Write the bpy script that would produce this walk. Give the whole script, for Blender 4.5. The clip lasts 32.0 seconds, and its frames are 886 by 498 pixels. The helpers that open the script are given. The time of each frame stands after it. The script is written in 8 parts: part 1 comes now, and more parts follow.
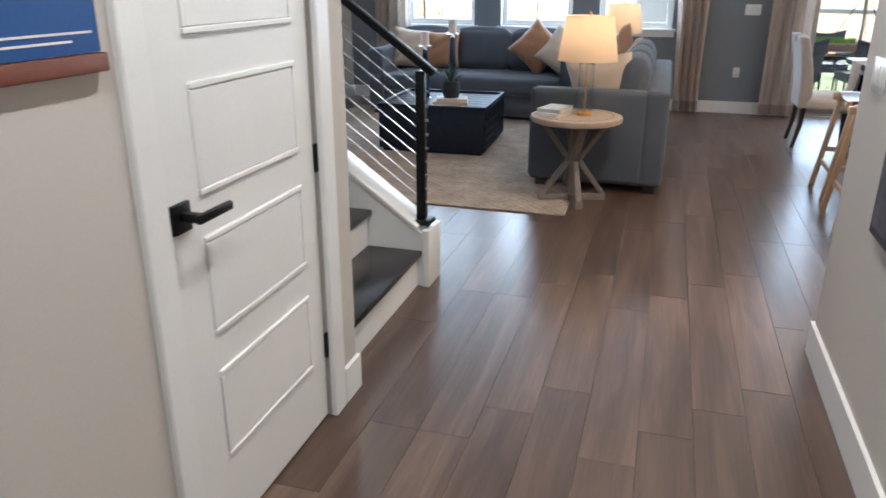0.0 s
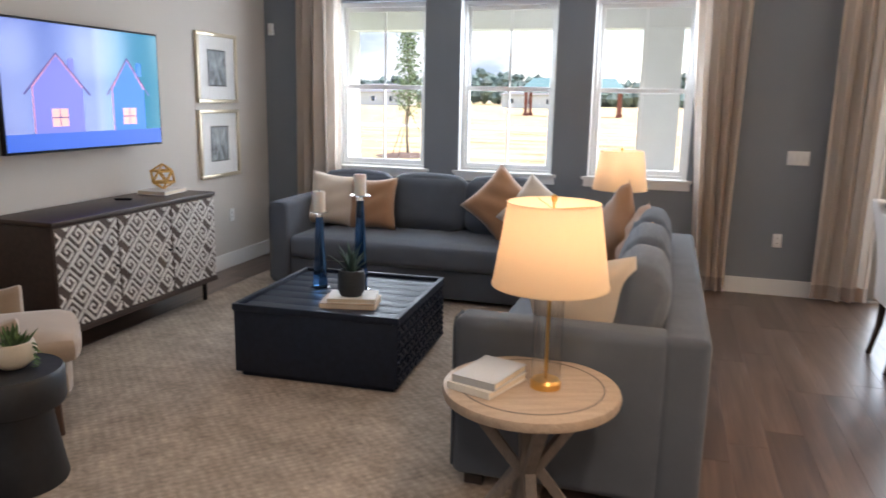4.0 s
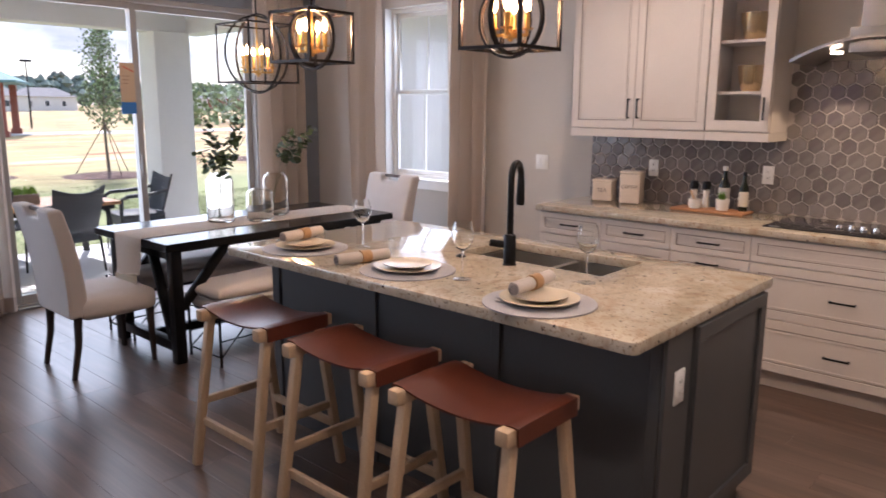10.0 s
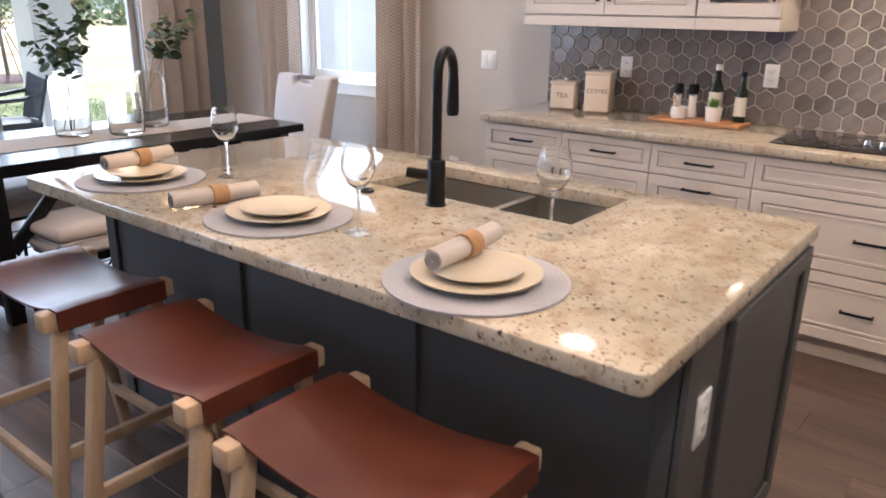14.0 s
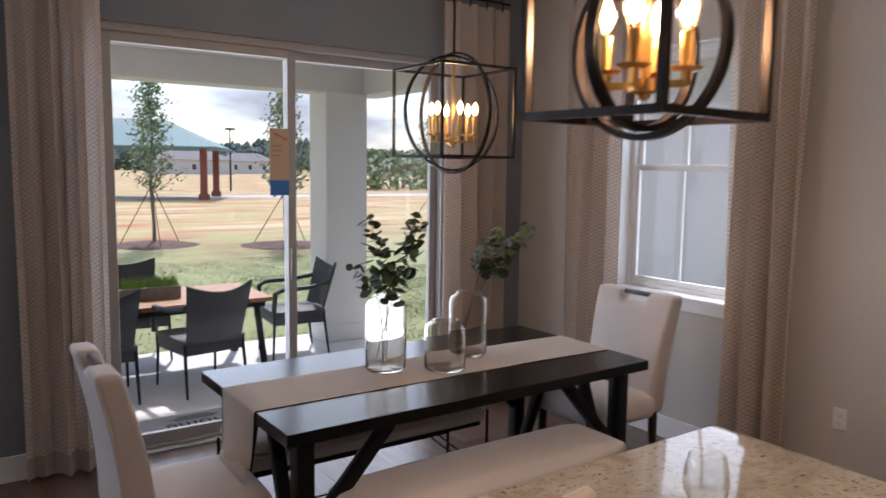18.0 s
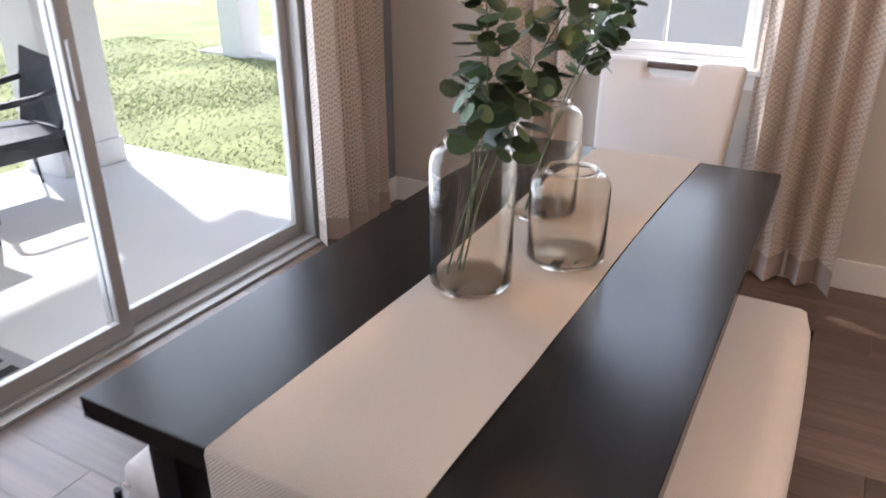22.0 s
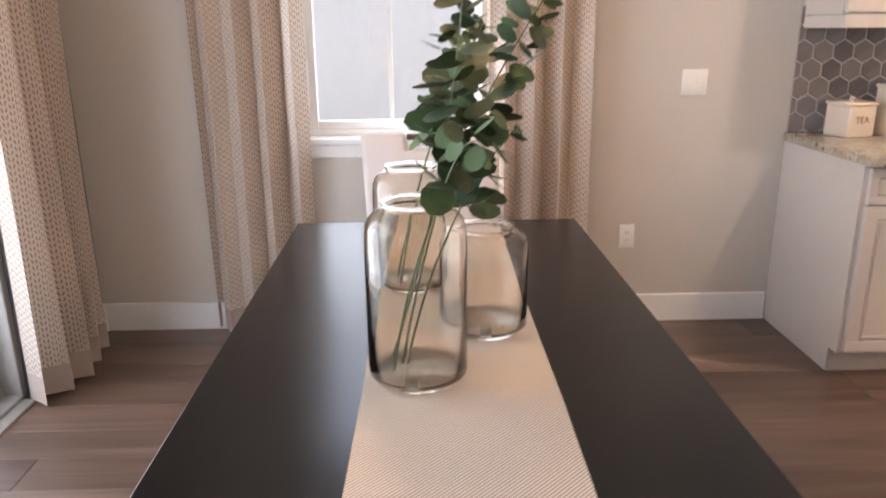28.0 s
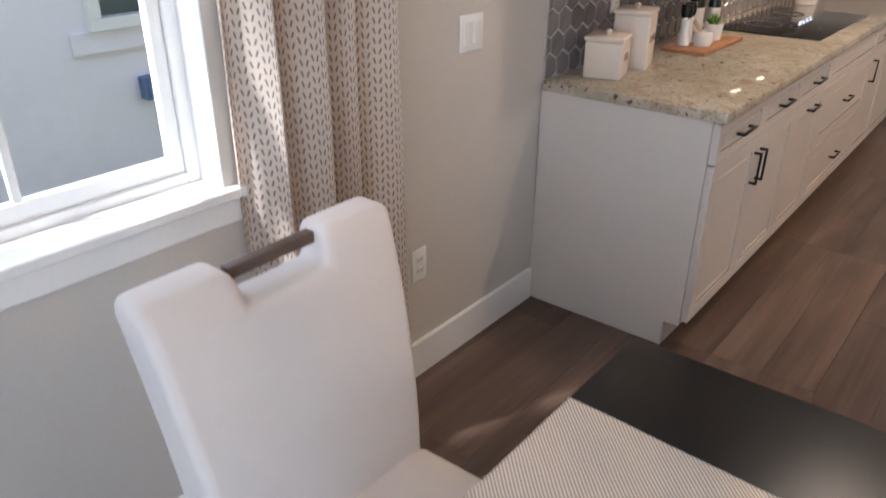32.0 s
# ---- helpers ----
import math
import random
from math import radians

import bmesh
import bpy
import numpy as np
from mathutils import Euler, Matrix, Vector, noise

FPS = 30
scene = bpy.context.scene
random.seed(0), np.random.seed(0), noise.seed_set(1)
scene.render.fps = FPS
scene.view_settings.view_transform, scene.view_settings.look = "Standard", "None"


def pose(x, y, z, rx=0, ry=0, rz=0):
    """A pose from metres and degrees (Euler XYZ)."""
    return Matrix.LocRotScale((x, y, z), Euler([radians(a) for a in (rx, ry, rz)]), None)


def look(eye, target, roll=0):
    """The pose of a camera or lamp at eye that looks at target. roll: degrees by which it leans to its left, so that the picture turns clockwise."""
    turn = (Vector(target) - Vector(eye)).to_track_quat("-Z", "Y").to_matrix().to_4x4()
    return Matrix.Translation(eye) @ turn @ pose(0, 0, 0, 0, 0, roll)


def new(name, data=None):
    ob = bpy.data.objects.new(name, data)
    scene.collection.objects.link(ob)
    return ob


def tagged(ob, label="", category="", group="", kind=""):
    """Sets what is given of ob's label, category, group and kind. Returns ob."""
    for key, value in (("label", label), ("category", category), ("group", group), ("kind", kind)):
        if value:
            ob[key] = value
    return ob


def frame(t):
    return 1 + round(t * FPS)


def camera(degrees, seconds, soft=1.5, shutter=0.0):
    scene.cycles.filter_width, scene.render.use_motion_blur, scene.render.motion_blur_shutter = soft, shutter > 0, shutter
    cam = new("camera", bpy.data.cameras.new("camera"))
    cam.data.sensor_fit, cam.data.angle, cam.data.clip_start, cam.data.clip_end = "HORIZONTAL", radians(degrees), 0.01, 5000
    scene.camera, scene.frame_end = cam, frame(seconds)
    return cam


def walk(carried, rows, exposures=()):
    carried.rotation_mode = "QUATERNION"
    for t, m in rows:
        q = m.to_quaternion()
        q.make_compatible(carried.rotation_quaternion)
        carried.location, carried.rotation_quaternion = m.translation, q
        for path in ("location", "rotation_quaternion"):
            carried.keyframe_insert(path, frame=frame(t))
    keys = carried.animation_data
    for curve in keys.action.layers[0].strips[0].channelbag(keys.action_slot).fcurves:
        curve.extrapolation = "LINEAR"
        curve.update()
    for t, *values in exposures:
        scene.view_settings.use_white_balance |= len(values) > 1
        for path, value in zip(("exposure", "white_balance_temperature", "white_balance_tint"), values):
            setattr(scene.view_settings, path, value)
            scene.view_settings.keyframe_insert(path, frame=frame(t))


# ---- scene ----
PATH = [
    (0, (0.172, 0.813, 1.462), (-0.361, 2.613, 0.772), 0.2),
    (0.5, (0.116, 1.063, 1.47), (-0.243, 2.902, 0.772), 0.5),
    (1, (0.056, 1.381, 1.492), (-0.234, 3.235, 0.801), 0.6),
    (1.5, (0.037, 1.73, 1.522), (-0.228, 3.599, 0.86), 0.8),
    (2, (0.065, 2.118, 1.529), (-0.195, 4.006, 0.922), 0.6),
    (2.5, (0.045, 2.485, 1.537), (-0.207, 4.392, 0.989), 0.8),
    (3, (0.036, 2.853, 1.566), (-0.232, 4.774, 1.08), 0.9),
    (3.5, (0.057, 3.173, 1.589), (-0.303, 5.091, 1.15), 1.1),
    (4, (0.009, 3.462, 1.566), (-0.554, 5.34, 1.166), 1.1),
    (4.5, (-0.032, 3.649, 1.603), (-0.853, 5.431, 1.215), 1.2),
    (6.5, (-0.054, 4.04, 1.607), (-1.095, 5.708, 1.239), 1.1),
    (7, (-0.059, 4.044, 1.596), (-0.869, 5.836, 1.234), 1.0),
    (7.5, (-0.008, 4.026, 1.599), (-0.457, 5.942, 1.238), 0.6),
    (8, (0.02, 3.991, 1.612), (0.033, 5.958, 1.248), 0.2),
    (8.5, (-0.033, 3.926, 1.64), (0.491, 5.821, 1.271), 0.3),
    (9, (-0.08, 3.967, 1.625), (0.885, 5.679, 1.254), 0.3),
    (9.5, (-0.159, 3.989, 1.601), (1.119, 5.482, 1.231), 0.3),
    (10, (-0.215, 3.948, 1.571), (1.245, 5.26, 1.188), 0.4),
    (10.5, (-0.229, 3.895, 1.518), (1.308, 5.099, 1.082), 0.4),
    (11, (-0.234, 3.887, 1.443), (1.331, 5.018, 0.921), 0.6),
    (11.5, (-0.158, 3.913, 1.379), (1.4, 5.008, 0.768), 1.0),
    (12, (-0.005, 3.988, 1.35), (1.542, 5.064, 0.68), 1.2),
    (12.5, (0.163, 4.107, 1.342), (1.707, 5.174, 0.649), 1.1),
    (13, (0.352, 4.229, 1.344), (1.885, 5.308, 0.649), 1.0),
    (13.5, (0.533, 4.365, 1.399), (2.054, 5.471, 0.72), 1.3),
    (14, (0.634, 4.5, 1.447), (2.135, 5.666, 0.826), 1.0),
    (14.5, (0.668, 4.634, 1.539), (2.153, 5.864, 1.009), 1.1),
    (15, (0.715, 4.741, 1.606), (2.181, 6.033, 1.178), 1.2),
    (15.5, (0.725, 4.846, 1.677), (2.169, 6.182, 1.32), 1.0),
    (17.6, (0.852, 5.485, 1.714), (2.084, 7.048, 1.515), 0.8),
    (18, (0.887, 5.686, 1.663), (2.019, 7.320, 1.447), 0.8),
    (18.5, (0.902, 5.886, 1.563), (1.937, 7.576, 1.300), 0.9),
    (19, (0.883, 6.171, 1.459), (1.885, 7.863, 1.094), 0.8),
    (19.5, (0.851, 6.449, 1.396), (1.816, 8.115, 0.856), 0.7),
    (20, (0.828, 6.767, 1.381), (1.816, 8.356, 0.676), 0.9),
    (20.5, (0.9, 7.061, 1.368), (1.981, 8.533, 0.553), -0.3),
    (21.2, (1, 7.475, 1.411), (2.345, 8.674, 0.544), -0.1),
    (22, (1.203, 7.821, 1.521), (2.794, 8.701, 0.689), -0.0),
    (22.5, (1.364, 7.959, 1.593), (3.068, 8.703, 0.858), 0.1),
    (23, (1.41, 8.106, 1.703), (3.231, 8.691, 1.118), -1.0),
    (23.5, (1.52, 8.173, 1.758), (3.419, 8.708, 1.43), 0.1),
    (24, (1.565, 8.224, 1.825), (3.517, 8.644, 1.71), -1.0),
    (24.5, (1.587, 8.234, 1.883), (3.556, 8.586, 1.906), -0.9),
    (26.5, (1.539, 8.169, 1.619), (3.521, 8.44, 1.611), 0.2),
    (27.3, (1.421, 8.209, 1.498), (3.391, 8.387, 1.203), 0.1),
    (28, (1.26, 8.456, 1.39), (3.175, 8.414, 0.813), -0.6),
    (28.6, (1.274, 8.805, 1.356), (3.068, 8.423, 0.559), -0.4),
    (29.1, (1.42, 8.954, 1.309), (3.06, 8.302, 0.37), -0.6),
    (29.6, (1.65, 9.113, 1.362), (3.096, 8.241, 0.29), -1.3),
    (30, (1.968, 9.172, 1.375), (3.303, 8.19, 0.255), -1.0),
    (30.5, (2.308, 9.194, 1.385), (3.582, 8.083, 0.316), 2.9),
    (31, (2.623, 9.194, 1.455), (3.862, 8.035, 0.397), 0.6),
    (31.5, (2.916, 9.19, 1.491), (4.117, 7.937, 0.497), 0.1),
    (32, (3.194, 9.137, 1.558), (4.318, 7.742, 0.669), 0.3),
]
cam = camera(62.13, 32.0, soft=1.6, shutter=0.3)
walk(cam, [(t, look(eye, target, roll)) for t, eye, target, roll in PATH],
     exposures=[(0, 1.55, 5400, 7), (1.0, 1.45, 5700, 9), (2.0, 1.78, 5700, 10), (3.0, 1.88, 5900, 11), (4.0, 1.5, 6200, 13), (4.5, 1.4, 6300, 14), (6.5, 1.3, 5650, 11), (8.0, 1.25, 5350, 13), (9.0, 0.75, 5600, 17), (10.0, 1.0, 5850, 21), (11.0, 1.3, 6250, 27), (12.0, 1.8, 6150, 20), (13.0, 1.82, 5900, 16), (14.0, 1.45, 5500, 14), (15.0, 0.9, 5300, 12), (15.5, 0.7, 5400, 13), (17.5, 0.4, 6000, 19), (19.0, 0.63, 5800, 19), (20.0, 1.25, 6200, 24), (20.7, 1.5, 5900, 19), (22.0, 1.35, 5900, 16), (24.5, 0.8, 6700, 14), (27.0, 1.05, 6600, 17), (28.0, 1.6, 6300, 18), (29.0, 1.65, 6000, 16), (29.6, 1.85, 5900, 15), (31.0, 1.8, 5800, 8), (32.0, 1.1, 5750, 12)])

# ---- light ----
SUN_EL, SUN_AZ = radians(50), radians(22)
world = bpy.data.worlds.new("sky")
scene.world = world
world.use_nodes = True
wn = world.node_tree
wn.nodes.clear()
w_out = wn.nodes.new("ShaderNodeOutputWorld")
w_bg = wn.nodes.new("ShaderNodeBackground")
w_sky = wn.nodes.new("ShaderNodeTexSky")
w_sky.sky_type, w_sky.sun_disc = "NISHITA", False
w_sky.sun_elevation, w_sky.sun_rotation = SUN_EL, SUN_AZ
w_co = wn.nodes.new("ShaderNodeTexCoord")
w_map = wn.nodes.new("ShaderNodeMapping")
w_map.inputs["Scale"].default_value = (1, 1, 3.2)
w_noise = wn.nodes.new("ShaderNodeTexNoise")
w_noise.inputs["Scale"].default_value, w_noise.inputs["Detail"].default_value = 3.0, 7
w_ramp = wn.nodes.new("ShaderNodeValToRGB")
w_ramp.color_ramp.elements[0].position, w_ramp.color_ramp.elements[1].position = 0.40, 0.60
w_mix = wn.nodes.new("ShaderNodeMixRGB")
w_tone, w_n2 = wn.nodes.new("ShaderNodeValToRGB"), wn.nodes.new("ShaderNodeTexNoise")
w_n2.inputs["Scale"].default_value, w_n2.inputs["Detail"].default_value = 5.0, 8
w_tone.color_ramp.elements[0].position, w_tone.color_ramp.elements[1].position = 0.38, 0.62
w_tone.color_ramp.elements[0].color, w_tone.color_ramp.elements[1].color = (0.40, 0.48, 0.58, 1), (1.0, 1.0, 1.0, 1)
w_gain = wn.nodes.new("ShaderNodeVectorMath")
w_gain.operation = "SCALE"
w_gain.inputs["Scale"].default_value = 4.4
wn.links.new(w_map.outputs[0], w_n2.inputs["Vector"])
wn.links.new(w_n2.outputs[0], w_tone.inputs[0])
wn.links.new(w_tone.outputs[0], w_gain.inputs[0])
w_sep, w_up = wn.nodes.new("ShaderNodeSeparateXYZ"), wn.nodes.new("ShaderNodeMapRange")
w_up.inputs["From Min"].default_value, w_up.inputs["From Max"].default_value = 0.25, 0.9
w_up.inputs["To Min"].default_value, w_up.inputs["To Max"].default_value = 4.2, 13.0
wn.links.new(w_co.outputs["Generated"], w_sep.inputs[0])
wn.links.new(w_sep.outputs["Z"], w_up.inputs["Value"])
wn.links.new(w_up.outputs[0], w_gain.inputs["Scale"])
wn.links.new(w_gain.outputs[0], w_mix.inputs[2])
wn.links.new(w_co.outputs["Generated"], w_map.inputs[0])
wn.links.new(w_map.outputs[0], w_noise.inputs["Vector"])
wn.links.new(w_noise.outputs[0], w_ramp.inputs[0])
wn.links.new(w_ramp.outputs[0], w_mix.inputs[0])
wn.links.new(w_sky.outputs[0], w_mix.inputs[1])
wn.links.new(w_mix.outputs[0], w_bg.inputs[0])
wn.links.new(w_bg.outputs[0], w_out.inputs[0])
w_bg.inputs[1].default_value = 0.15

sun = new("sun", bpy.data.lights.new("sun", "SUN"))
sun.data.energy, sun.data.angle, sun.data.color = 3.6, radians(2.0), (1.0, 0.95, 0.87)
sun.matrix_world = look((0, 0, 30), (math.sin(SUN_AZ) * -30 / math.tan(SUN_EL), math.cos(SUN_AZ) * -30 / math.tan(SUN_EL), 0))


def window_light(name, place, target, w, h, power):
    """Sky light that comes in through one opening."""
    lamp = new(name, bpy.data.lights.new(name, "AREA"))
    lamp.data.shape, lamp.data.size, lamp.data.size_y, lamp.data.energy = "RECTANGLE", w, h, power
    lamp.data.color = (0.84, 0.93, 1.0)
    lamp.matrix_world = look(place, target)
    return lamp


window_light("slider_sky", (2.76, 10.22, 1.25), (2.76, 0, 0.6), 2.1, 2.2, 24)
for wx in (-2.58, -1.41, -0.25):
    window_light("window_sky", (wx, 10.16, 1.66), (wx, 0, 1.0), 0.8, 1.4, 13)
window_light("side_window_sky", (4.78, 8.61, 1.66), (0, 8.61, 1.2), 0.74, 1.4, 4)

# ---- materials ----
MATS = {}


def mat(name, color, rough=0.6, metal=0.0, var=0.12, scale=6.0, fine=90.0, bump=0.05, coat=0.0, sheen=0.0, island=0.0, stretch=(1, 1, 1), obj=0.0, spec=0.5):
    """A surface with two scales of variation and fine relief."""
    m = bpy.data.materials.new(name)
    m.use_nodes = True
    t = m.node_tree
    b = t.nodes["Principled BSDF"]
    co = t.nodes.new("ShaderNodeTexCoord")
    mp = t.nodes.new("ShaderNodeMapping")
    mp.inputs["Scale"].default_value = stretch
    t.links.new(co.outputs["Object"], mp.inputs[0])
    n1, n2 = t.nodes.new("ShaderNodeTexNoise"), t.nodes.new("ShaderNodeTexNoise")
    n1.inputs["Scale"].default_value, n1.inputs["Detail"].default_value = scale, 5
    n2.inputs["Scale"].default_value, n2.inputs["Detail"].default_value = fine, 3
    t.links.new(mp.outputs[0], n1.inputs["Vector"])
    t.links.new(mp.outputs[0], n2.inputs["Vector"])
    add = t.nodes.new("ShaderNodeMath")
    add.operation = "MULTIPLY_ADD"
    add.inputs[1].default_value = 0.5
    t.links.new(n2.outputs[0], add.inputs[0])
    half = t.nodes.new("ShaderNodeMath")
    half.operation = "MULTIPLY"
    half.inputs[1].default_value = 0.5
    t.links.new(n1.outputs[0], half.inputs[0])
    t.links.new(half.outputs[0], add.inputs[2])
    src = add.outputs[0]
    if island or obj:
        if island:
            g = t.nodes.new("ShaderNodeNewGeometry").outputs["Random Per Island"]
        else:
            g = t.nodes.new("ShaderNodeObjectInfo").outputs["Random"]
        sh = t.nodes.new("ShaderNodeMath")
        sh.operation = "MULTIPLY_ADD"
        sh.inputs[1].default_value = island or obj
        t.links.new(g, sh.inputs[0])
        t.links.new(src, sh.inputs[2])
        off = t.nodes.new("ShaderNodeMath")
        off.operation = "SUBTRACT"
        off.inputs[1].default_value = 0.5 * (island or obj)
        t.links.new(sh.outputs[0], off.inputs[0])
        src = off.outputs[0]
    r = t.nodes.new("ShaderNodeValToRGB")
    e = r.color_ramp.elements
    e[0].position, e[1].position = 0.3, 0.7
    e[0].color = (*[c * (1 - var) for c in color], 1)
    e[1].color = (*[min(1, c * (1 + var)) for c in color], 1)
    t.links.new(src, r.inputs[0])
    t.links.new(r.outputs[0], b.inputs["Base Color"])
    b.inputs["Roughness"].default_value, b.inputs["Metallic"].default_value = rough, metal
    b.inputs["Coat Weight"].default_value, b.inputs["Sheen Weight"].default_value = coat, sheen
    b.inputs["Specular IOR Level"].default_value = spec
    if bump:
        bp = t.nodes.new("ShaderNodeBump")
        bp.inputs["Strength"].default_value, bp.inputs["Distance"].default_value = bump, 0.004
        t.links.new(n2.outputs[0], bp.inputs["Height"])
        t.links.new(bp.outputs[0], b.inputs["Normal"])
    MATS[name] = m
    return m


def bsdf(m):
    return m.node_tree.nodes["Principled BSDF"]


def glass(name, color=(1, 1, 1), rough=0.0, ior=1.45):
    m = bpy.data.materials.new(name)
    m.use_nodes = True
    b = bsdf(m)
    b.inputs["Base Color"].default_value = (*color, 1)
    b.inputs["Transmission Weight"].default_value, b.inputs["Roughness"].default_value, b.inputs["IOR"].default_value = 1.0, rough, ior
    MATS[name] = m
    return m


def pane_glass(name, tint=(1, 1, 1), gloss=0.05):
    """Thin window glass: clear, with a little mirror that grows at a slant."""
    m = bpy.data.materials.new(name)
    m.use_nodes = True
    t = m.node_tree
    t.nodes.clear()
    out, mix = t.nodes.new("ShaderNodeOutputMaterial"), t.nodes.new("ShaderNodeMixShader")
    tr, gl, fr = t.nodes.new("ShaderNodeBsdfTransparent"), t.nodes.new("ShaderNodeBsdfGlossy"), t.nodes.new("ShaderNodeLayerWeight")
    tr.inputs[0].default_value = (*tint, 1)
    gl.inputs["Roughness"].default_value = 0.0
    fr.inputs[0].default_value = 0.5
    pw_ = t.nodes.new("ShaderNodeMath")
    pw_.operation = "POWER"
    pw_.inputs[1].default_value = 4.5
    ma_ = t.nodes.new("ShaderNodeMath")
    ma_.operation = "MULTIPLY_ADD"
    ma_.inputs[1].default_value, ma_.inputs[2].default_value = 0.8, gloss / 2
    t.links.new(fr.outputs["Facing"], pw_.inputs[0])
    t.links.new(pw_.outputs[0], ma_.inputs[0])
    t.links.new(ma_.outputs[0], mix.inputs[0])
    t.links.new(tr.outputs[0], mix.inputs[1])
    t.links.new(gl.outputs[0], mix.inputs[2])
    t.links.new(mix.outputs[0], out.inputs[0])
    MATS[name] = m
    return m


def glow(name, color, strength):
    m = bpy.data.materials.new(name)
    m.use_nodes = True
    b = bsdf(m)
    b.inputs["Base Color"].default_value = (*color, 1)
    b.inputs["Emission Color"].default_value, b.inputs["Emission Strength"].default_value = (*color, 1), strength
    MATS[name] = m
    return m


def wave_tint(m, base, dark, scale, distort, axis="X", width=(0.42, 0.58), stretch=(1, 1, 1), bump=0.0):
    """Adds a woven or grained band pattern to a material's colour."""
    t = m.node_tree
    b = bsdf(m)
    co, mp = t.nodes.new("ShaderNodeTexCoord"), t.nodes.new("ShaderNodeMapping")
    mp.inputs["Scale"].default_value = stretch
    wv = t.nodes.new("ShaderNodeTexWave")
    wv.bands_direction = axis
    wv.inputs["Scale"].default_value, wv.inputs["Distortion"].default_value = scale, distort
    wv.inputs["Detail"].default_value, wv.inputs["Detail Scale"].default_value = 3, 1.5
    r = t.nodes.new("ShaderNodeValToRGB")
    r.color_ramp.elements[0].position, r.color_ramp.elements[1].position = width
    r.color_ramp.elements[0].color, r.color_ramp.elements[1].color = (*dark, 1), (*base, 1)
    t.links.new(co.outputs["Object"], mp.inputs[0])
    t.links.new(mp.outputs[0], wv.inputs["Vector"])
    t.links.new(wv.outputs[0], r.inputs[0])
    mx = t.nodes.new("ShaderNodeMixRGB")
    mx.blend_type = "MULTIPLY"
    mx.inputs[0].default_value = 1.0
    old = b.inputs["Base Color"].links[0].from_socket
    t.links.new(old, mx.inputs[1])
    t.links.new(r.outputs[0], mx.inputs[2])
    t.links.new(mx.outputs[0], b.inputs["Base Color"])
    if bump:
        bp = t.nodes.new("ShaderNodeBump")
        bp.inputs["Strength"].default_value, bp.inputs["Distance"].default_value = bump, 0.003
        t.links.new(wv.outputs[0], bp.inputs["Height"])
        t.links.new(bp.outputs[0], b.inputs["Normal"])
    return m


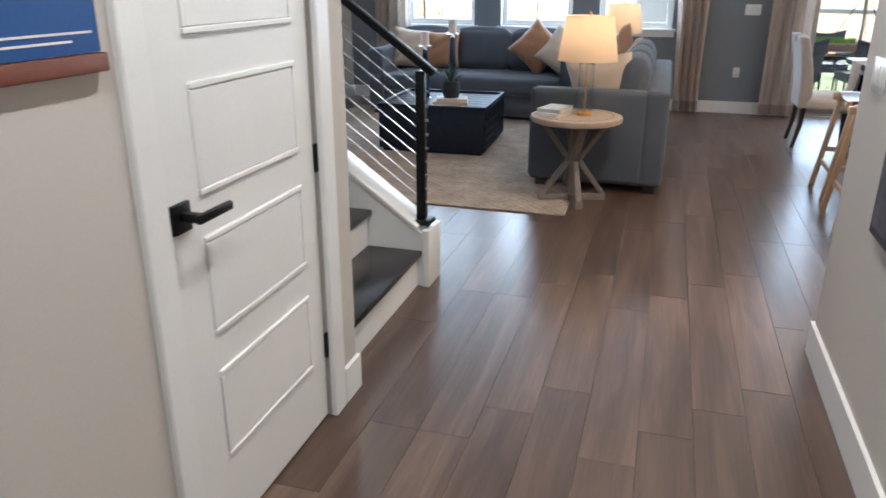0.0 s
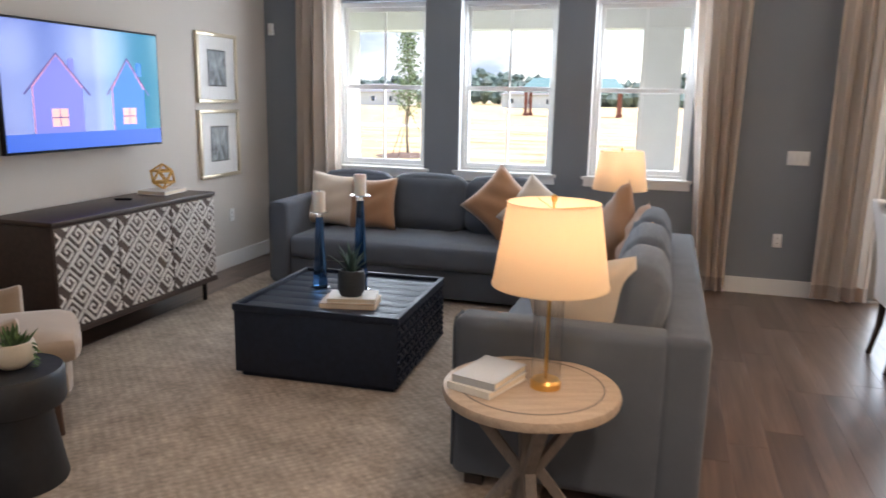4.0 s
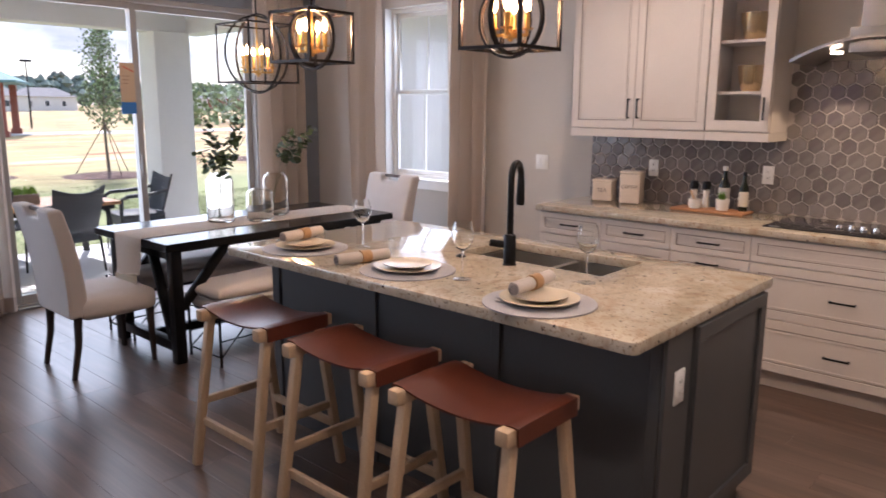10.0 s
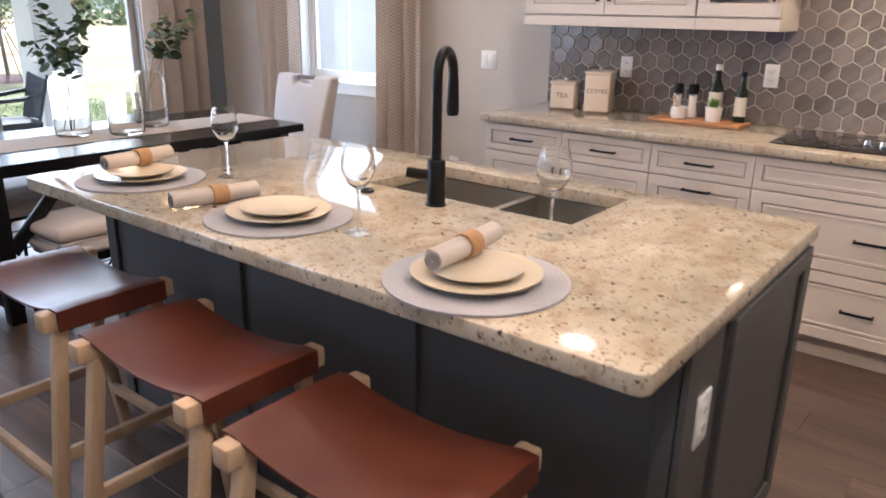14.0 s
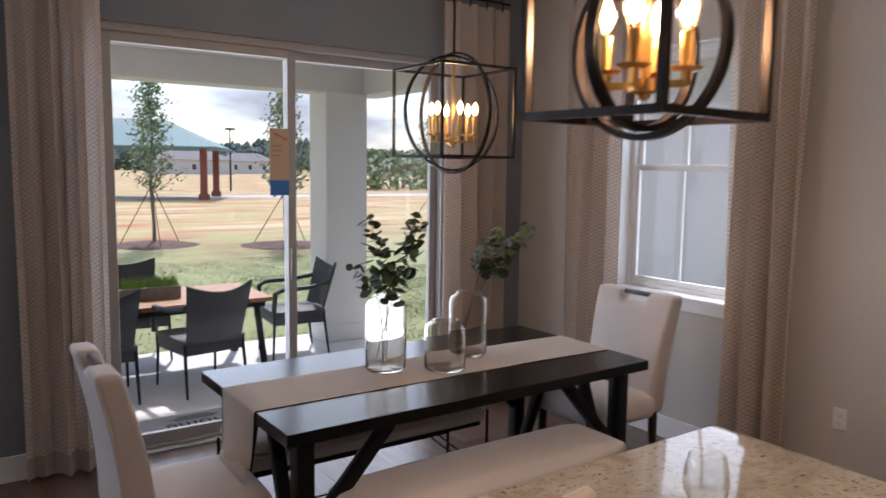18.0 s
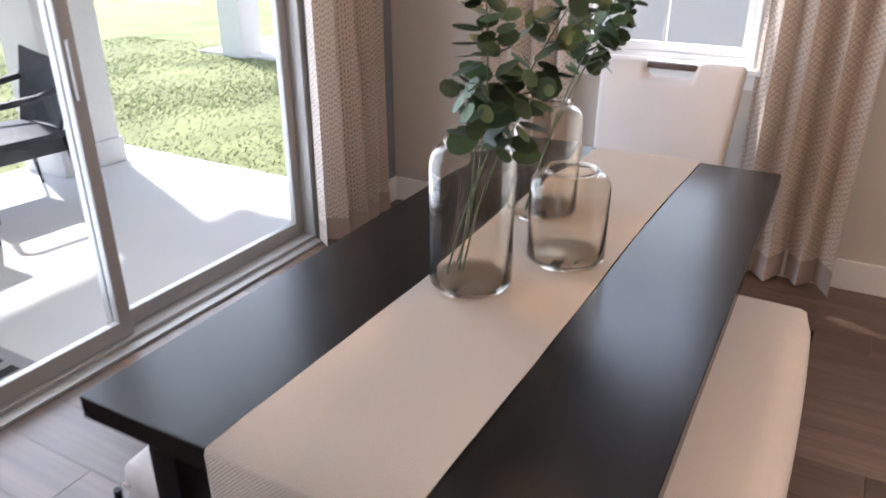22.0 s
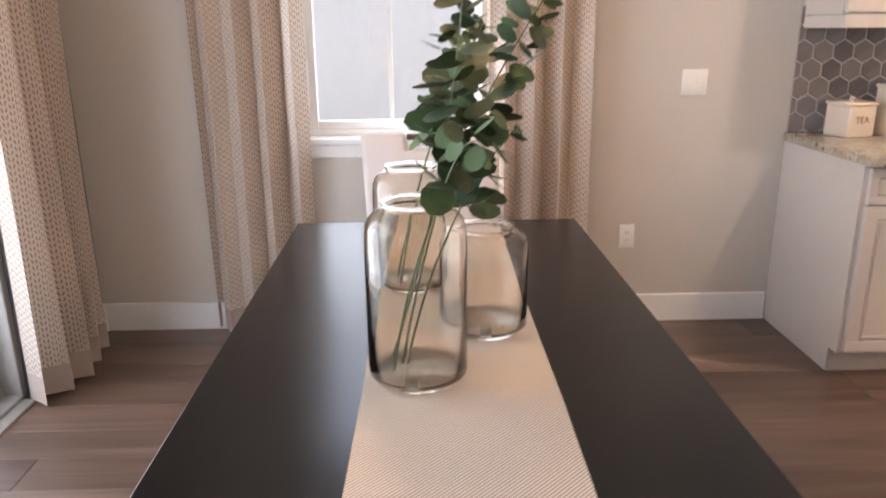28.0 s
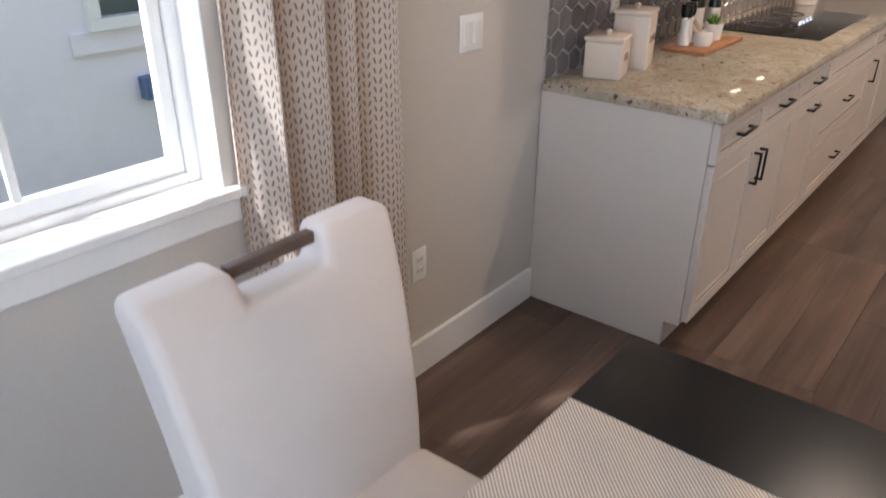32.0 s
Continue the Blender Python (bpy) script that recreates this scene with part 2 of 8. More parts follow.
WHITE = mat("white_paint", (0.78, 0.78, 0.77), 0.35, var=0.03, bump=0.01)
TRIM = mat("trim_paint", (0.80, 0.80, 0.79), 0.3, var=0.03, bump=0.01)
WALL = mat("greige_wall", (0.55, 0.515, 0.475), 0.85, var=0.04, scale=2, fine=140, bump=0.06)
GREY = mat("slate_wall", (0.205, 0.225, 0.255), 0.85, var=0.05, scale=2, fine=140, bump=0.06)
CEIL = mat("ceiling_paint", (0.78, 0.77, 0.75), 0.9, var=0.03, fine=60, bump=0.2)
def plank_material():
    """Wood-look plank: streaked grain along the board, shifted and toned anew on each board."""
    m = bpy.data.materials.new("floor_plank")
    m.use_nodes = True
    t = m.node_tree
    b = bsdf(m)
    co, info = t.nodes.new("ShaderNodeTexCoord"), t.nodes.new("ShaderNodeObjectInfo")
    sc, ad = t.nodes.new("ShaderNodeVectorMath"), t.nodes.new("ShaderNodeVectorMath")
    sc.operation, ad.operation = "SCALE", "ADD"
    cmb = t.nodes.new("ShaderNodeCombineXYZ")
    for k in range(3):
        t.links.new(info.outputs["Random"], cmb.inputs[k])
    t.links.new(cmb.outputs[0], sc.inputs[0])
    sc.inputs["Scale"].default_value = 83.0
    t.links.new(co.outputs["Object"], ad.inputs[0])
    t.links.new(sc.outputs[0], ad.inputs[1])

    def noise(stretch, scale, detail, dist):
        mp, n = t.nodes.new("ShaderNodeMapping"), t.nodes.new("ShaderNodeTexNoise")
        mp.inputs["Scale"].default_value = stretch
        n.inputs["Scale"].default_value, n.inputs["Detail"].default_value, n.inputs["Distortion"].default_value = scale, detail, dist
        t.links.new(ad.outputs[0], mp.inputs[0])
        t.links.new(mp.outputs[0], n.inputs["Vector"])
        return n.outputs[0]

    def ramp(src, stops):
        r = t.nodes.new("ShaderNodeValToRGB")
        e = r.color_ramp.elements
        e[0].position, e[0].color = stops[0][0], (*stops[0][1], 1)
        e[1].position, e[1].color = stops[-1][0], (*stops[-1][1], 1)
        for p, c in stops[1:-1]:
            e.new(p).color = (*c, 1)
        t.links.new(src, r.inputs[0])
        return r.outputs[0]

    broad = noise((6.0, 0.6, 6.0), 1.5, 4, 0.9)
    grain = noise((60.0, 1.4, 60.0), 1.5, 5, 0.2)
    col_ = ramp(broad, ((0.24, (0.060, 0.037, 0.028)), (0.44, (0.100, 0.063, 0.046)), (0.58, (0.130, 0.084, 0.062)), (0.76, (0.182, 0.125, 0.097))))
    fine = ramp(grain, ((0.28, (0.80, 0.79, 0.78)), (0.66, (1.10, 1.10, 1.10))))
    tone = ramp(info.outputs["Random"], ((0.0, (0.74, 0.72, 0.71)), (0.5, (1.0, 1.0, 1.0)), (1.0, (1.22, 1.21, 1.20))))
    out = col_
    for other in (fine, tone):
        mx = t.nodes.new("ShaderNodeMixRGB")
        mx.blend_type = "MULTIPLY"
        mx.inputs[0].default_value = 1.0
        t.links.new(out, mx.inputs[1])
        t.links.new(other, mx.inputs[2])
        out = mx.outputs[0]
    t.links.new(out, b.inputs["Base Color"])
    rr = t.nodes.new("ShaderNodeMapRange")
    rr.inputs["To Min"].default_value, rr.inputs["To Max"].default_value = 0.27, 0.33
    t.links.new(grain, rr.inputs["Value"])
    t.links.new(rr.outputs[0], b.inputs["Roughness"])
    bp = t.nodes.new("ShaderNodeBump")
    bp.inputs["Strength"].default_value, bp.inputs["Distance"].default_value = 0.02, 0.002
    t.links.new(grain, bp.inputs["Height"])
    t.links.new(bp.outputs[0], b.inputs["Normal"])
    MATS["floor_plank"] = m
    return m


PLANK = plank_material()
bsdf(PLANK).inputs["Specular IOR Level"].default_value = 0.62
JOINT = mat("floor_joint", (0.072, 0.050, 0.039), 0.6)
BLACK = mat("black_metal", (0.012, 0.012, 0.013), 0.35, metal=0.6, var=0.2, bump=0.02)
BRONZE = mat("dark_bronze", (0.020, 0.015, 0.013), 0.4, metal=0.7, var=0.2)
BRASS = mat("brushed_brass", (0.72, 0.44, 0.14), 0.28, metal=1.0, var=0.08, bump=0.02)
STEEL = mat("brushed_steel", (0.66, 0.64, 0.61), 0.28, metal=1.0, var=0.06, fine=200, bump=0.03)
CHROME = mat("polished_chrome", (0.8, 0.8, 0.8), 0.08, metal=1.0, var=0.02, bump=0)
SOFA = mat("slate_sofa_cloth", (0.084, 0.099, 0.126), 0.92, var=0.16, scale=5, fine=420, bump=0.35, sheen=0.15)
PIPE = mat("sofa_welt", (0.085, 0.098, 0.118), 0.9, fine=400, bump=0.2)
TAN = mat("tan_pillow_cloth", (0.36, 0.19, 0.095), 0.8, var=0.15, fine=300, bump=0.3, sheen=0.4)
CREAM = mat("cream_pillow_cloth", (0.62, 0.53, 0.43), 0.9, var=0.07, fine=300, bump=0.3, sheen=0.2)
CHAIRCLOTH = mat("oatmeal_chair_linen", (0.63, 0.575, 0.545), 0.9, var=0.05, fine=420, bump=0.25, sheen=0.15)
WING = mat("beige_armchair_velvet", (0.40, 0.30, 0.22), 0.85, var=0.1, fine=260, bump=0.2, sheen=0.4)
DARKWOOD = mat("black_stained_wood", (0.008, 0.0075, 0.008), 0.32, spec=0.2, var=0.35, scale=3, fine=60, bump=0.05, stretch=(1, 8, 8))
TABLEWOOD = mat("black_table_finish", (0.008, 0.0075, 0.008), 0.22, spec=0.34, var=0.4, scale=2, fine=50, bump=0.03, stretch=(1, 10, 10))
CTWOOD = mat("charcoal_coffee_table_wood", (0.011, 0.017, 0.034), 0.42, spec=0.3, var=0.4, scale=5, fine=60, bump=0.2, stretch=(7, 1, 7))
WALNUT = mat("dark_walnut", (0.045, 0.028, 0.022), 0.45, var=0.4, scale=4, fine=60, bump=0.1, stretch=(8, 1, 8))
LEGWOOD = mat("espresso_leg_wood", (0.035, 0.022, 0.017), 0.4, var=0.3)
PALEWOOD = mat("pale_oak", (0.50, 0.35, 0.22), 0.5, var=0.18, scale=5, fine=70, bump=0.1, stretch=(6, 6, 1))
GREYWOOD = mat("weathered_grey_wood", (0.20, 0.17, 0.15), 0.7, var=0.3, scale=5, fine=60, bump=0.2, stretch=(6, 6, 1))
TOPWOOD = mat("washed_oak_top", (0.42, 0.33, 0.25), 0.5, var=0.25, scale=5, fine=60, bump=0.1, stretch=(1, 8, 1))
LEATHER = mat("chestnut_leather", (0.092, 0.025, 0.014), 0.28, var=0.25, scale=8, fine=240, bump=0.15)
ISLAND = mat("charcoal_cabinet_paint", (0.074, 0.075, 0.077), 0.45, var=0.05, bump=0.02)
CABINET = mat("pale_taupe_cabinet_paint", (0.64, 0.58, 0.53), 0.4, var=0.03, bump=0.01)
GLAZE = mat("cabinet_glaze_line", (0.20, 0.15, 0.12), 0.6)
LAMPSHADE = mat("linen_lampshade", (0.80, 0.70, 0.55), 0.9, var=0.04, fine=300, bump=0.2)
CONCRETE = mat("patio_concrete", (0.72, 0.71, 0.69), 0.8, var=0.08, scale=3, fine=60, bump=0.2)
STUCCO = mat("white_stucco", (0.74, 0.74, 0.73), 0.9, var=0.05, scale=4, fine=40, bump=0.6)
STUCCOG = mat("grey_stucco", (0.84, 0.81, 0.86), 0.9, var=0.06, scale=14, fine=60, bump=1.0)
# black resin, with a bluish sky reflection worked into its base colour
WICKER = mat("sky_tinted_black_wicker", (0.040, 0.044, 0.052), 0.6, var=0.4, fine=120, bump=0.6)
TEAK = mat("orange_teak", (0.36, 0.17, 0.07), 0.5, var=0.3, scale=5, fine=50, bump=0.1, stretch=(1, 8, 8))
PORCELAIN = mat("white_porcelain", (0.82, 0.79, 0.74), 0.18, var=0.02, bump=0.0)
CANDLE = mat("ivory_candle_wax", (0.78, 0.74, 0.67), 0.5, var=0.03)
bsdf(CANDLE).inputs["Subsurface Weight"].default_value = 0.2
GREENLEAF = mat("eucalyptus_leaf", (0.058, 0.096, 0.036), 0.55, var=0.45, scale=14, island=0.7, bump=0.05)
STEM = mat("green_stem", (0.16, 0.20, 0.11), 0.6, var=0.2)
GRASSY = mat("bright_green_blades", (0.13, 0.25, 0.03), 0.6, var=0.4, island=0.8)
PAPER = mat("book_cover_grey", (0.42, 0.44, 0.46), 0.6, var=0.05)
PAGES = mat("book_pages", (0.70, 0.62, 0.50), 0.8, var=0.15, fine=300, stretch=(1, 1, 30))
GLASS = pane_glass("window_pane_glass")
CLEAR = glass("clear_glass", (0.97, 0.98, 0.97))
SMOKE = glass("smoky_vase_glass", (0.93, 0.885, 0.82), ior=1.36)
THINGLASS = pane_glass("thin_clear_glass", (0.975, 0.98, 0.98), 0.10)
BLUEG = glass("blue_glass", (0.10, 0.26, 0.55))
BULB = glow("warm_bulb", (1.0, 0.62, 0.26), 45.0)
CANLIGHT = glow("recessed_lens", (1.0, 0.9, 0.75), 12.0)



def wrinkle(m, scale, depth, stretch=(1, 1, 1)):
    """Soft creases under a cloth's fine weave."""
    t = m.node_tree
    weave = [n for n in t.nodes if n.type == "BUMP"][0]
    co, mp, n, bp = (t.nodes.new(k) for k in ("ShaderNodeTexCoord", "ShaderNodeMapping", "ShaderNodeTexNoise", "ShaderNodeBump"))
    mp.inputs["Scale"].default_value = stretch
    n.inputs["Scale"].default_value, n.inputs["Detail"].default_value, n.inputs["Distortion"].default_value = scale, 2.0, 0.15
    bp.inputs["Strength"].default_value, bp.inputs["Distance"].default_value = 0.6, depth
    t.links.new(co.outputs["Object"], mp.inputs[0])
    t.links.new(mp.outputs[0], n.inputs["Vector"])
    t.links.new(n.outputs[0], bp.inputs["Height"])
    t.links.new(bp.outputs[0], weave.inputs["Normal"])


wrinkle(CHAIRCLOTH, 9.0, 0.007)
wrinkle(SOFA, 5.0, 0.012)

# granite: pale ground with dark and rust flecks
GRANITE = mat("speckled_granite", (0.45, 0.39, 0.295), 0.07, var=0.18, scale=5, fine=30, bump=0.0)
gt = GRANITE.node_tree
gb = bsdf(GRANITE)
g_co = gt.nodes.new("ShaderNodeTexCoord")
g_src = gb.inputs["Base Color"].links[0].from_socket
for g_scale, g_lo, g_hi, g_col in ((7.0, 0.46, 0.66, (0.53, 0.47, 0.38)), (16.0, 0.54, 0.68, (0.37, 0.29, 0.21)), (60.0, 0.59, 0.68, (0.30, 0.21, 0.14)), (110.0, 0.605, 0.68, (0.20, 0.14, 0.10)), (46.0, 0.64, 0.68, (0.08, 0.055, 0.05))):
    g_n, g_r, g_m = gt.nodes.new("ShaderNodeTexNoise"), gt.nodes.new("ShaderNodeValToRGB"), gt.nodes.new("ShaderNodeMixRGB")
    g_n.inputs["Scale"].default_value, g_n.inputs["Detail"].default_value = g_scale, 6
    g_r.color_ramp.elements[0].position, g_r.color_ramp.elements[1].position = g_lo, g_hi
    g_m.inputs[2].default_value = (*g_col, 1)
    gt.links.new(g_co.outputs["Object"], g_n.inputs["Vector"])
    gt.links.new(g_n.outputs[0], g_r.inputs[0])
    gt.links.new(g_r.outputs[0], g_m.inputs[0])
    gt.links.new(g_src, g_m.inputs[1])
    g_src = g_m.outputs[0]
gt.links.new(g_src, gb.inputs["Base Color"])

# ---- building helpers ----


def box(bm, x0, x1, y0, y1, z0, z1, bev=0.0, seg=2):
    """An upright box added to bm, its edges rounded by bev."""
    r = bmesh.ops.create_cube(bm, size=1.0, matrix=Matrix.Translation(((x0 + x1) / 2, (y0 + y1) / 2, (z0 + z1) / 2)) @ Matrix.Diagonal((abs(x1 - x0), abs(y1 - y0), abs(z1 - z0), 1)))
    if bev:
        edges = list({e for v in r["verts"] for e in v.link_edges})
        bmesh.ops.bevel(bm, geom=edges, offset=bev, segments=seg, affect="EDGES", profile=0.5)
    return bm


def bx(x0, x1, y0, y1, z0, z1, bev=0.0, seg=2):
    return box(bmesh.new(), x0, x1, y0, y1, z0, z1, bev, seg)


def cushion(x0, x1, y0, y1, z0, z1, bev=0.05, puff=0.02, cuts=6):
    """A stuffed block: rounded edges and faces that swell."""
    bm = bx(x0, x1, y0, y1, z0, z1)
    bmesh.ops.subdivide_edges(bm, edges=bm.edges[:], cuts=cuts, use_grid_fill=True)
    c = Vector(((x0 + x1) / 2, (y0 + y1) / 2, (z0 + z1) / 2))
    h = Vector(((x1 - x0) / 2, (y1 - y0) / 2, (z1 - z0) / 2))
    for v in bm.verts:
        d = v.co - c
        inner = Vector([max(-(h[i] - bev), min(h[i] - bev, d[i])) for i in range(3)])
        off = d - inner
        if off.length > 1e-6:
            off = off.normalized() * bev
        n = [d[i] / h[i] for i in range(3)]
        sw = Vector([math.copysign(puff, n[i]) * max(0, 1 - n[(i + 1) % 3] ** 2) * max(0, 1 - n[(i + 2) % 3] ** 2) if abs(n[i]) > 0.99 else 0 for i in range(3)])
        v.co = c + inner + off + sw
    return bm


def cyl(bm, x, y, z0, z1, r0, r1=None, seg=20):
    r1 = r0 if r1 is None else r1
    bmesh.ops.create_cone(bm, cap_ends=True, segments=seg, radius1=r0, radius2=r1, depth=z1 - z0, matrix=Matrix.Translation((x, y, (z0 + z1) / 2)))
    return bm


def cy(x, y, z0, z1, r0, r1=None, seg=20):
    return cyl(bmesh.new(), x, y, z0, z1, r0, r1, seg)


def lathe(profile, x=0, y=0, seg=32, closed=False):
    """A turned shape from (radius, z) pairs."""
    bm = bmesh.new()
    rings = []
    for r, z in profile:
        if r < 1e-5:
            rings.append([bm.verts.new((x, y, z))])
        else:
            rings.append([bm.verts.new((x + r * math.cos(2 * math.pi * k / seg), y + r * math.sin(2 * math.pi * k / seg), z)) for k in range(seg)])
    pairs = list(zip(rings, rings[1:])) + ([(rings[-1], rings[0])] if closed else [])
    for a, b in pairs:
        for k in range(seg):
            f = [a[k % len(a)], a[(k + 1) % len(a)], b[(k + 1) % len(b)], b[k % len(b)]]
            f = list(dict.fromkeys(f))
            if len(f) > 2:
                bm.faces.new(f)
    bmesh.ops.recalc_face_normals(bm, faces=bm.faces[:])
    return bm


def bar(bm, a, b, w, h=None, up=(0, 0, 1), bev=0.0):
    """A straight bar of cross-section w by h from a to b."""
    h = w if h is None else h
    a, b = Vector(a), Vector(b)
    d = b - a
    side = d.cross(Vector(up))
    if side.length < 1e-6:
        side = Vector((1, 0, 0))
    side.normalize()
    top = side.cross(d).normalized()
    m = Matrix((side, d.normalized(), top)).transposed().to_4x4()
    m.translation = (a + b) / 2
    r = bmesh.ops.create_cube(bm, size=1.0, matrix=m @ Matrix.Diagonal((w, d.length, h, 1)))
    if bev:
        bmesh.ops.bevel(bm, geom=list({e for v in r["verts"] for e in v.link_edges}), offset=bev, segments=2, affect="EDGES", profile=0.5)
    return bm


def br(a, b, w, h=None, up=(0, 0, 1), bev=0.0):
    return bar(bmesh.new(), a, b, w, h, up, bev)


def tube(pts, r, seg=10, closed=False, taper=None):
    """A round tube along points."""
    bm = bmesh.new()
    pts = [Vector(p) for p in pts]
    n = len(pts)
    rings = []
    ref = None
    for i, p in enumerate(pts):
        a = pts[(i - 1) % n] if (closed or i > 0) else p
        b = pts[(i + 1) % n] if (closed or i < n - 1) else p
        d = (b - a).normalized()
        if ref is None:
            ref = d.orthogonal().normalized()
        ref = (ref - d * ref.dot(d)).normalized()
        s = d.cross(ref)
        rr = r if taper is None else r + (taper - r) * i / (n - 1)
        rings.append([bm.verts.new(p + (ref * math.cos(2 * math.pi * k / seg) + s * math.sin(2 * math.pi * k / seg)) * rr) for k in range(seg)])
    last = n if closed else n - 1
    for i in range(last):
        a, b = rings[i], rings[(i + 1) % n]
        for k in range(seg):
            bm.faces.new((a[k], a[(k + 1) % seg], b[(k + 1) % seg], b[k]))
    if not closed:
        bm.faces.new(rings[0][::-1])
        bm.faces.new(rings[-1])
    bmesh.ops.recalc_face_normals(bm, faces=bm.faces[:])
    return bm


def ring(c, r, thick, axis, seg=48, w=None):
    """A flat-sided hoop about axis 'x', 'y' or 'z'."""
    bm = bmesh.new()
    w = thick if w is None else w
    rows = []
    for k in range(seg):
        a = 2 * math.pi * k / seg
        u = {"x": Vector((0, math.cos(a), math.sin(a))), "y": Vector((math.cos(a), 0, math.sin(a))), "z": Vector((math.cos(a), math.sin(a), 0))}[axis]
        n = {"x": Vector((1, 0, 0)), "y": Vector((0, 1, 0)), "z": Vector((0, 0, 1))}[axis]
        rows.append([bm.verts.new(Vector(c) + u * (r + i * thick / 2) + n * (j * w / 2)) for i, j in ((-1, -1), (1, -1), (1, 1), (-1, 1))])
    for k in range(seg):
        a, b = rows[k], rows[(k + 1) % seg]
        for i in range(4):
            bm.faces.new((a[i], a[(i + 1) % 4], b[(i + 1) % 4], b[i]))
    bmesh.ops.recalc_face_normals(bm, faces=bm.faces[:])
    return bm


def mesh_of(name, bm, material, smooth=40):
    me = bpy.data.meshes.new(name)
    if smooth:
        lim = radians(smooth)
        for f in bm.faces:
            f.smooth = True
        for e in bm.edges:
            if len(e.link_faces) == 2 and e.calc_face_angle(0) > lim:
                e.smooth = False
    bm.to_mesh(me)
    bm.free()
    me.materials.append(material)
    return me


def part(name, bm, material, parent=None, label="", smooth=40):
    """One mesh object from bm under a thing or a part."""
    ob = new(name, mesh_of(name, bm, material, smooth))
    ob.parent = parent
    if label:
        ob["label"] = label
    return ob


def thing(name, label, category, x=0, y=0, z=0, rz=0, group="", kind=""):
    """An empty at a thing's base that its parts hang under."""
    e = new(name)
    e.empty_display_size = 0.1
    e.matrix_basis = pose(x, y, z, 0, 0, rz)
    return tagged(e, label, category, group, kind)


def solo(name, bm, material, label, category, group="", kind="", smooth=40):
    return tagged(part(name, bm, material, None, "", smooth), label, category, group, kind)


def wall(name, axis, at, thick, lo, hi, z0, z1, holes, material, label):
    """A wall in the plane axis=at, from at to at+thick, with openings (lo, hi, z0, z1) through it."""
    bm = bmesh.new()

    def put(a, b, c, d):
        if b - a > 1e-4 and d - c > 1e-4:
            if axis == "x":
                box(bm, min(at, at + thick), max(at, at + thick), a, b, c, d)
            else:
                box(bm, a, b, min(at, at + thick), max(at, at + thick), c, d)

    at_now = lo
    for h0, h1, hz0, hz1 in sorted(holes):
        put(at_now, h0, z0, z1)
        put(h0, h1, z0, hz0)
        put(h0, h1, hz1, z1)
        at_now = h1
    put(at_now, hi, z0, z1)
    return solo(name, bm, material, label, "wall", kind="structure", smooth=0)


# ---- large structure ----
CEIL_Z = 2.97
NORTH, EAST, WEST = 10.02, 4.612, -3.80
WINS = ((-3.04, -2.16), (-1.83, -0.965), (-0.65, 0.185))
wall("wall_north", "y", NORTH, 0.2, WEST - 0.15, EAST + 0.2, 0, CEIL_Z, [(a, b, 0.91, 2.43) for a, b in WINS] + [(1.62, 3.93, 0.0, 2.43)], GREY, "slate grey painted wall with windows and sliding door")
wall("wall_east", "x", EAST, 0.2, 2.6, NORTH, 0, CEIL_Z, [(8.20, 9.02, 0.90, 2.43)], WALL, "greige painted wall behind the kitchen and dining table")
wall("wall_west", "x", WEST, -0.15, 3.05, NORTH, 0, CEIL_Z, [], WALL, "greige painted wall behind the television")
wall("wall_stair", "y", 3.08, -0.12, WEST, -0.96, 0, CEIL_Z, [], WALL, "greige painted wall beside the stairs")
wall("wall_closet", "x", -0.84, -0.12, -1.6, 3.08, 0, CEIL_Z, [(2.09, 2.87, 0.0, 2.04)], WALL, "greige painted hallway wall with a closet door")
wall("wall_hall", "x", 0.866, 0.14, -1.6, 3.88, 0, CEIL_Z, [], WALL, "greige painted hallway wall with a picture")
wall("wall_south", "y", -1.6, -0.12, -0.96, 1.006, 0, CEIL_Z, [], WALL, "greige painted wall closing the hallway")
wall("wall_kitchen_south", "y", 2.72, -0.12, 1.006, EAST + 0.2, 0, CEIL_Z, [], WALL, "greige painted wall closing the kitchen")
wall("wall_closet_back", "x", -1.7, -0.1, 1.6, 2.955, 0, 2.3, [], WALL, "plain wall inside the closet")
solo("ceiling", bx(WEST - 0.15, EAST + 0.2, -1.72, NORTH + 0.2, CEIL_Z, CEIL_Z + 0.12), CEIL, "flat white ceiling", "ceiling", kind="structure", smooth=0)


def skirting(name, x0, x1, y0, y1):
    bm = bx(x0, x1, y0, y1, 0.0, 0.135)
    return solo(name, bm, TRIM, "white painted baseboard along the wall", "baseboard", kind="structure", smooth=0)


for n_s, (sa, sb) in enumerate(((WEST + 0.016, 1.58), (3.97, EAST - 0.016))):
    skirting("baseboard", sa, sb, NORTH - 0.016, NORTH)
skirting("baseboard", EAST - 0.016, EAST, 6.81, NORTH)
skirting("baseboard", WEST, WEST + 0.016, 4.26, NORTH)
skirting("baseboard", -0.84, -0.824, 2.96, 3.09)
skirting("baseboard", -0.84, -0.824, -1.6, 2.0)
skirting("baseboard", 0.850, 0.866, -1.6, 3.88)
skirting("baseboard", 0.850, 1.006, 3.88, 3.896)

# ---- openings: windows, sliding door, closet door, stairs ----


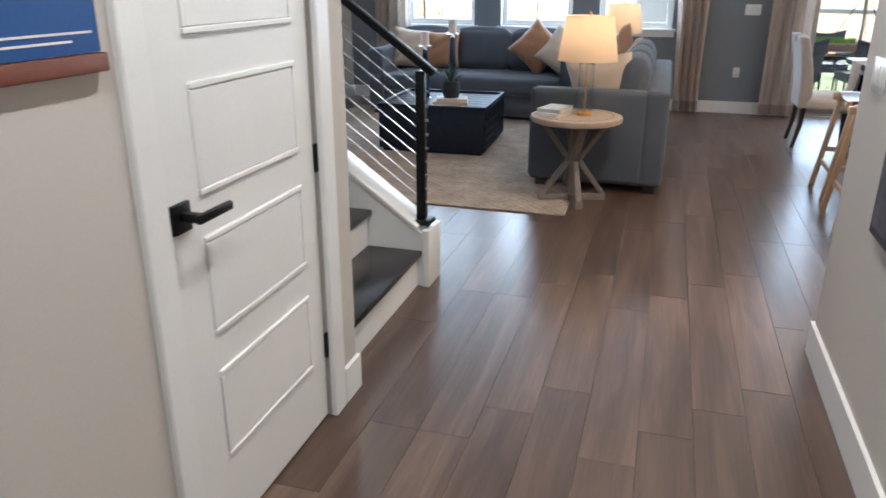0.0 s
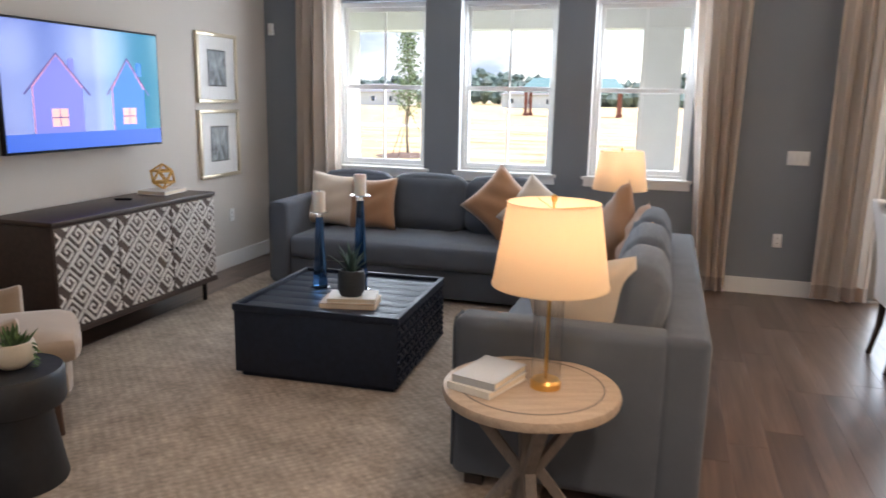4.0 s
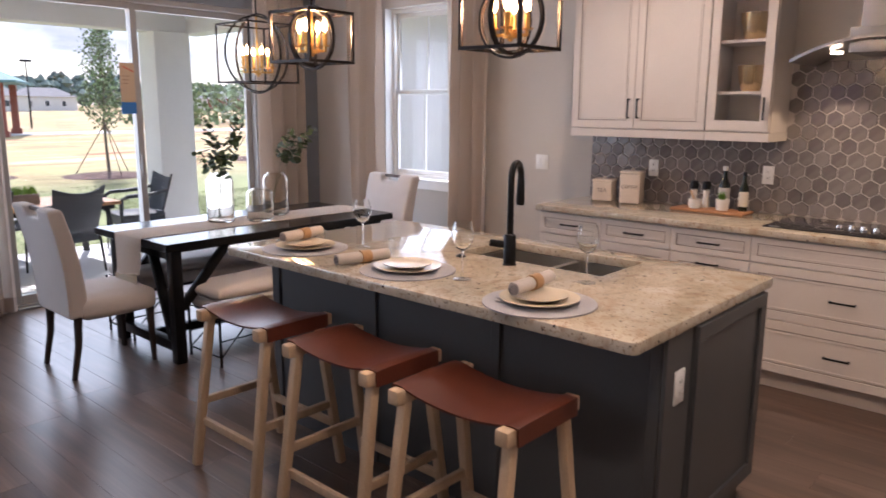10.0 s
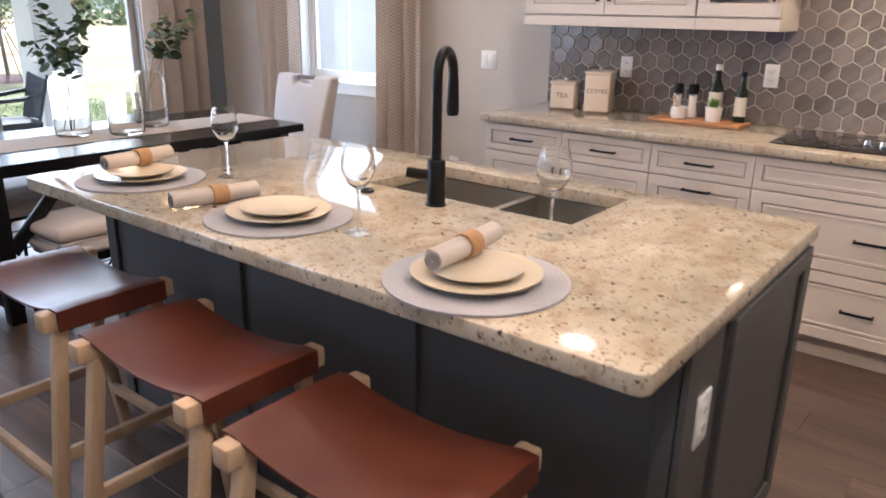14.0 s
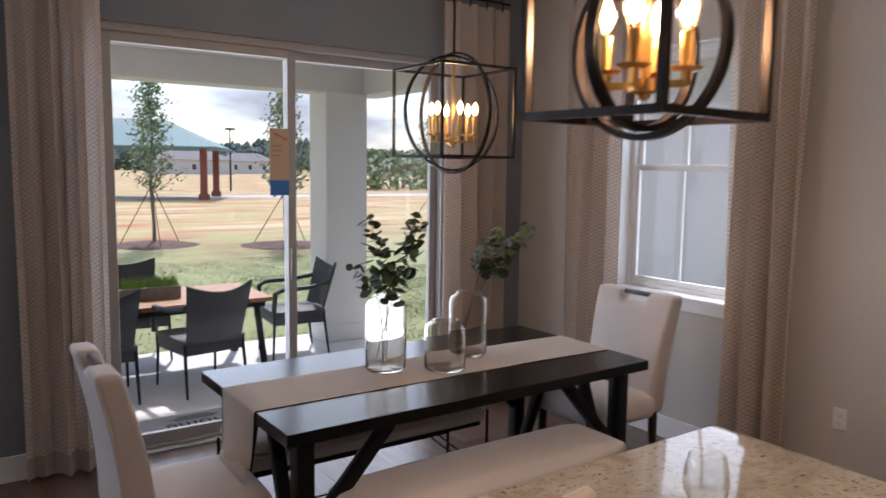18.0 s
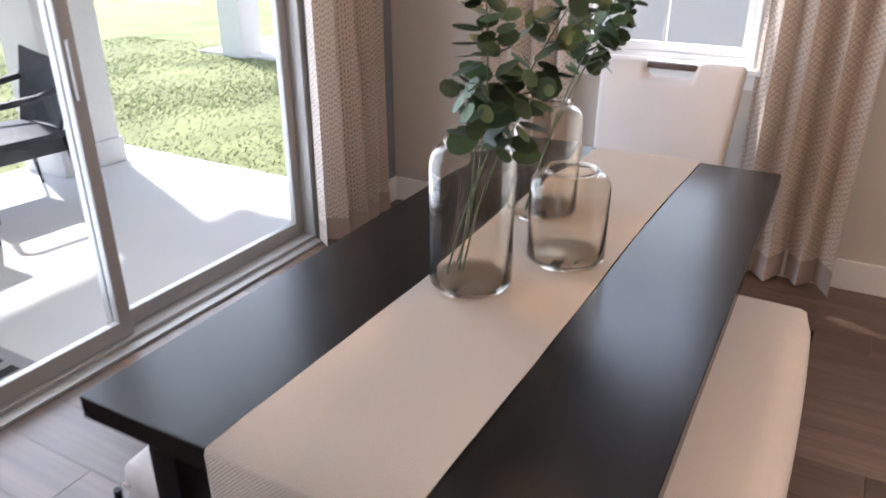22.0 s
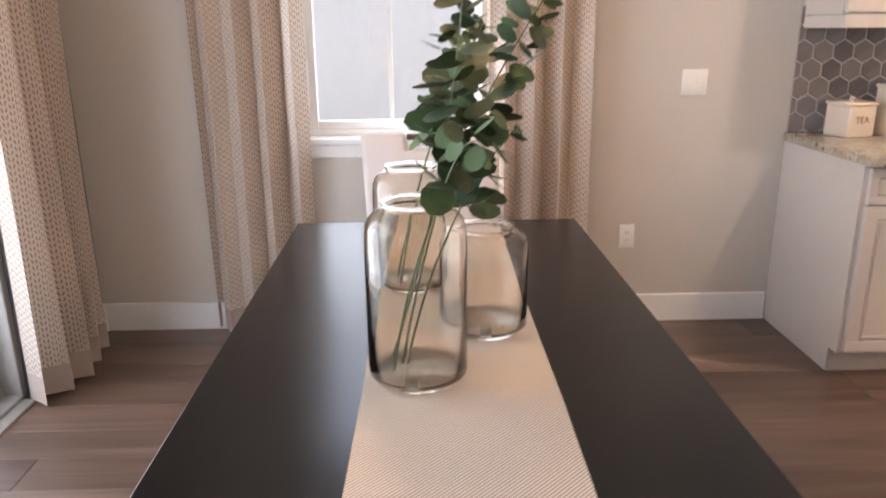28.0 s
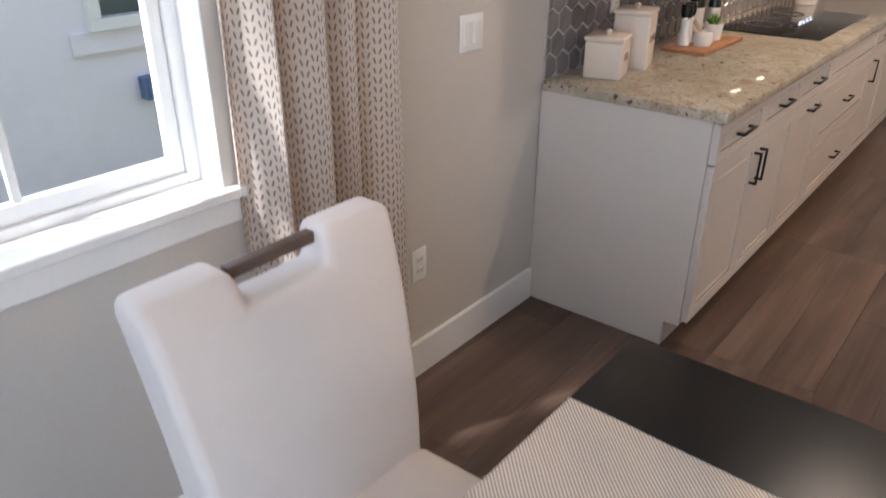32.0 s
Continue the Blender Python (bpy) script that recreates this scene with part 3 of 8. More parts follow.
def slab_panel(parent, x, y0, y1, z0, z1, face):
    """A raised panel of a door with a sunk frame line, facing +x at plane x."""
    part("panel", bx(x - 0.004, x + 0.004, y0, y1, z0, z1, 0.003, 1), WHITE, parent, smooth=0)
    bm = bmesh.new()
    w = 0.016
    for a, b, c, d in ((y0 - w, y1 + w, z1, z1 + w), (y0 - w, y1 + w, z0 - w, z0), (y0 - w, y0, z0, z1), (y1, y1 + w, z0, z1)):
        box(bm, x - 0.006, x + 0.007, a, b, c, d, 0.003, 1)
    part("panel_moulding", bm, WHITE, parent, smooth=0)


door = tagged(part("door_1", bx(-0.895, -0.855, 2.105, 2.855, 0.012, 2.03, 0.002, 1), WHITE), "white five-panel closet door, closed", "door", kind="structure")
for k in range(5):
    z0 = 0.262 + k * 0.366
    slab_panel(door, -0.855, 2.268, 2.742, z0, z0 + 0.232, 1)
handle = part("door_handle", bx(-0.856, -0.843, 2.135, 2.200, 0.915, 0.985, 0.003), BLACK, door, "matt black square-rose lever handle")
part("spindle", br((-0.845, 2.167, 0.955), (-0.795, 2.167, 0.955), 0.022, bev=0.004), BLACK, handle)
part("lever", bx(-0.80, -0.785, 2.15, 2.285, 0.944, 0.966, 0.004), BLACK, handle)
for hz in (0.235, 0.89, 1.80):
    part("hinge", bx(-0.858, -0.846, 2.853, 2.876, hz, hz + 0.09, 0.003), BLACK, door, "black door hinge")
bm = bmesh.new()
for a, b, c, d in ((2.015, 2.098, 0, 2.125), (2.862, 2.945, 0, 2.125), (2.098, 2.862, 2.042, 2.125)):
    box(bm, -0.845, -0.822, a, b, c, d, 0.004, 1)
solo("trim", bm, TRIM, "white door casing round the closet door", "trim", kind="structure", smooth=0)

# blue board on the hallway wall
sign = thing("wall_sign", "blue printed board with a wooden lower rail on the hallway wall", "sign", -0.838, 1.70, 1.30)
BLUEPRINT = mat("blue_print", (0.012, 0.075, 0.26), 0.45, var=0.1)
SIGNRAIL = mat("reddish_wood_rail", (0.16, 0.05, 0.03), 0.5, var=0.3, stretch=(1, 1, 8))
part("print", bx(0.0, 0.012, -0.25, 0.268, 0.035, 0.62), BLUEPRINT, sign)
part("rail", bx(0.0, 0.022, -0.26, 0.275, 0.0, 0.033, 0.003), SIGNRAIL, sign)
for k, wd in enumerate((0.17, 0.22)):
    part("text_bar", bx(0.012, 0.0132, 0.03, 0.03 + wd, 0.055 + 0.014 * k, 0.059 + 0.014 * k), WHITE, sign)

# hallway switch and picture on the other side
def wall_plate(x, y, z, face, gangs, label, kind_of="switch", w=0.07):
    """A white switch or socket plate; face is the way it looks."""
    rz = {"+x": 0, "-x": 180, "-y": -90, "+y": 90}[face]
    o = thing("wall_" + kind_of, label, kind_of, x, y, z, rz)
    part("plate", bx(0, 0.006, -w / 2, w / 2, -0.057, 0.057, 0.002), TRIM, o)
    for g in range(gangs):
        gy = (g - (gangs - 1) / 2) * 0.046
        if kind_of == "switch":
            part("rocker", bx(0.004, 0.010, gy - 0.016, gy + 0.016, -0.033, 0.033, 0.002), WHITE, o)
        else:
            for s in (-0.02, 0.02):
                soc = part("receptacle", bx(0.004, 0.008, gy - 0.016, gy + 0.016, s - 0.014, s + 0.014, 0.004), WHITE, o)
                for q in (-0.006, 0.006):
                    part("slot", bx(0.0075, 0.0086, gy + q - 0.001, gy + q + 0.001, s - 0.005, s + 0.005), BLACK, soc)
    return o


wall_plate(0.866, 3.66, 1.16, "-x", 3, "white three-gang light switch on the hallway wall", "switch", 0.165)
hp = thing("framed_picture", "dark abstract picture in a bronze frame on the hallway wall", "picture", 0.863, 3.02, 1.10, 180)
part("frame", bx(0, 0.03, -0.28, 0.28, -0.38, 0.38, 0.006), BRONZE, hp)
part("canvas", bx(0.028, 0.034, -0.25, 0.25, -0.35, 0.35), mat("dark_mixed_print", (0.10, 0.09, 0.11), 0.5, var=0.8, scale=4, fine=18), hp)

# stairs going up to the west
stair = thing("stairs", "white staircase with black stained treads", "stairs", 0, 0, 0, kind="structure")
TREAD = mat("black_tread_stain", (0.008, 0.007, 0.007), 0.25, var=0.3, stretch=(8, 1, 8), fine=40)
RISE, RUN, SX = 0.191, 0.260, -0.929
for k in range(11):
    x1 = SX - RUN * k
    part("riser", bx(x1 - 0.02, x1, 3.082, 4.078, RISE * k, RISE * (k + 1) - 0.03), TRIM, stair, smooth=0)
    part("tread", bx(x1 - RUN - 0.02, x1 + 0.026, 3.082, 4.078, RISE * (k + 1) - 0.03, RISE * (k + 1), 0.008, 2), TREAD, stair)
SLOPE = RISE / RUN


def stringer(y0, y1, lift, name, material):
    """A sloped closed string: floor, nose and top edge in one prism."""
    bm = bmesh.new()
    x0, x2 = -0.885, -3.72
    pts = [(x0, 0), (x0, 0.262), (x0 - 0.05, 0.297), (x2, 0.297 + (x0 - 0.05 - x2) * SLOPE), (x2, 0)]
    a = [bm.verts.new((px_, y0, pz_)) for px_, pz_ in pts]
    b = [bm.verts.new((px_, y1, pz_)) for px_, pz_ in pts]
    bm.faces.new(a)
    bm.faces.new(b[::-1])
    for k in range(len(pts)):
        bm.faces.new((a[k], b[k], b[(k + 1) % len(pts)], a[(k + 1) % len(pts)]))
    bmesh.ops.recalc_face_normals(bm, faces=bm.faces[:])
    return part(name, bm, material, stair, smooth=0)


stringer(4.08, 4.24, 0, "stringer", TRIM)
part("stringer_cap", br((-0.93, 4.16, 0.307), (-3.70, 4.16, 0.307 + 2.77 * SLOPE), 0.19, 0.02, bev=0.004), TRIM, stair)
bm = bx(-0.902, -0.862, 4.066, 4.256, 0.0, 0.297, 0.003)
part("newel_plinth", bm, TRIM, stair)
rail = thing("stair_railing", "black metal stair railing with steel cables", "railing", 0, 0, 0, kind="structure")
CABLE = mat("steel_cable", (0.55, 0.55, 0.55), 0.35, metal=1.0, var=0.1)
posts = (-0.93, -1.57, -2.45)
for n_p, px_ in enumerate(posts):
    zb = 0.322 + (-0.93 - px_) * SLOPE
    part("base_plate", bx(px_ - 0.055, px_ + 0.055, 4.105, 4.215, zb - 0.012, zb + 0.012, 0.003), BLACK, rail)
    p_ = part("post", bx(px_ - 0.022, px_ + 0.022, 4.138, 4.182, zb, zb + 0.735, 0.003), BLACK, rail)
    for k in range(9):
        zz = zb + 0.098 + k * 0.068
        part("cable_fitting", tube([(px_ + 0.018, 4.16, zz), (px_ + 0.034, 4.16, zz - 0.004)], 0.007, 8), STEEL, p_)
for k in range(9):
    za = 0.42 + k * 0.068
    part("cable", tube([(-0.91, 4.16, za), (-3.7, 4.16, za + 2.79 * SLOPE)], 0.0022, 6), CABLE, rail)
part("handrail", br((-0.865, 4.16, 1.045), (-3.7, 4.16, 1.045 + 2.835 * SLOPE), 0.05, 0.035, bev=0.006), BLACK, rail)

# double-hung windows


def sash_window(name, label, rz, x, y, w, z0, z1, rail_z, depth=0.2, sill=True):
    """A white double-hung window with one upright bar a sash, its room side looking to local -y."""
    o = tagged(thing(name, label, "window", x, y, 0, rz), kind="structure")
    h = w / 2
    fr = bmesh.new()
    for a, b, c, d in ((-h, -h + 0.035, z0, z1), (h - 0.035, h, z0, z1), (-h + 0.035, h - 0.035, z0, z0 + 0.04), (-h + 0.035, h - 0.035, z1 - 0.04, z1)):
        box(fr, a, b, 0.09, 0.16, c, d, 0.003, 1)
    part("window_frame", fr, TRIM, o, smooth=0)
    for nm, ya, za, zb in (("lower_sash", 0.10, z0 + 0.04, rail_z + 0.02), ("upper_sash", 0.128, rail_z - 0.02, z1 - 0.04)):
        sb = bmesh.new()
        for a, b, c, d in ((-h + 0.035, -h + 0.068, za, zb), (h - 0.068, h - 0.035, za, zb), (-h + 0.068, h - 0.068, za, za + 0.04), (-h + 0.068, h - 0.068, zb - 0.04, zb)):
            box(sb, a, b, ya, ya + 0.026, c, d, 0.002, 1)
        s = part(nm, sb, TRIM, o, smooth=0)
        part("glazing_bar", bx(-0.009, 0.009, ya + 0.005, ya + 0.02, za + 0.04, zb - 0.04), TRIM, s, smooth=0)
        p = part("pane", bx(-h + 0.068, h - 0.068, ya + 0.011, ya + 0.013, za + 0.04, zb - 0.04), GLASS, s, smooth=0)
        p.visible_shadow = False
    if sill:
        part("window_sill", bx(-h - 0.045, h + 0.045, -0.03, 0.09, z0 - 0.012, z0 + 0.014, 0.004), TRIM, o, smooth=0)
        part("sill_apron", bx(-h - 0.03, h + 0.03, -0.014, -0.001, z0 - 0.075, z0 - 0.012, 0.003), TRIM, o, smooth=0)
    rv = bmesh.new()
    for a, b, c, d in ((-h - 0.001, -h + 0.004, z0, z1), (h - 0.004, h + 0.001, z0, z1)):
        box(rv, a, b, 0.001, 0.09, c, d)
    part("window_reveal", rv, TRIM, o, smooth=0)
    return o


for k, (a, b) in enumerate(WINS):
    sash_window("window_%d" % (k + 1), "white double-hung window in the slate grey wall", 0, (a + b) / 2, NORTH, b - a, 0.91, 2.43, 1.665)
sash_window("window_4", "white double-hung window beside the dining table", -90, EAST, 8.61, 0.82, 0.90, 2.43, 1.69)

# sliding glass door
ALU = mat("taupe_aluminium_frame", (0.38, 0.365, 0.345), 0.45, metal=0.2, var=0.05)
slider = tagged(thing("door_2", "wide sliding glass door to the patio", "door", 0, 0, 0), kind="structure")
fr = bmesh.new()
for a, b, c, d in ((1.62, 1.66, 0, 2.43), (3.89, 3.93, 0, 2.43), (1.66, 3.89, 2.385, 2.43), (1.66, 3.89, -0.004, 0.03)):
    box(fr, a, b, NORTH + 0.03, NORTH + 0.16, c, d, 0.003, 1)
part("door_frame", fr, ALU, slider, smooth=0)
for nm, a, b, ya in (("sliding_panel", 1.66, 2.785, NORTH + 0.05), ("fixed_panel", 2.735, 3.89, NORTH + 0.10)):
    sb = bmesh.new()
    for x0, x1, z0, z1 in ((a, a + 0.055, 0.03, 2.385), (b - 0.055, b, 0.03, 2.385), (a + 0.055, b - 0.055, 0.03, 0.10), (a + 0.055, b - 0.055, 2.33, 2.385)):
        box(sb, x0, x1, ya, ya + 0.035, z0, z1, 0.003, 1)
    s = part(nm, sb, ALU, slider, smooth=0)
    p = part("pane", bx(a + 0.055, b - 0.055, ya + 0.016, ya + 0.019, 0.10, 2.33), GLASS, s, smooth=0)
    p.visible_shadow = False
part("pull_handle", bx(2.74, 2.762, NORTH + 0.03, NORTH + 0.05, 0.95, 1.15, 0.004), ALU, slider)
part("track", bx(1.66, 3.89, NORTH - 0.02, NORTH + 0.045, -0.003, 0.012, 0.002), ALU, slider)
stick = thing("energy_sticker", "beige and blue paper label stuck on the glass door", "sticker", 2.735, NORTH + 0.049, 1.70)
part("paper", bx(-0.125, 0.0, -0.001, 0.0, -0.12, 0.20), mat("kraft_paper", (0.52, 0.40, 0.28), 0.7, var=0.05), stick)
part("blue_band", bx(-0.125, 0.0, -0.0012, 0.0, -0.215, -0.12), mat("blue_label", (0.02, 0.16, 0.48), 0.5, var=0.05), stick)
part("red_stroke", br((-0.10, -0.0022, 0.17), (-0.01, -0.0022, 0.13), 0.002, 0.008), mat("red_ink", (0.5, 0.05, 0.03), 0.5), stick)
for k in range(3):
    part("text_bar", bx(-0.11, -0.04 - 0.01 * k, -0.002, -0.001, 0.09 - 0.03 * k, 0.094 - 0.03 * k), mat("label_ink_%d" % k, (0.2, 0.12, 0.08), 0.6), stick)

# curtains
CURTA = mat("taupe_woven_curtain", (0.46, 0.37, 0.30), 0.95, var=0.05, fine=300, bump=0.15)
def dash_weave(m, light, dark):
    """Slanted dashes that zigzag from column to column on a light cloth."""
    t = m.node_tree
    b = bsdf(m)
    co, sep = t.nodes.new("ShaderNodeUVMap"), t.nodes.new("ShaderNodeSeparateXYZ")
    t.links.new(co.outputs[0], sep.inputs[0])

    def op(kind, a, b_=None, c=None):
        n = t.nodes.new("ShaderNodeMath")
        n.operation = kind
        for k, v in enumerate((a, b_, c)):
            if v is None:
                continue
            if isinstance(v, float):
                n.inputs[k].default_value = v
            else:
                t.links.new(v, n.inputs[k])
        return n.outputs[0]

    wob = t.nodes.new("ShaderNodeTexNoise")
    wob.inputs["Scale"].default_value, wob.inputs["Detail"].default_value = 60.0, 3
    t.links.new(co.outputs[0], wob.inputs["Vector"])
    zig = op("PINGPONG", sep.outputs["X"], 0.010)
    row = op("MULTIPLY_ADD", zig, 2.0, sep.outputs["Y"])
    row = op("MULTIPLY_ADD", wob.outputs[0], 0.004, row)
    pair = op("FLOOR", op("DIVIDE", sep.outputs["X"], 0.02))
    row = op("MULTIPLY_ADD", pair, 0.0125, row)
    band = op("PINGPONG", row, 0.0125)
    band = op("DIVIDE", band, 0.0125)
    thread = op("PINGPONG", sep.outputs["X"], 0.005)
    band = op("MULTIPLY_ADD", thread, -190.0, band)
    band = op("ADD", band, 0.92)
    r = t.nodes.new("ShaderNodeValToRGB")
    r.color_ramp.elements[0].position, r.color_ramp.elements[1].position = 0.42, 0.72
    r.color_ramp.elements[0].color, r.color_ramp.elements[1].color = (*dark, 1), (*light, 1)
    t.links.new(band, r.inputs[0])
    t.links.new(r.outputs[0], b.inputs["Base Color"])
    return m


dash_weave(CURTA, (0.78, 0.69, 0.605), (0.30, 0.215, 0.17))
bsdf(CURTA).inputs["Transmission Weight"].default_value = 0.0
HEM = mat("plain_curtain_hem", (0.44, 0.36, 0.31), 0.95, var=0.05, fine=300, bump=0.2)
# some daylight comes through the cloth
ct = CURTA.node_tree
c_out = [n for n in ct.nodes if n.type == "OUTPUT_MATERIAL"][0]
c_tr, c_mx = ct.nodes.new("ShaderNodeBsdfTranslucent"), ct.nodes.new("ShaderNodeMixShader")
c_mx.inputs[0].default_value = 0.45
ct.links.new(bsdf(CURTA).inputs["Base Color"].links[0].from_socket, c_tr.inputs[0])
ct.links.new(bsdf(CURTA).outputs[0], c_mx.inputs[1])
ct.links.new(c_tr.outputs[0], c_mx.inputs[2])
ct.links.new(c_mx.outputs[0], c_out.inputs[0])


def curtain(x, y, rz, w_top, w_bot, folds, seed, label, top=2.81, shift=0.0):
    """A pleated curtain panel on hooks, hanging from local z top to the floor; it runs along local x."""
    rnd = random.Random(seed)
    o = thing("curtain", label, "curtain", x, y, 0, rz, group="curtain panels")
    nu, nv = folds * 22, 26
    ph = [rnd.uniform(-0.9, 0.9) for _ in range(folds + 1)]
    amp = [rnd.uniform(0.45, 1.45) for _ in range(folds + 1)]

    def row(bm, z, uvz):
        f = 1 - (z - 0.02) / (top - 0.02)
        w = w_top + (w_bot - w_top) * min(1, f * 1.15)
        vs = []
        for i in range(nu + 1):
            u = i / nu
            q = u * folds
            k = min(folds, int(q))
            a = (0.022 + 0.030 * min(1, f * 2.5)) * (amp[k] + (amp[min(folds, k + 1)] - amp[k]) * (q - k))
            s = q * 2 * math.pi + (ph[k] + (ph[min(folds, k + 1)] - ph[k]) * (q - k)) * f * 1.6
            lx = (u - 0.5) * w + shift * f + 0.006 * math.sin(2 * s) * min(1, f * 3)
            ly = a * math.sin(s) + 0.020 * f * math.sin(2.1 * u * folds + 3 * f + seed)
            vs.append(bm.verts.new((lx, ly - 0.06, z)))
        return vs

    def sheet(name, za, zb, n, material, pad=0.0):
        bm = bmesh.new()
        uv = bm.loops.layers.uv.new("UVMap")
        rows = [row(bm, za + (zb - za) * j / n, 0) for j in range(n + 1)]
        for v in bm.verts:
            v.co.y -= pad
        for j in range(n):
            for i in range(nu):
                fc = bm.faces.new((rows[j][i], rows[j][i + 1], rows[j + 1][i + 1], rows[j + 1][i]))
                for lp, (ii, jj) in zip(fc.loops, ((i, j), (i + 1, j), (i + 1, j + 1), (i, j + 1))):
                    lp[uv].uv = (ii / nu * w_top * 2.1, za + (zb - za) * jj / n)
        return part(name, bm, material, o, smooth=180)

    sheet("panel", 0.13, top, nv, CURTA)
    sheet("hem", 0.015, 0.13, 3, HEM)
    for k in range(folds):
        hx = (k + 0.5) / folds * w_top - w_top / 2
        part("hook", tube([(hx, -0.03, top + 0.06), (hx, -0.06, top + 0.065), (hx, -0.068, top + 0.03), (hx, -0.06, top - 0.02)], 0.006, 6), BRONZE, o)
    rodb = part("rod", tube([(-w_top / 2 - 0.02, -0.03, top + 0.05), (w_top / 2 + 0.02, -0.03, top + 0.05)], 0.009, 8), BRONZE, o)
    return o


LC = "taupe dash-woven pleated curtain hanging to the floor"
curtain(-3.185, NORTH - 0.02, 0, 0.47, 0.45, 4, 1, LC + " beside the living-room windows")
curtain(0.347, NORTH - 0.02, 0, 0.466, 0.28, 4, 2, LC + " beside the living-room windows", shift=0.068)
curtain(1.43, NORTH - 0.02, 0, 0.43, 0.42, 4, 3, LC + " at the sliding door")
curtain(4.11, NORTH - 0.02, 0, 0.58, 0.56, 4, 4, LC + " at the sliding door")
curtain(EAST - 0.02, 9.22, -90, 0.48, 0.49, 4, 5, LC + " at the dining window")
curtain(EAST - 0.02, 7.955, -90, 0.475, 0.46, 4, 6, LC + " at the dining window")

wall_plate(1.03, NORTH, 1.149, "-y", 3, "white three-gang light switch on the slate wall", "switch", 0.165)
wall_plate(0.94, NORTH, 0.464, "-y", 1, "white wall outlet on the slate wall", "outlet")
wall_plate(EAST, 7.245, 1.143, "-x", 2, "white two-gang light switch on the greige wall", "switch", 0.116)
wall_plate(EAST, 7.507, 0.430, "-x", 1, "white wall outlet on the greige wall", "outlet")
wall_plate(WEST, 9.34, 0.48, "+x", 1, "white wall outlet below the framed pictures", "outlet")
sensor = thing("security_sensor", "small white security sensor on the slate wall", "sensor", -3.72, NORTH, 2.19)
part("body", bx(-0.025, 0.025, -0.035, 0.0, -0.055, 0.055, 0.006), TRIM, sensor)
part("lens", bx(-0.015, 0.015, -0.038, -0.034, -0.035, 0.0, 0.002), PORCELAIN, sensor)

# ---- living room ----
RUG = mat("distressed_rug_pile", (0.43, 0.35, 0.28), 0.97, var=0.42, scale=7.0, fine=38, bump=0.4)
rt = RUG.node_tree
r_co, r_map = rt.nodes.new("ShaderNodeTexCoord"), rt.nodes.new("ShaderNodeMapping")
r_map.inputs["Rotation"].default_value = (0, 0, radians(45))
r_src = bsdf(RUG).inputs["Base Color"].links[0].from_socket
rt.links.new(r_co.outputs["Object"], r_map.inputs[0])
for r_scale, r_dist, r_rot, r_f in ((9.0, 1.6, 45, 0.20), (7.0, 2.2, -45, 0.20), (26, 2.5, 0, 0.24)):
    mp = rt.nodes.new("ShaderNodeMapping")
    mp.inputs["Rotation"].default_value = (0, 0, radians(r_rot))
    wv = rt.nodes.new("ShaderNodeTexWave")
    wv.inputs["Scale"].default_value, wv.inputs["Distortion"].default_value, wv.inputs["Detail"].default_value = r_scale, r_dist, 4
    nz = rt.nodes.new("ShaderNodeTexNoise")
    nz.inputs["Scale"].default_value, nz.inputs["Detail"].default_value = 2.2, 6
    gate = rt.nodes.new("ShaderNodeMath")
    gate.operation = "MULTIPLY"
    mul = rt.nodes.new("ShaderNodeMath")
    mul.operation = "MULTIPLY"
    mul.inputs[1].default_value = r_f * 2
    mx = rt.nodes.new("ShaderNodeMixRGB")
    mx.inputs[2].default_value = (0.17, 0.14, 0.12, 1)
    rt.links.new(r_co.outputs["Object"], mp.inputs[0])
    rt.links.new(mp.outputs[0], wv.inputs["Vector"])
    rt.links.new(r_co.outputs["Object"], nz.inputs["Vector"])
    rt.links.new(wv.outputs[0], gate.inputs[0])
    rt.links.new(nz.outputs[0], gate.inputs[1])
    rt.links.new(gate.outputs[0], mul.inputs[0])
    rt.links.new(mul.outputs[0], mx.inputs[0])
    rt.links.new(r_src, mx.inputs[1])
    r_src = mx.outputs[0]
rt.links.new(r_src, bsdf(RUG).inputs["Base Color"])
solo("rug", bx(-3.38, -0.374, 5.452, 9.25, 0.0, 0.011, 0.004, 2), RUG, "large beige and grey distressed area rug", "rug")


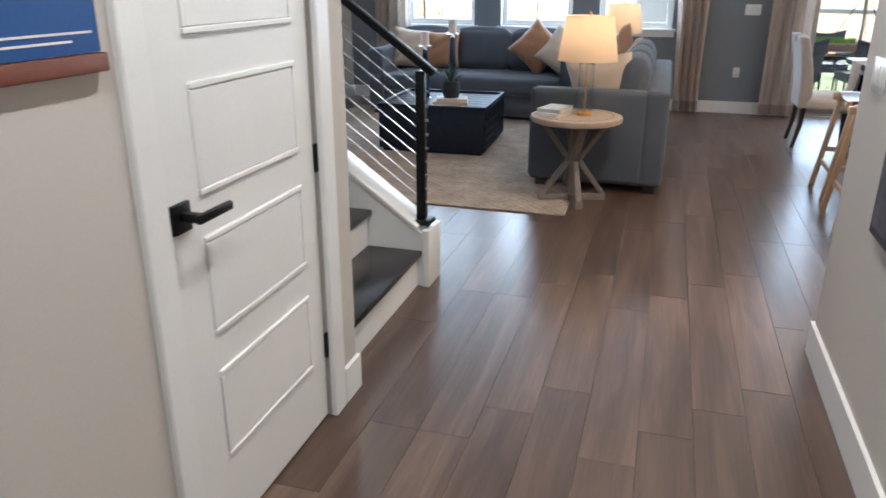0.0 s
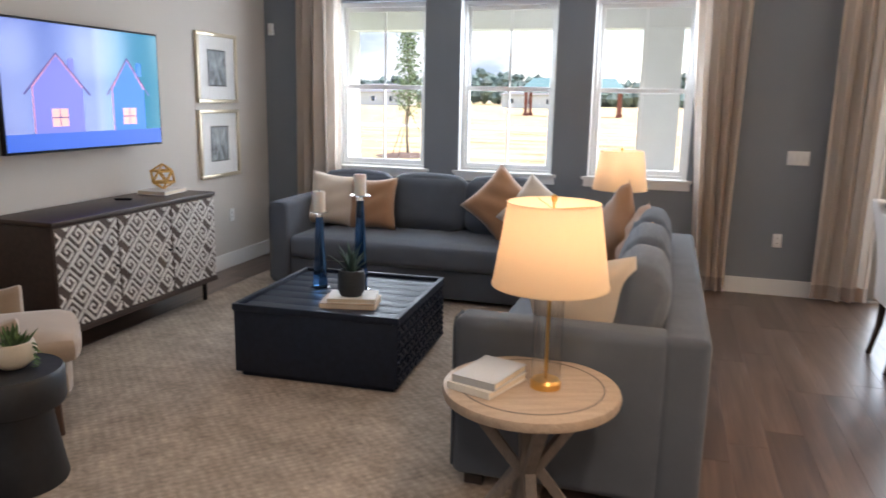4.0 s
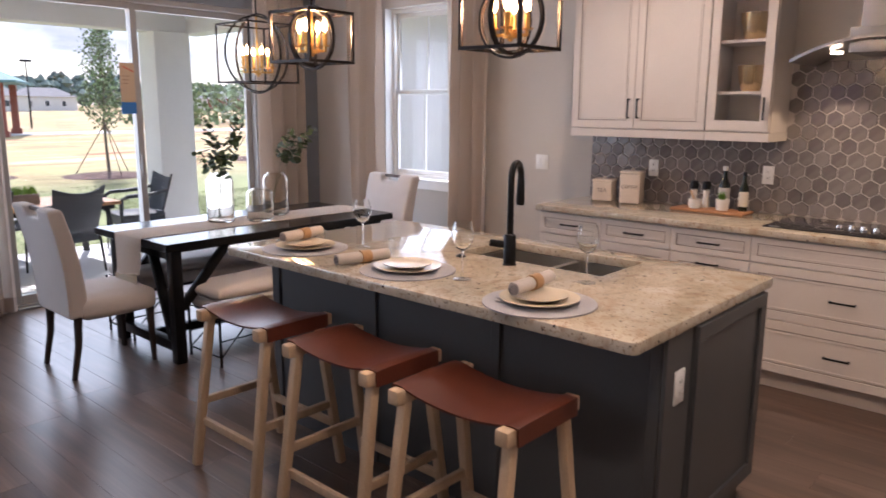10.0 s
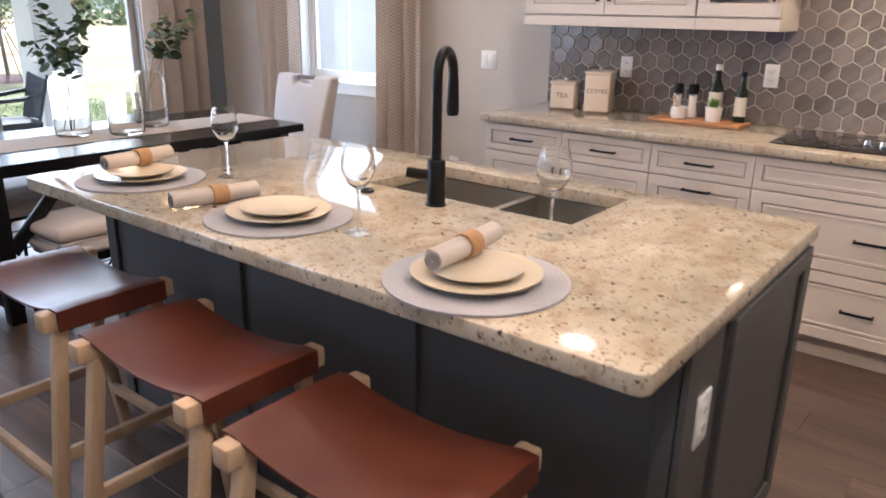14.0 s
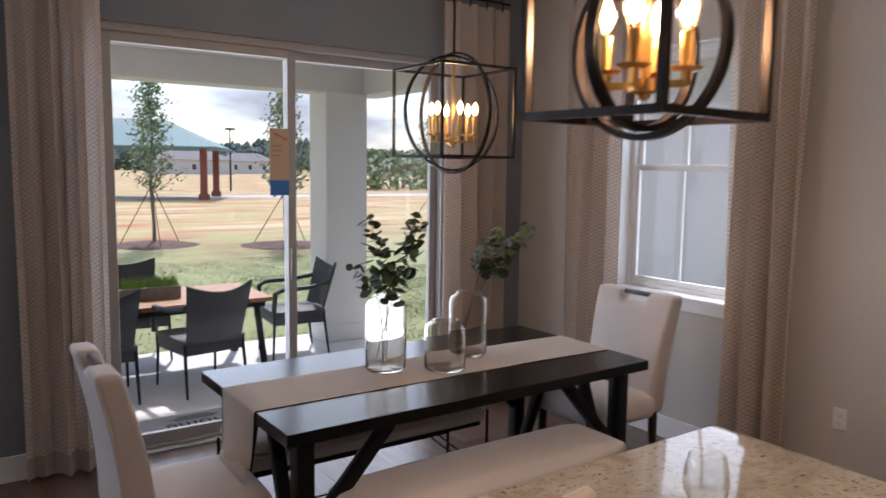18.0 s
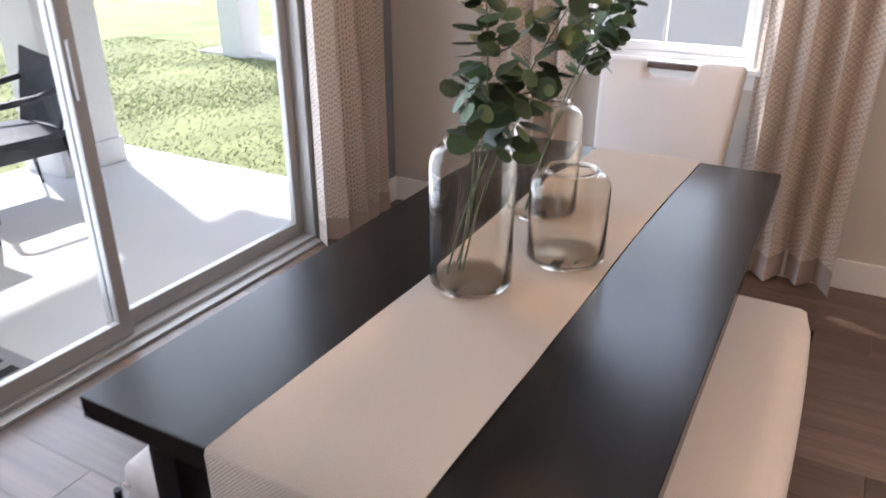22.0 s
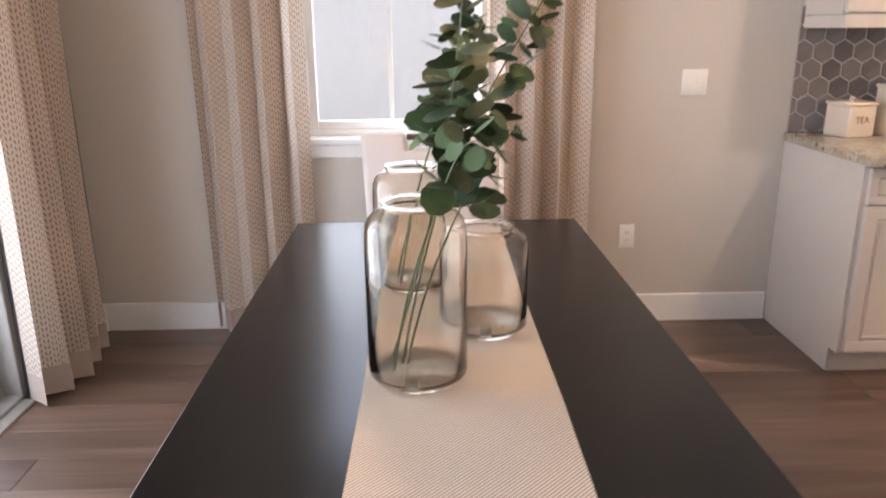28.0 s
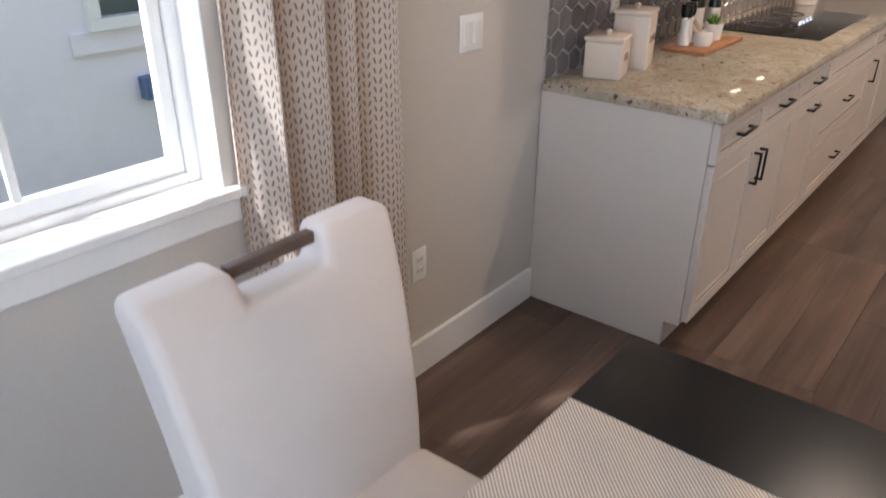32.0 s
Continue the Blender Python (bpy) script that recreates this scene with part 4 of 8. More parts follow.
def sofa(name, label, x, y, rz, length, cushions, arm_ends=(True, True)):
    """A track-arm sofa; its seat looks to local -y, its length runs along local x from 0."""
    o = thing(name, label, "sofa", x, y, 0.0, rz)
    D = 0.965
    part("base", bx(0.06, length - 0.06, 0.05, D - 0.03, 0.045, 0.27, 0.012), SOFA, o)
    for fx in (0.08, length - 0.08):
        for fy in (0.09, D - 0.09):
            part("foot", bx(fx - 0.04, fx + 0.04, fy - 0.04, fy + 0.04, 0.0, 0.05, 0.004), LEGWOOD, o)
    part("back_frame", bx(0.0, length, D - 0.17, D, 0.06, 0.735, 0.035, 4), SOFA, o)
    for e, ax in ((arm_ends[0], 0.0), (arm_ends[1], length - 0.17)):
        if e:
            arm = part("arm", bx(ax, ax + 0.17, 0.0, D - 0.14, 0.06, 0.73, 0.04, 4), SOFA, o)
            for yy in (0.004, ):
                part("welt", tube([(ax + 0.012, yy, 0.10), (ax + 0.012, yy, 0.685), (ax + 0.04, yy, 0.719), (ax + 0.13, yy, 0.719), (ax + 0.158, yy, 0.685), (ax + 0.158, yy, 0.10)], 0.006, 6), PIPE, arm)
    x0, x1 = 0.17, length - 0.17
    part("seat_cushion", cushion(x0 + 0.005, x1 - 0.005, 0.0, D - 0.17, 0.265, 0.47, 0.06, 0.018, 10), SOFA, o)
    w = (x1 - x0) / cushions
    for k in range(cushions):
        bm = cushion(-w / 2 + 0.008, w / 2 - 0.008, -0.10, 0.10, -0.22, 0.22, 0.07, 0.035, 9)
        c = part("back_cushion", bm, SOFA, o, smooth=60)
        c.matrix_basis = pose(x0 + w * (k + 0.5), D - 0.29, 0.70, -10, 0, 0)
    return o


sofa("sofa", "slate grey fabric sofa facing the coffee table", -3.05, 8.70, 0, 2.32, 3)
sofa("sofa", "slate grey fabric sofa with its back to the dining area", -0.745, 8.46, -90, 2.33, 3)


def pillow(x, y, z, size, yaw, tilt, roll, material, label, flat=0.10):
    """A square throw pillow with pinched corners, standing on a corner or an edge."""
    n = 14
    bm = bmesh.new()
    grid = {}
    for s in (1, -1):
        for i in range(n + 1):
            for j in range(n + 1):
                u, v = i / n * 2 - 1, j / n * 2 - 1
                if s == -1 and (i in (0, n) or j in (0, n)):
                    grid[s, i, j] = grid[1, i, j]
                    continue
                puff = ((1 - u * u) * (1 - v * v)) ** 0.42
                pin = 1 - 0.07 * (1 - abs(u * v))
                wr = 0.012 * math.sin(7 * u + 3 * v) * (1 - puff) + 0.008 * math.sin(9 * v - 4 * u)
                grid[s, i, j] = bm.verts.new((u * size / 2 * (1 - 0.10 * (1 - v * v) ** 1.5), s * (flat * puff + 0.004) + wr * puff, v * size / 2 * (1 - 0.10 * (1 - u * u) ** 1.5) * pin / pin))
    for s in (1, -1):
        for i in range(n):
            for j in range(n):
                q = [grid[s, i, j], grid[s, i + 1, j], grid[s, i + 1, j + 1], grid[s, i, j + 1]]
                try:
                    bm.faces.new(q)
                except ValueError:
                    pass
    bmesh.ops.recalc_face_normals(bm, faces=bm.faces[:])
    o = solo("throw_pillow", bm, material, label, "pillow", group="throw pillows", smooth=180)
    o.matrix_basis = Matrix.Translation((x, y, z)) @ pose(0, 0, 0, 0, 0, yaw) @ pose(0, 0, 0, tilt, 0, 0) @ pose(0, 0, 0, 0, roll, 0)
    return o


# on the sofa under the windows
pillow(-2.70, 9.22, 0.70, 0.46, 12, -16, 6, CREAM, "cream throw pillow on the slate sofa")
pillow(-2.33, 9.18, 0.69, 0.44, -6, -14, -4, TAN, "caramel brown throw pillow on the slate sofa")
pillow(-1.22, 9.16, 0.75, 0.47, 6, -16, 42, TAN, "caramel brown throw pillow standing on its corner")
pillow(-0.93, 9.10, 0.71, 0.45, 14, -18, 38, CREAM, "cream throw pillow standing on its corner")
# on the other sofa
pillow(-0.28, 8.12, 0.76, 0.50, -75, -15, 40, TAN, "caramel brown throw pillow at the sofa's far end")
pillow(-0.12, 7.85, 0.72, 0.48, -82, -16, 8, TAN, "rust brown throw pillow leaning on the sofa back")
pillow(-0.27, 6.45, 0.705, 0.50, -8, 15, -9, CREAM, "large cream throw pillow against the sofa arm", 0.12)

# coffee table
ct_ = thing("coffee_table", "square charcoal wooden coffee table with carved sides and tray top", "table", -1.772, 7.393, 0.011, 2.5)
part("plinth", bx(-0.45, 0.45, -0.45, 0.45, 0.0, 0.03), CTWOOD, ct_, smooth=0)
part("body", bx(-0.478, 0.478, -0.478, 0.478, 0.03, 0.392, 0.004), CTWOOD, ct_)
for k in range(7):
    yy = -0.455 + k * 0.13
    part("top_board", bx(-0.455, 0.455, yy + 0.001, yy + 0.129, 0.39, 0.402, 0.002), CTWOOD, ct_)
for a, b, c, d in ((-0.485, 0.485, -0.485, -0.457), (-0.485, 0.485, 0.457, 0.485), (-0.485, -0.457, -0.457, 0.457), (0.457, 0.485, -0.457, 0.457)):
    part("tray_rim", bx(a, b, c, d, 0.385, 0.424, 0.004), CTWOOD, ct_)
carv = bmesh.new()
for k in range(6):
    for j in range(5):
        yy, zz = -0.40 + k * 0.16, 0.075 + j * 0.068
        for s in (-1, 1):
            bar(carv, (0.481, yy - 0.07, zz - 0.024 * s), (0.481, yy, zz + 0.024 * s), 0.012, 0.014, up=(1, 0, 0))
            bar(carv, (0.481, yy, zz + 0.024 * s), (0.481, yy + 0.07, zz - 0.024 * s), 0.012, 0.014, up=(1, 0, 0))
tagged(part("carved_side", carv, CTWOOD, ct_, "carved zigzag relief", smooth=0), kind="stuff")


def candlestick(x, y, z, h):
    o = thing("candlestick", "tall blue glass candlestick with an ivory pillar candle", "candlestick", x, y, z, group="candlesticks")
    part("foot", lathe([(0, 0), (0.062, 0), (0.062, 0.006), (0.03, 0.012), (0, 0.012)]), CLEAR, o)
    part("column", lathe([(0, 0.012), (0.044, 0.012), (0.046, 0.03), (0.030, h * 0.7), (0.022, h), (0, h)]), BLUEG, o)
    part("neck", lathe([(0, h), (0.018, h), (0.015, h + 0.022), (0, h + 0.022)]), CHROME, o)
    part("drip_plate", lathe([(0, h + 0.022), (0.055, h + 0.026), (0.058, h + 0.032), (0, h + 0.030)]), CLEAR, o)
    c = part("candle", lathe([(0, h + 0.031), (0.036, h + 0.031), (0.037, h + 0.15), (0.034, h + 0.156), (0, h + 0.150)]), CANDLE, o)
    part("wick", cy(0, 0, h + 0.148, h + 0.164, 0.0015, seg=6), BLACK, c)
    return o


candlestick(-1.975, 7.46, 0.413, 0.44)
candlestick(-1.725, 7.50, 0.413, 0.55)


def book(x, y, z, w, d, h, rz, material, label):
    o = thing("book", label, "book", x, y, z, rz, group="stacked books")
    part("page_block", bx(-w / 2 + 0.004, w / 2 - 0.004, -d / 2 + 0.004, d / 2 - 0.004, 0.003, h - 0.003), PAGES, o, smooth=0)
    bm = bmesh.new()
    box(bm, -w / 2, w / 2, -d / 2, d / 2, 0, 0.003)
    box(bm, -w / 2, w / 2, -d / 2, d / 2, h - 0.003, h)
    box(bm, -w / 2 - 0.003, -w / 2, -d / 2, d / 2, 0, h)
    part("cover", bm, material, o, smooth=0)
    return o


BOOKW = mat("pale_book_cover", (0.68, 0.66, 0.62), 0.6, var=0.04)
BOOKT = mat("tan_book_cover", (0.45, 0.34, 0.24), 0.6, var=0.08)
book(-1.645, 7.18, 0.413, 0.31, 0.22, 0.03, 12, BOOKT, "tan hardback book on the coffee table")
book(-1.635, 7.19, 0.443, 0.27, 0.20, 0.024, 16, BOOKW, "white hardback book on the coffee table")


def leaf(bm, base, tip, width, fold=0.2, seg=5, curl=0.0):
    """One pointed leaf as a folded strip."""
    base, tip = Vector(base), Vector(tip)
    d = tip - base
    side = d.cross(Vector((0, 0, 1)))
    if side.length < 1e-4:
        side = Vector((1, 0, 0))
    side.normalize()
    nrm = side.cross(d).normalized()
    prev = None
    for k in range(seg + 1):
        f = k / seg
        w = width * math.sin(math.pi * min(0.98, 0.18 + 0.82 * f)) * (1.0 if f < 0.98 else 0.1)
        p = base + d * f + nrm * (curl * math.sin(math.pi * f))
        row = [bm.verts.new(p - side * w + nrm * w * fold), bm.verts.new(p), bm.verts.new(p + side * w + nrm * w * fold)]
        if prev:
            for a in (0, 1):
                bm.faces.new((prev[a], prev[a + 1], row[a + 1], row[a]))
        prev = row


AGAVE = mat("agave_leaf", (0.06, 0.12, 0.10), 0.5, var=0.35, island=0.5)
pl = thing("potted_agave", "small spiky agave in a dark textured pot", "plant", -1.645, 7.187, 0.467)
part("pot", lathe([(0, 0), (0.062, 0), (0.076, 0.03), (0.078, 0.11), (0.070, 0.145), (0.062, 0.148), (0.060, 0.125), (0, 0.122)]), mat("dark_ribbed_pot", (0.03, 0.035, 0.04), 0.6, var=0.3, fine=40, bump=0.8, stretch=(1, 1, 4)), pl)
lv = bmesh.new()
rnd = random.Random(3)
for k in range(15):
    a = k * 2.4
    t_ = 0.25 + 0.9 * (k / 15)
    ln = rnd.uniform(0.13, 0.20)
    leaf(lv, (0.012 * math.cos(a), 0.012 * math.sin(a), 0.12), (ln * math.cos(a) * math.sin(t_), ln * math.sin(a) * math.sin(t_), 0.13 + ln * math.cos(t_) * 1.1), 0.012, 0.5, 6, 0.01)
tagged(part("foliage", lv, AGAVE, pl), kind="stuff")

# console under the television
cs = thing("console_cabinet", "dark wood console cabinet with white carved geometric doors", "cabinet", -3.718, 7.49, 0.0)
L2 = 0.785
part("top", bx(0.0, 0.47, -L2, L2, 0.815, 0.845, 0.003), WALNUT, cs)
part("body", bx(0.005, 0.448, -L2 + 0.01, L2 - 0.01, 0.18, 0.813, 0.003), WALNUT, cs)
part("bottom_rail", bx(0.005, 0.462, -L2, L2, 0.16, 0.195, 0.003), WALNUT, cs)
for lx, ly in ((0.05, -0.70), (0.40, -0.70), (0.05, 0.70), (0.40, 0.70)):
    part("leg", br((lx, ly, 0.0), (lx, ly, 0.162), 0.022), BLACK, cs)
CARVE = mat("whitewashed_carving", (0.78, 0.75, 0.72), 0.7, var=0.12, fine=90, bump=0.2)
CARVEB = mat("carving_ground", (0.11, 0.085, 0.075), 0.8, var=0.3)


def key_spiral(bm, cy_, cz, s, flip):
    """A square spiral of flat ribs, turned by 45 degrees, in the plane x = 0.459."""
    pts = [(-1, -1), (1, -1), (1, 1), (-0.55, 1), (-0.55, -0.5), (0.5, -0.5), (0.5, 0.5), (0, 0.5), (0, 0.05)]
    c, d = math.cos(math.pi / 4), math.sin(math.pi / 4)
    q = [(flip * u * c - v * d, flip * u * d + v * c) for u, v in pts]
    for (a, b), (e, f) in zip(q, q[1:]):
        bar(bm, (0.461, cy_ + a * s, cz + b * s), (0.461, cy_ + e * s, cz + f * s), 0.013, 0.012, up=(1, 0, 0))


doors_y = (-L2 + 0.012, -0.262, 0.262, L2 - 0.012)
for k in range(3):
    a, b = doors_y[k] + 0.003, doors_y[k + 1] - 0.003
    dr = part("door", bx(0.448, 0.459, a, b, 0.20, 0.81, 0.002), CARVEB, cs, "door carved with white square spirals")
    bm = bmesh.new()
    s = 0.062
    step = s * 2.05 * math.sqrt(2)
    for i in range(-2, 12):
        for j in range(-2, 12):
            yy = a + (i + 0.5 * (j % 2)) * step / 1.0
            zz = 0.20 + j * step / 2
            key_spiral(bm, yy, zz, s * 0.96, 1 if (i + j) % 2 else -1)
    for co, no in (((0, a + 0.006, 0), (0, -1, 0)), ((0, b - 0.006, 0), (0, 1, 0)), ((0, 0, 0.206), (0, 0, -1)), ((0, 0, 0.804), (0, 0, 1))):
        bmesh.ops.bisect_plane(bm, geom=bm.verts[:] + bm.edges[:] + bm.faces[:], plane_co=co, plane_no=no, clear_outer=True)
    tagged(part("carving", bm, CARVE, dr, smooth=0), kind="stuff")
    kn_y = (b - 0.03) if k < 2 else (a + 0.03)
    part("knob", tube([(0.459, kn_y, 0.50), (0.478, kn_y, 0.50)], 0.010, 10), BLACK, dr)

rem = thing("remote_control", "small black remote on the console", "remote", -3.53, 7.62, 0.845, 25)
part("body", bx(-0.055, 0.055, -0.018, 0.018, 0.0, 0.016, 0.005), BLACK, rem)
part("keypad", bx(-0.03, 0.03, -0.01, 0.01, 0.016, 0.018, 0.001), GREYWOOD, rem)
book(-3.55, 8.06, 0.845, 0.22, 0.30, 0.028, 6, BOOKW, "white book under the gold ornament")
orb = thing("wire_orb", "gold geometric wire ball ornament on a white book", "ornament", -3.55, 8.07, 0.966)
ico = bmesh.new()
bmesh.ops.create_icosphere(ico, subdivisions=1, radius=0.092)
for e in ico.edges:
    a, b = e.verts[0].co, e.verts[1].co
    part("rod", br(a, b, 0.011, 0.011, up=(a + b) / 2), BRASS, orb, smooth=0)
ico.free()

# television
tv = thing("television", "large flat television on the wall showing two houses on blue", "television", -3.73, 7.515, 1.592)
part("mount", bx(-0.068, 0.05, -0.2, 0.2, -0.15, 0.15), BLACK, tv)
part("bezel", bx(0.05, 0.085, -0.70, 0.70, -0.398, 0.398, 0.006), BLACK, tv)
SCREEN = bpy.data.materials.new("screen_gradient")
SCREEN.use_nodes = True
st = SCREEN.node_tree
sb_ = bsdf(SCREEN)
s_co, s_sep, s_r = st.nodes.new("ShaderNodeTexCoord"), st.nodes.new("ShaderNodeSeparateXYZ"), st.nodes.new("ShaderNodeValToRGB")
s_ma = st.nodes.new("ShaderNodeMath")
s_ma.operation = "MULTIPLY_ADD"
s_ma.inputs[1].default_value, s_ma.inputs[2].default_value = 0.71, 0.5
st.links.new(s_co.outputs["Object"], s_sep.inputs[0])
st.links.new(s_sep.outputs["Y"], s_ma.inputs[0])
st.links.new(s_ma.outputs[0], s_r.inputs[0])
els = s_r.color_ramp.elements
els[0].color, els[1].color = (0.14, 0.22, 0.80, 1), (0.02, 0.42, 0.62, 1)
for p_, c_ in ((0.30, (0.18, 0.30, 0.95, 1)), (0.52, (0.10, 0.22, 0.88, 1)), (0.56, (0.25, 0.42, 1.0, 1)), (0.72, (0.04, 0.42, 0.78, 1))):
    el = els.new(p_)
    el.color = c_
sb_.inputs["Base Color"].default_value, sb_.inputs["Roughness"].default_value = (0.01, 0.01, 0.02, 1), 0.15
st.links.new(s_r.outputs[0], sb_.inputs["Emission Color"])
sb_.inputs["Emission Strength"].default_value = 0.25
scr = part("screen", bx(0.085, 0.0865, -0.685, 0.685, -0.383, 0.383), SCREEN, tv, smooth=0)
HOUSEA, HOUSEB = glow("violet_house", (0.17, 0.18, 0.62), 0.28), glow("blue_house", (0.03, 0.19, 0.72), 0.28)
EAVE = glow("dark_violet_line", (0.10, 0.06, 0.30), 0.12)
PINKL, PINKW, NIGHT = glow("pink_outline", (0.72, 0.30, 0.50), 0.30), glow("lit_pink_window", (0.95, 0.50, 0.46), 0.3), glow("blue_ground", (0.03, 0.12, 0.62), 0.26)
for c_, hm in ((-0.27, HOUSEA), (0.36, HOUSEB)):
    w = 0.40 if c_ < 0 else 0.32
    bm = bmesh.new()
    pts = [(c_ - w / 2, -0.28), (c_ + w / 2, -0.28), (c_ + w / 2, 0.0), (c_ + w * 0.42, 0.03), (c_, 0.20), (c_ - w * 0.5, 0.0)]
    bm.faces.new([bm.verts.new((0.0868, a, b)) for a, b in pts])
    part("house_shape", bm, hm, scr, smooth=0)
    for (a, b), (e, f) in zip(pts[2:], pts[3:] + pts[:1]):
        part("roof_line", br((0.0872, a, b), (0.0872, e, f), 0.008, 0.001, up=(1, 0, 0)), PINKL, scr, smooth=0)
    part("chimney", bx(0.0868, 0.0872, c_ + 0.09, c_ + 0.14, 0.09, 0.18), hm, scr, smooth=0)
    for s in (-1, 1):
        part("eave_line", br((0.0874, c_, 0.205), (0.0874, c_ + s * w * 0.66, -0.045), 0.010, 0.001, up=(1, 0, 0)), EAVE, scr, smooth=0)
    lw = part("lit_window", bx(0.0871, 0.0876, c_ - 0.065, c_ + 0.065, -0.24, -0.13), PINKW, scr, smooth=0)
    part("glazing_bar", bx(0.0877, 0.0879, c_ - 0.004, c_ + 0.004, -0.24, -0.13), EAVE, lw, smooth=0)
    part("glazing_bar", bx(0.0877, 0.0879, c_ - 0.065, c_ + 0.065, -0.189, -0.182), EAVE, lw, smooth=0)
part("ground_band", bx(0.0873, 0.0878, -0.684, 0.684, -0.382, -0.28), NIGHT, scr, smooth=0)


def framed(y, z, label):
    o = thing("framed_print", label, "picture", WEST, y, z, group="framed prints")
    for a, b, c, d in ((-0.30, 0.30, 0.265, 0.295), (-0.30, 0.30, -0.295, -0.265), (-0.30, -0.27, -0.265, 0.265), (0.27, 0.30, -0.265, 0.265)):
        part("frame", bx(0.002, 0.03, a, b, c, d, 0.005), CHAMP, o)
    part("mat_board", bx(0.004, 0.012, -0.27, 0.27, -0.265, 0.265), WHITE, o, smooth=0)
    part("inner_fillet", bx(0.011, 0.0135, -0.133, 0.133, -0.153, 0.153), BLACK, o, smooth=0)
    part("print", bx(0.0125, 0.015, -0.125, 0.125, -0.145, 0.145), PRINT, o, smooth=0)
    g = part("glazing", bx(0.019, 0.021, -0.27, 0.27, -0.265, 0.265), GLASS, o, smooth=0)
    g.visible_shadow = False
    return o


CHAMP = mat("champagne_gilt_frame", (0.62, 0.54, 0.40), 0.35, metal=0.7, var=0.1)
PRINT = mat("blue_grey_abstract", (0.28, 0.31, 0.33), 0.6, var=0.9, scale=9, fine=30, bump=0, stretch=(1, 2.4, 0.9))
framed(9.18, 1.790, "blue-grey abstract print in a champagne frame, upper of two")
framed(9.18, 1.142, "blue-grey abstract print in a champagne frame, lower of two")

# wing armchair
ac = thing("wing_armchair", "beige velvet wing armchair on dark wooden legs", "armchair", -2.99, 5.98, 0.0, -45)


def loft(rows, closed_u=False):
    """A skin over rows of points."""
    bm = bmesh.new()
    vs = [[bm.verts.new(p) for p in r] for r in rows]
    for a, b in zip(vs, vs[1:]):
        n = len(a)
        for k in range(n if closed_u else n - 1):
            bm.faces.new((a[k], a[(k + 1) % n], b[(k + 1) % n], b[k]))
    bmesh.ops.recalc_face_normals(bm, faces=bm.faces[:])
    return bm


def shell(outline, thick):
    """Thickens a lofted sheet into a padded shell."""
    bm = loft(outline)
    r = bmesh.ops.solidify(bm, geom=bm.faces[:], thickness=thick)
    bmesh.ops.recalc_face_normals(bm, faces=bm.faces[:])
    return bm


# the chair looks along local +y; the back, wings and arms are one curved shell
rows = []
for j in range(13):
    f = j / 12
    row = []
    for k in range(25):
        a = -1 + 2 * k / 24
        ang = a * radians(108)
        side = abs(a)
        # top edge: arms low in front, sweeping up to the wings and back
        if side > 0.62:
            top = 0.60 + 0.03 * math.cos((side - 0.62) / 0.38 * 5)
        elif side > 0.40:
            q = (side - 0.40) / 0.22
            top = 1.07 - 0.46 * (q * q * (3 - 2 * q))
        else:
            top = 1.07 + 0.04 * math.cos(a * 3.6)
        z = 0.17 + (top - 0.17) * f
        lean = 0.13 * max(0.0, f - 0.25) * (1 - side) * 1.4
        rx_ = 0.345 + 0.02 * f
        x_ = rx_ * math.sin(ang) * (1.0 if side < 0.7 else 1.02)
        y_ = -0.33 * math.cos(ang) - lean + (0.18 * max(0, side - 0.55) if side > 0.55 else 0)
        row.append((x_, y_, z))
    rows.append(row)
sh = shell(rows, 0.075)
o_ = part("wing_shell", sh, WING, ac, "curved back, wings and arms in one", smooth=70)
o_.modifiers.new("soft", "SUBSURF").levels = 1
o_.modifiers["soft"].render_levels = 1
part("seat_base", cushion(-0.31, 0.31, -0.26, 0.36, 0.17, 0.33, 0.05, 0.01, 6), WING, ac)
part("seat_cushion", cushion(-0.29, 0.29, -0.25, 0.40, 0.33, 0.47, 0.055, 0.02, 8), WING, ac)
for lx, ly, dx, dy in ((-0.28, 0.28, -0.015, 0.02), (0.28, 0.28, 0.015, 0.02), (-0.25, -0.24, -0.02, -0.06), (0.25, -0.24, 0.02, -0.06)):
    part("leg", tube([(lx, ly, 0.18), (lx + dx, ly + dy, 0.0)], 0.028, 8, taper=0.016), mat("armchair_leg_%d" % int(1000 * (lx + 2 + ly)), (0.07, 0.035, 0.022), 0.4, var=0.25), ac)
LUMB = mat("striped_woven_cushion", (0.62, 0.56, 0.48), 0.9, var=0.05, fine=200, bump=0.3)
wave_tint(LUMB, (1, 1, 1), (0.34, 0.36, 0.40), 7.0, 1.2, "Z", (0.25, 0.5))
lp_ = pillow(-3.08, 5.92, 0.63, 0.36, -45, -18, 0, LUMB, "cream and blue-grey striped cushion on the armchair", 0.07)

# drum table with succulent
dt = thing("drum_table", "round black hourglass drum side table", "table", -2.42, 5.60, 0.0)
part("drum", lathe([(0, 0.0), (0.185, 0.0), (0.19, 0.02), (0.165, 0.18), (0.15, 0.30), (0.155, 0.335), (0.20, 0.345), (0.205, 0.36), (0.205, 0.475), (0.195, 0.488), (0.185, 0.485), (0.0, 0.482)], seg=48), mat("black_hammered_drum", (0.014, 0.015, 0.018), 0.5, var=0.3, fine=30, bump=0.3), dt)
part("rim_band", ring((0, 0, 0.342), 0.165, 0.02, "z"), BLACK, dt)
sp = thing("potted_succulent", "green succulent in a round cream bowl", "plant", -2.43, 5.64, 0.483)
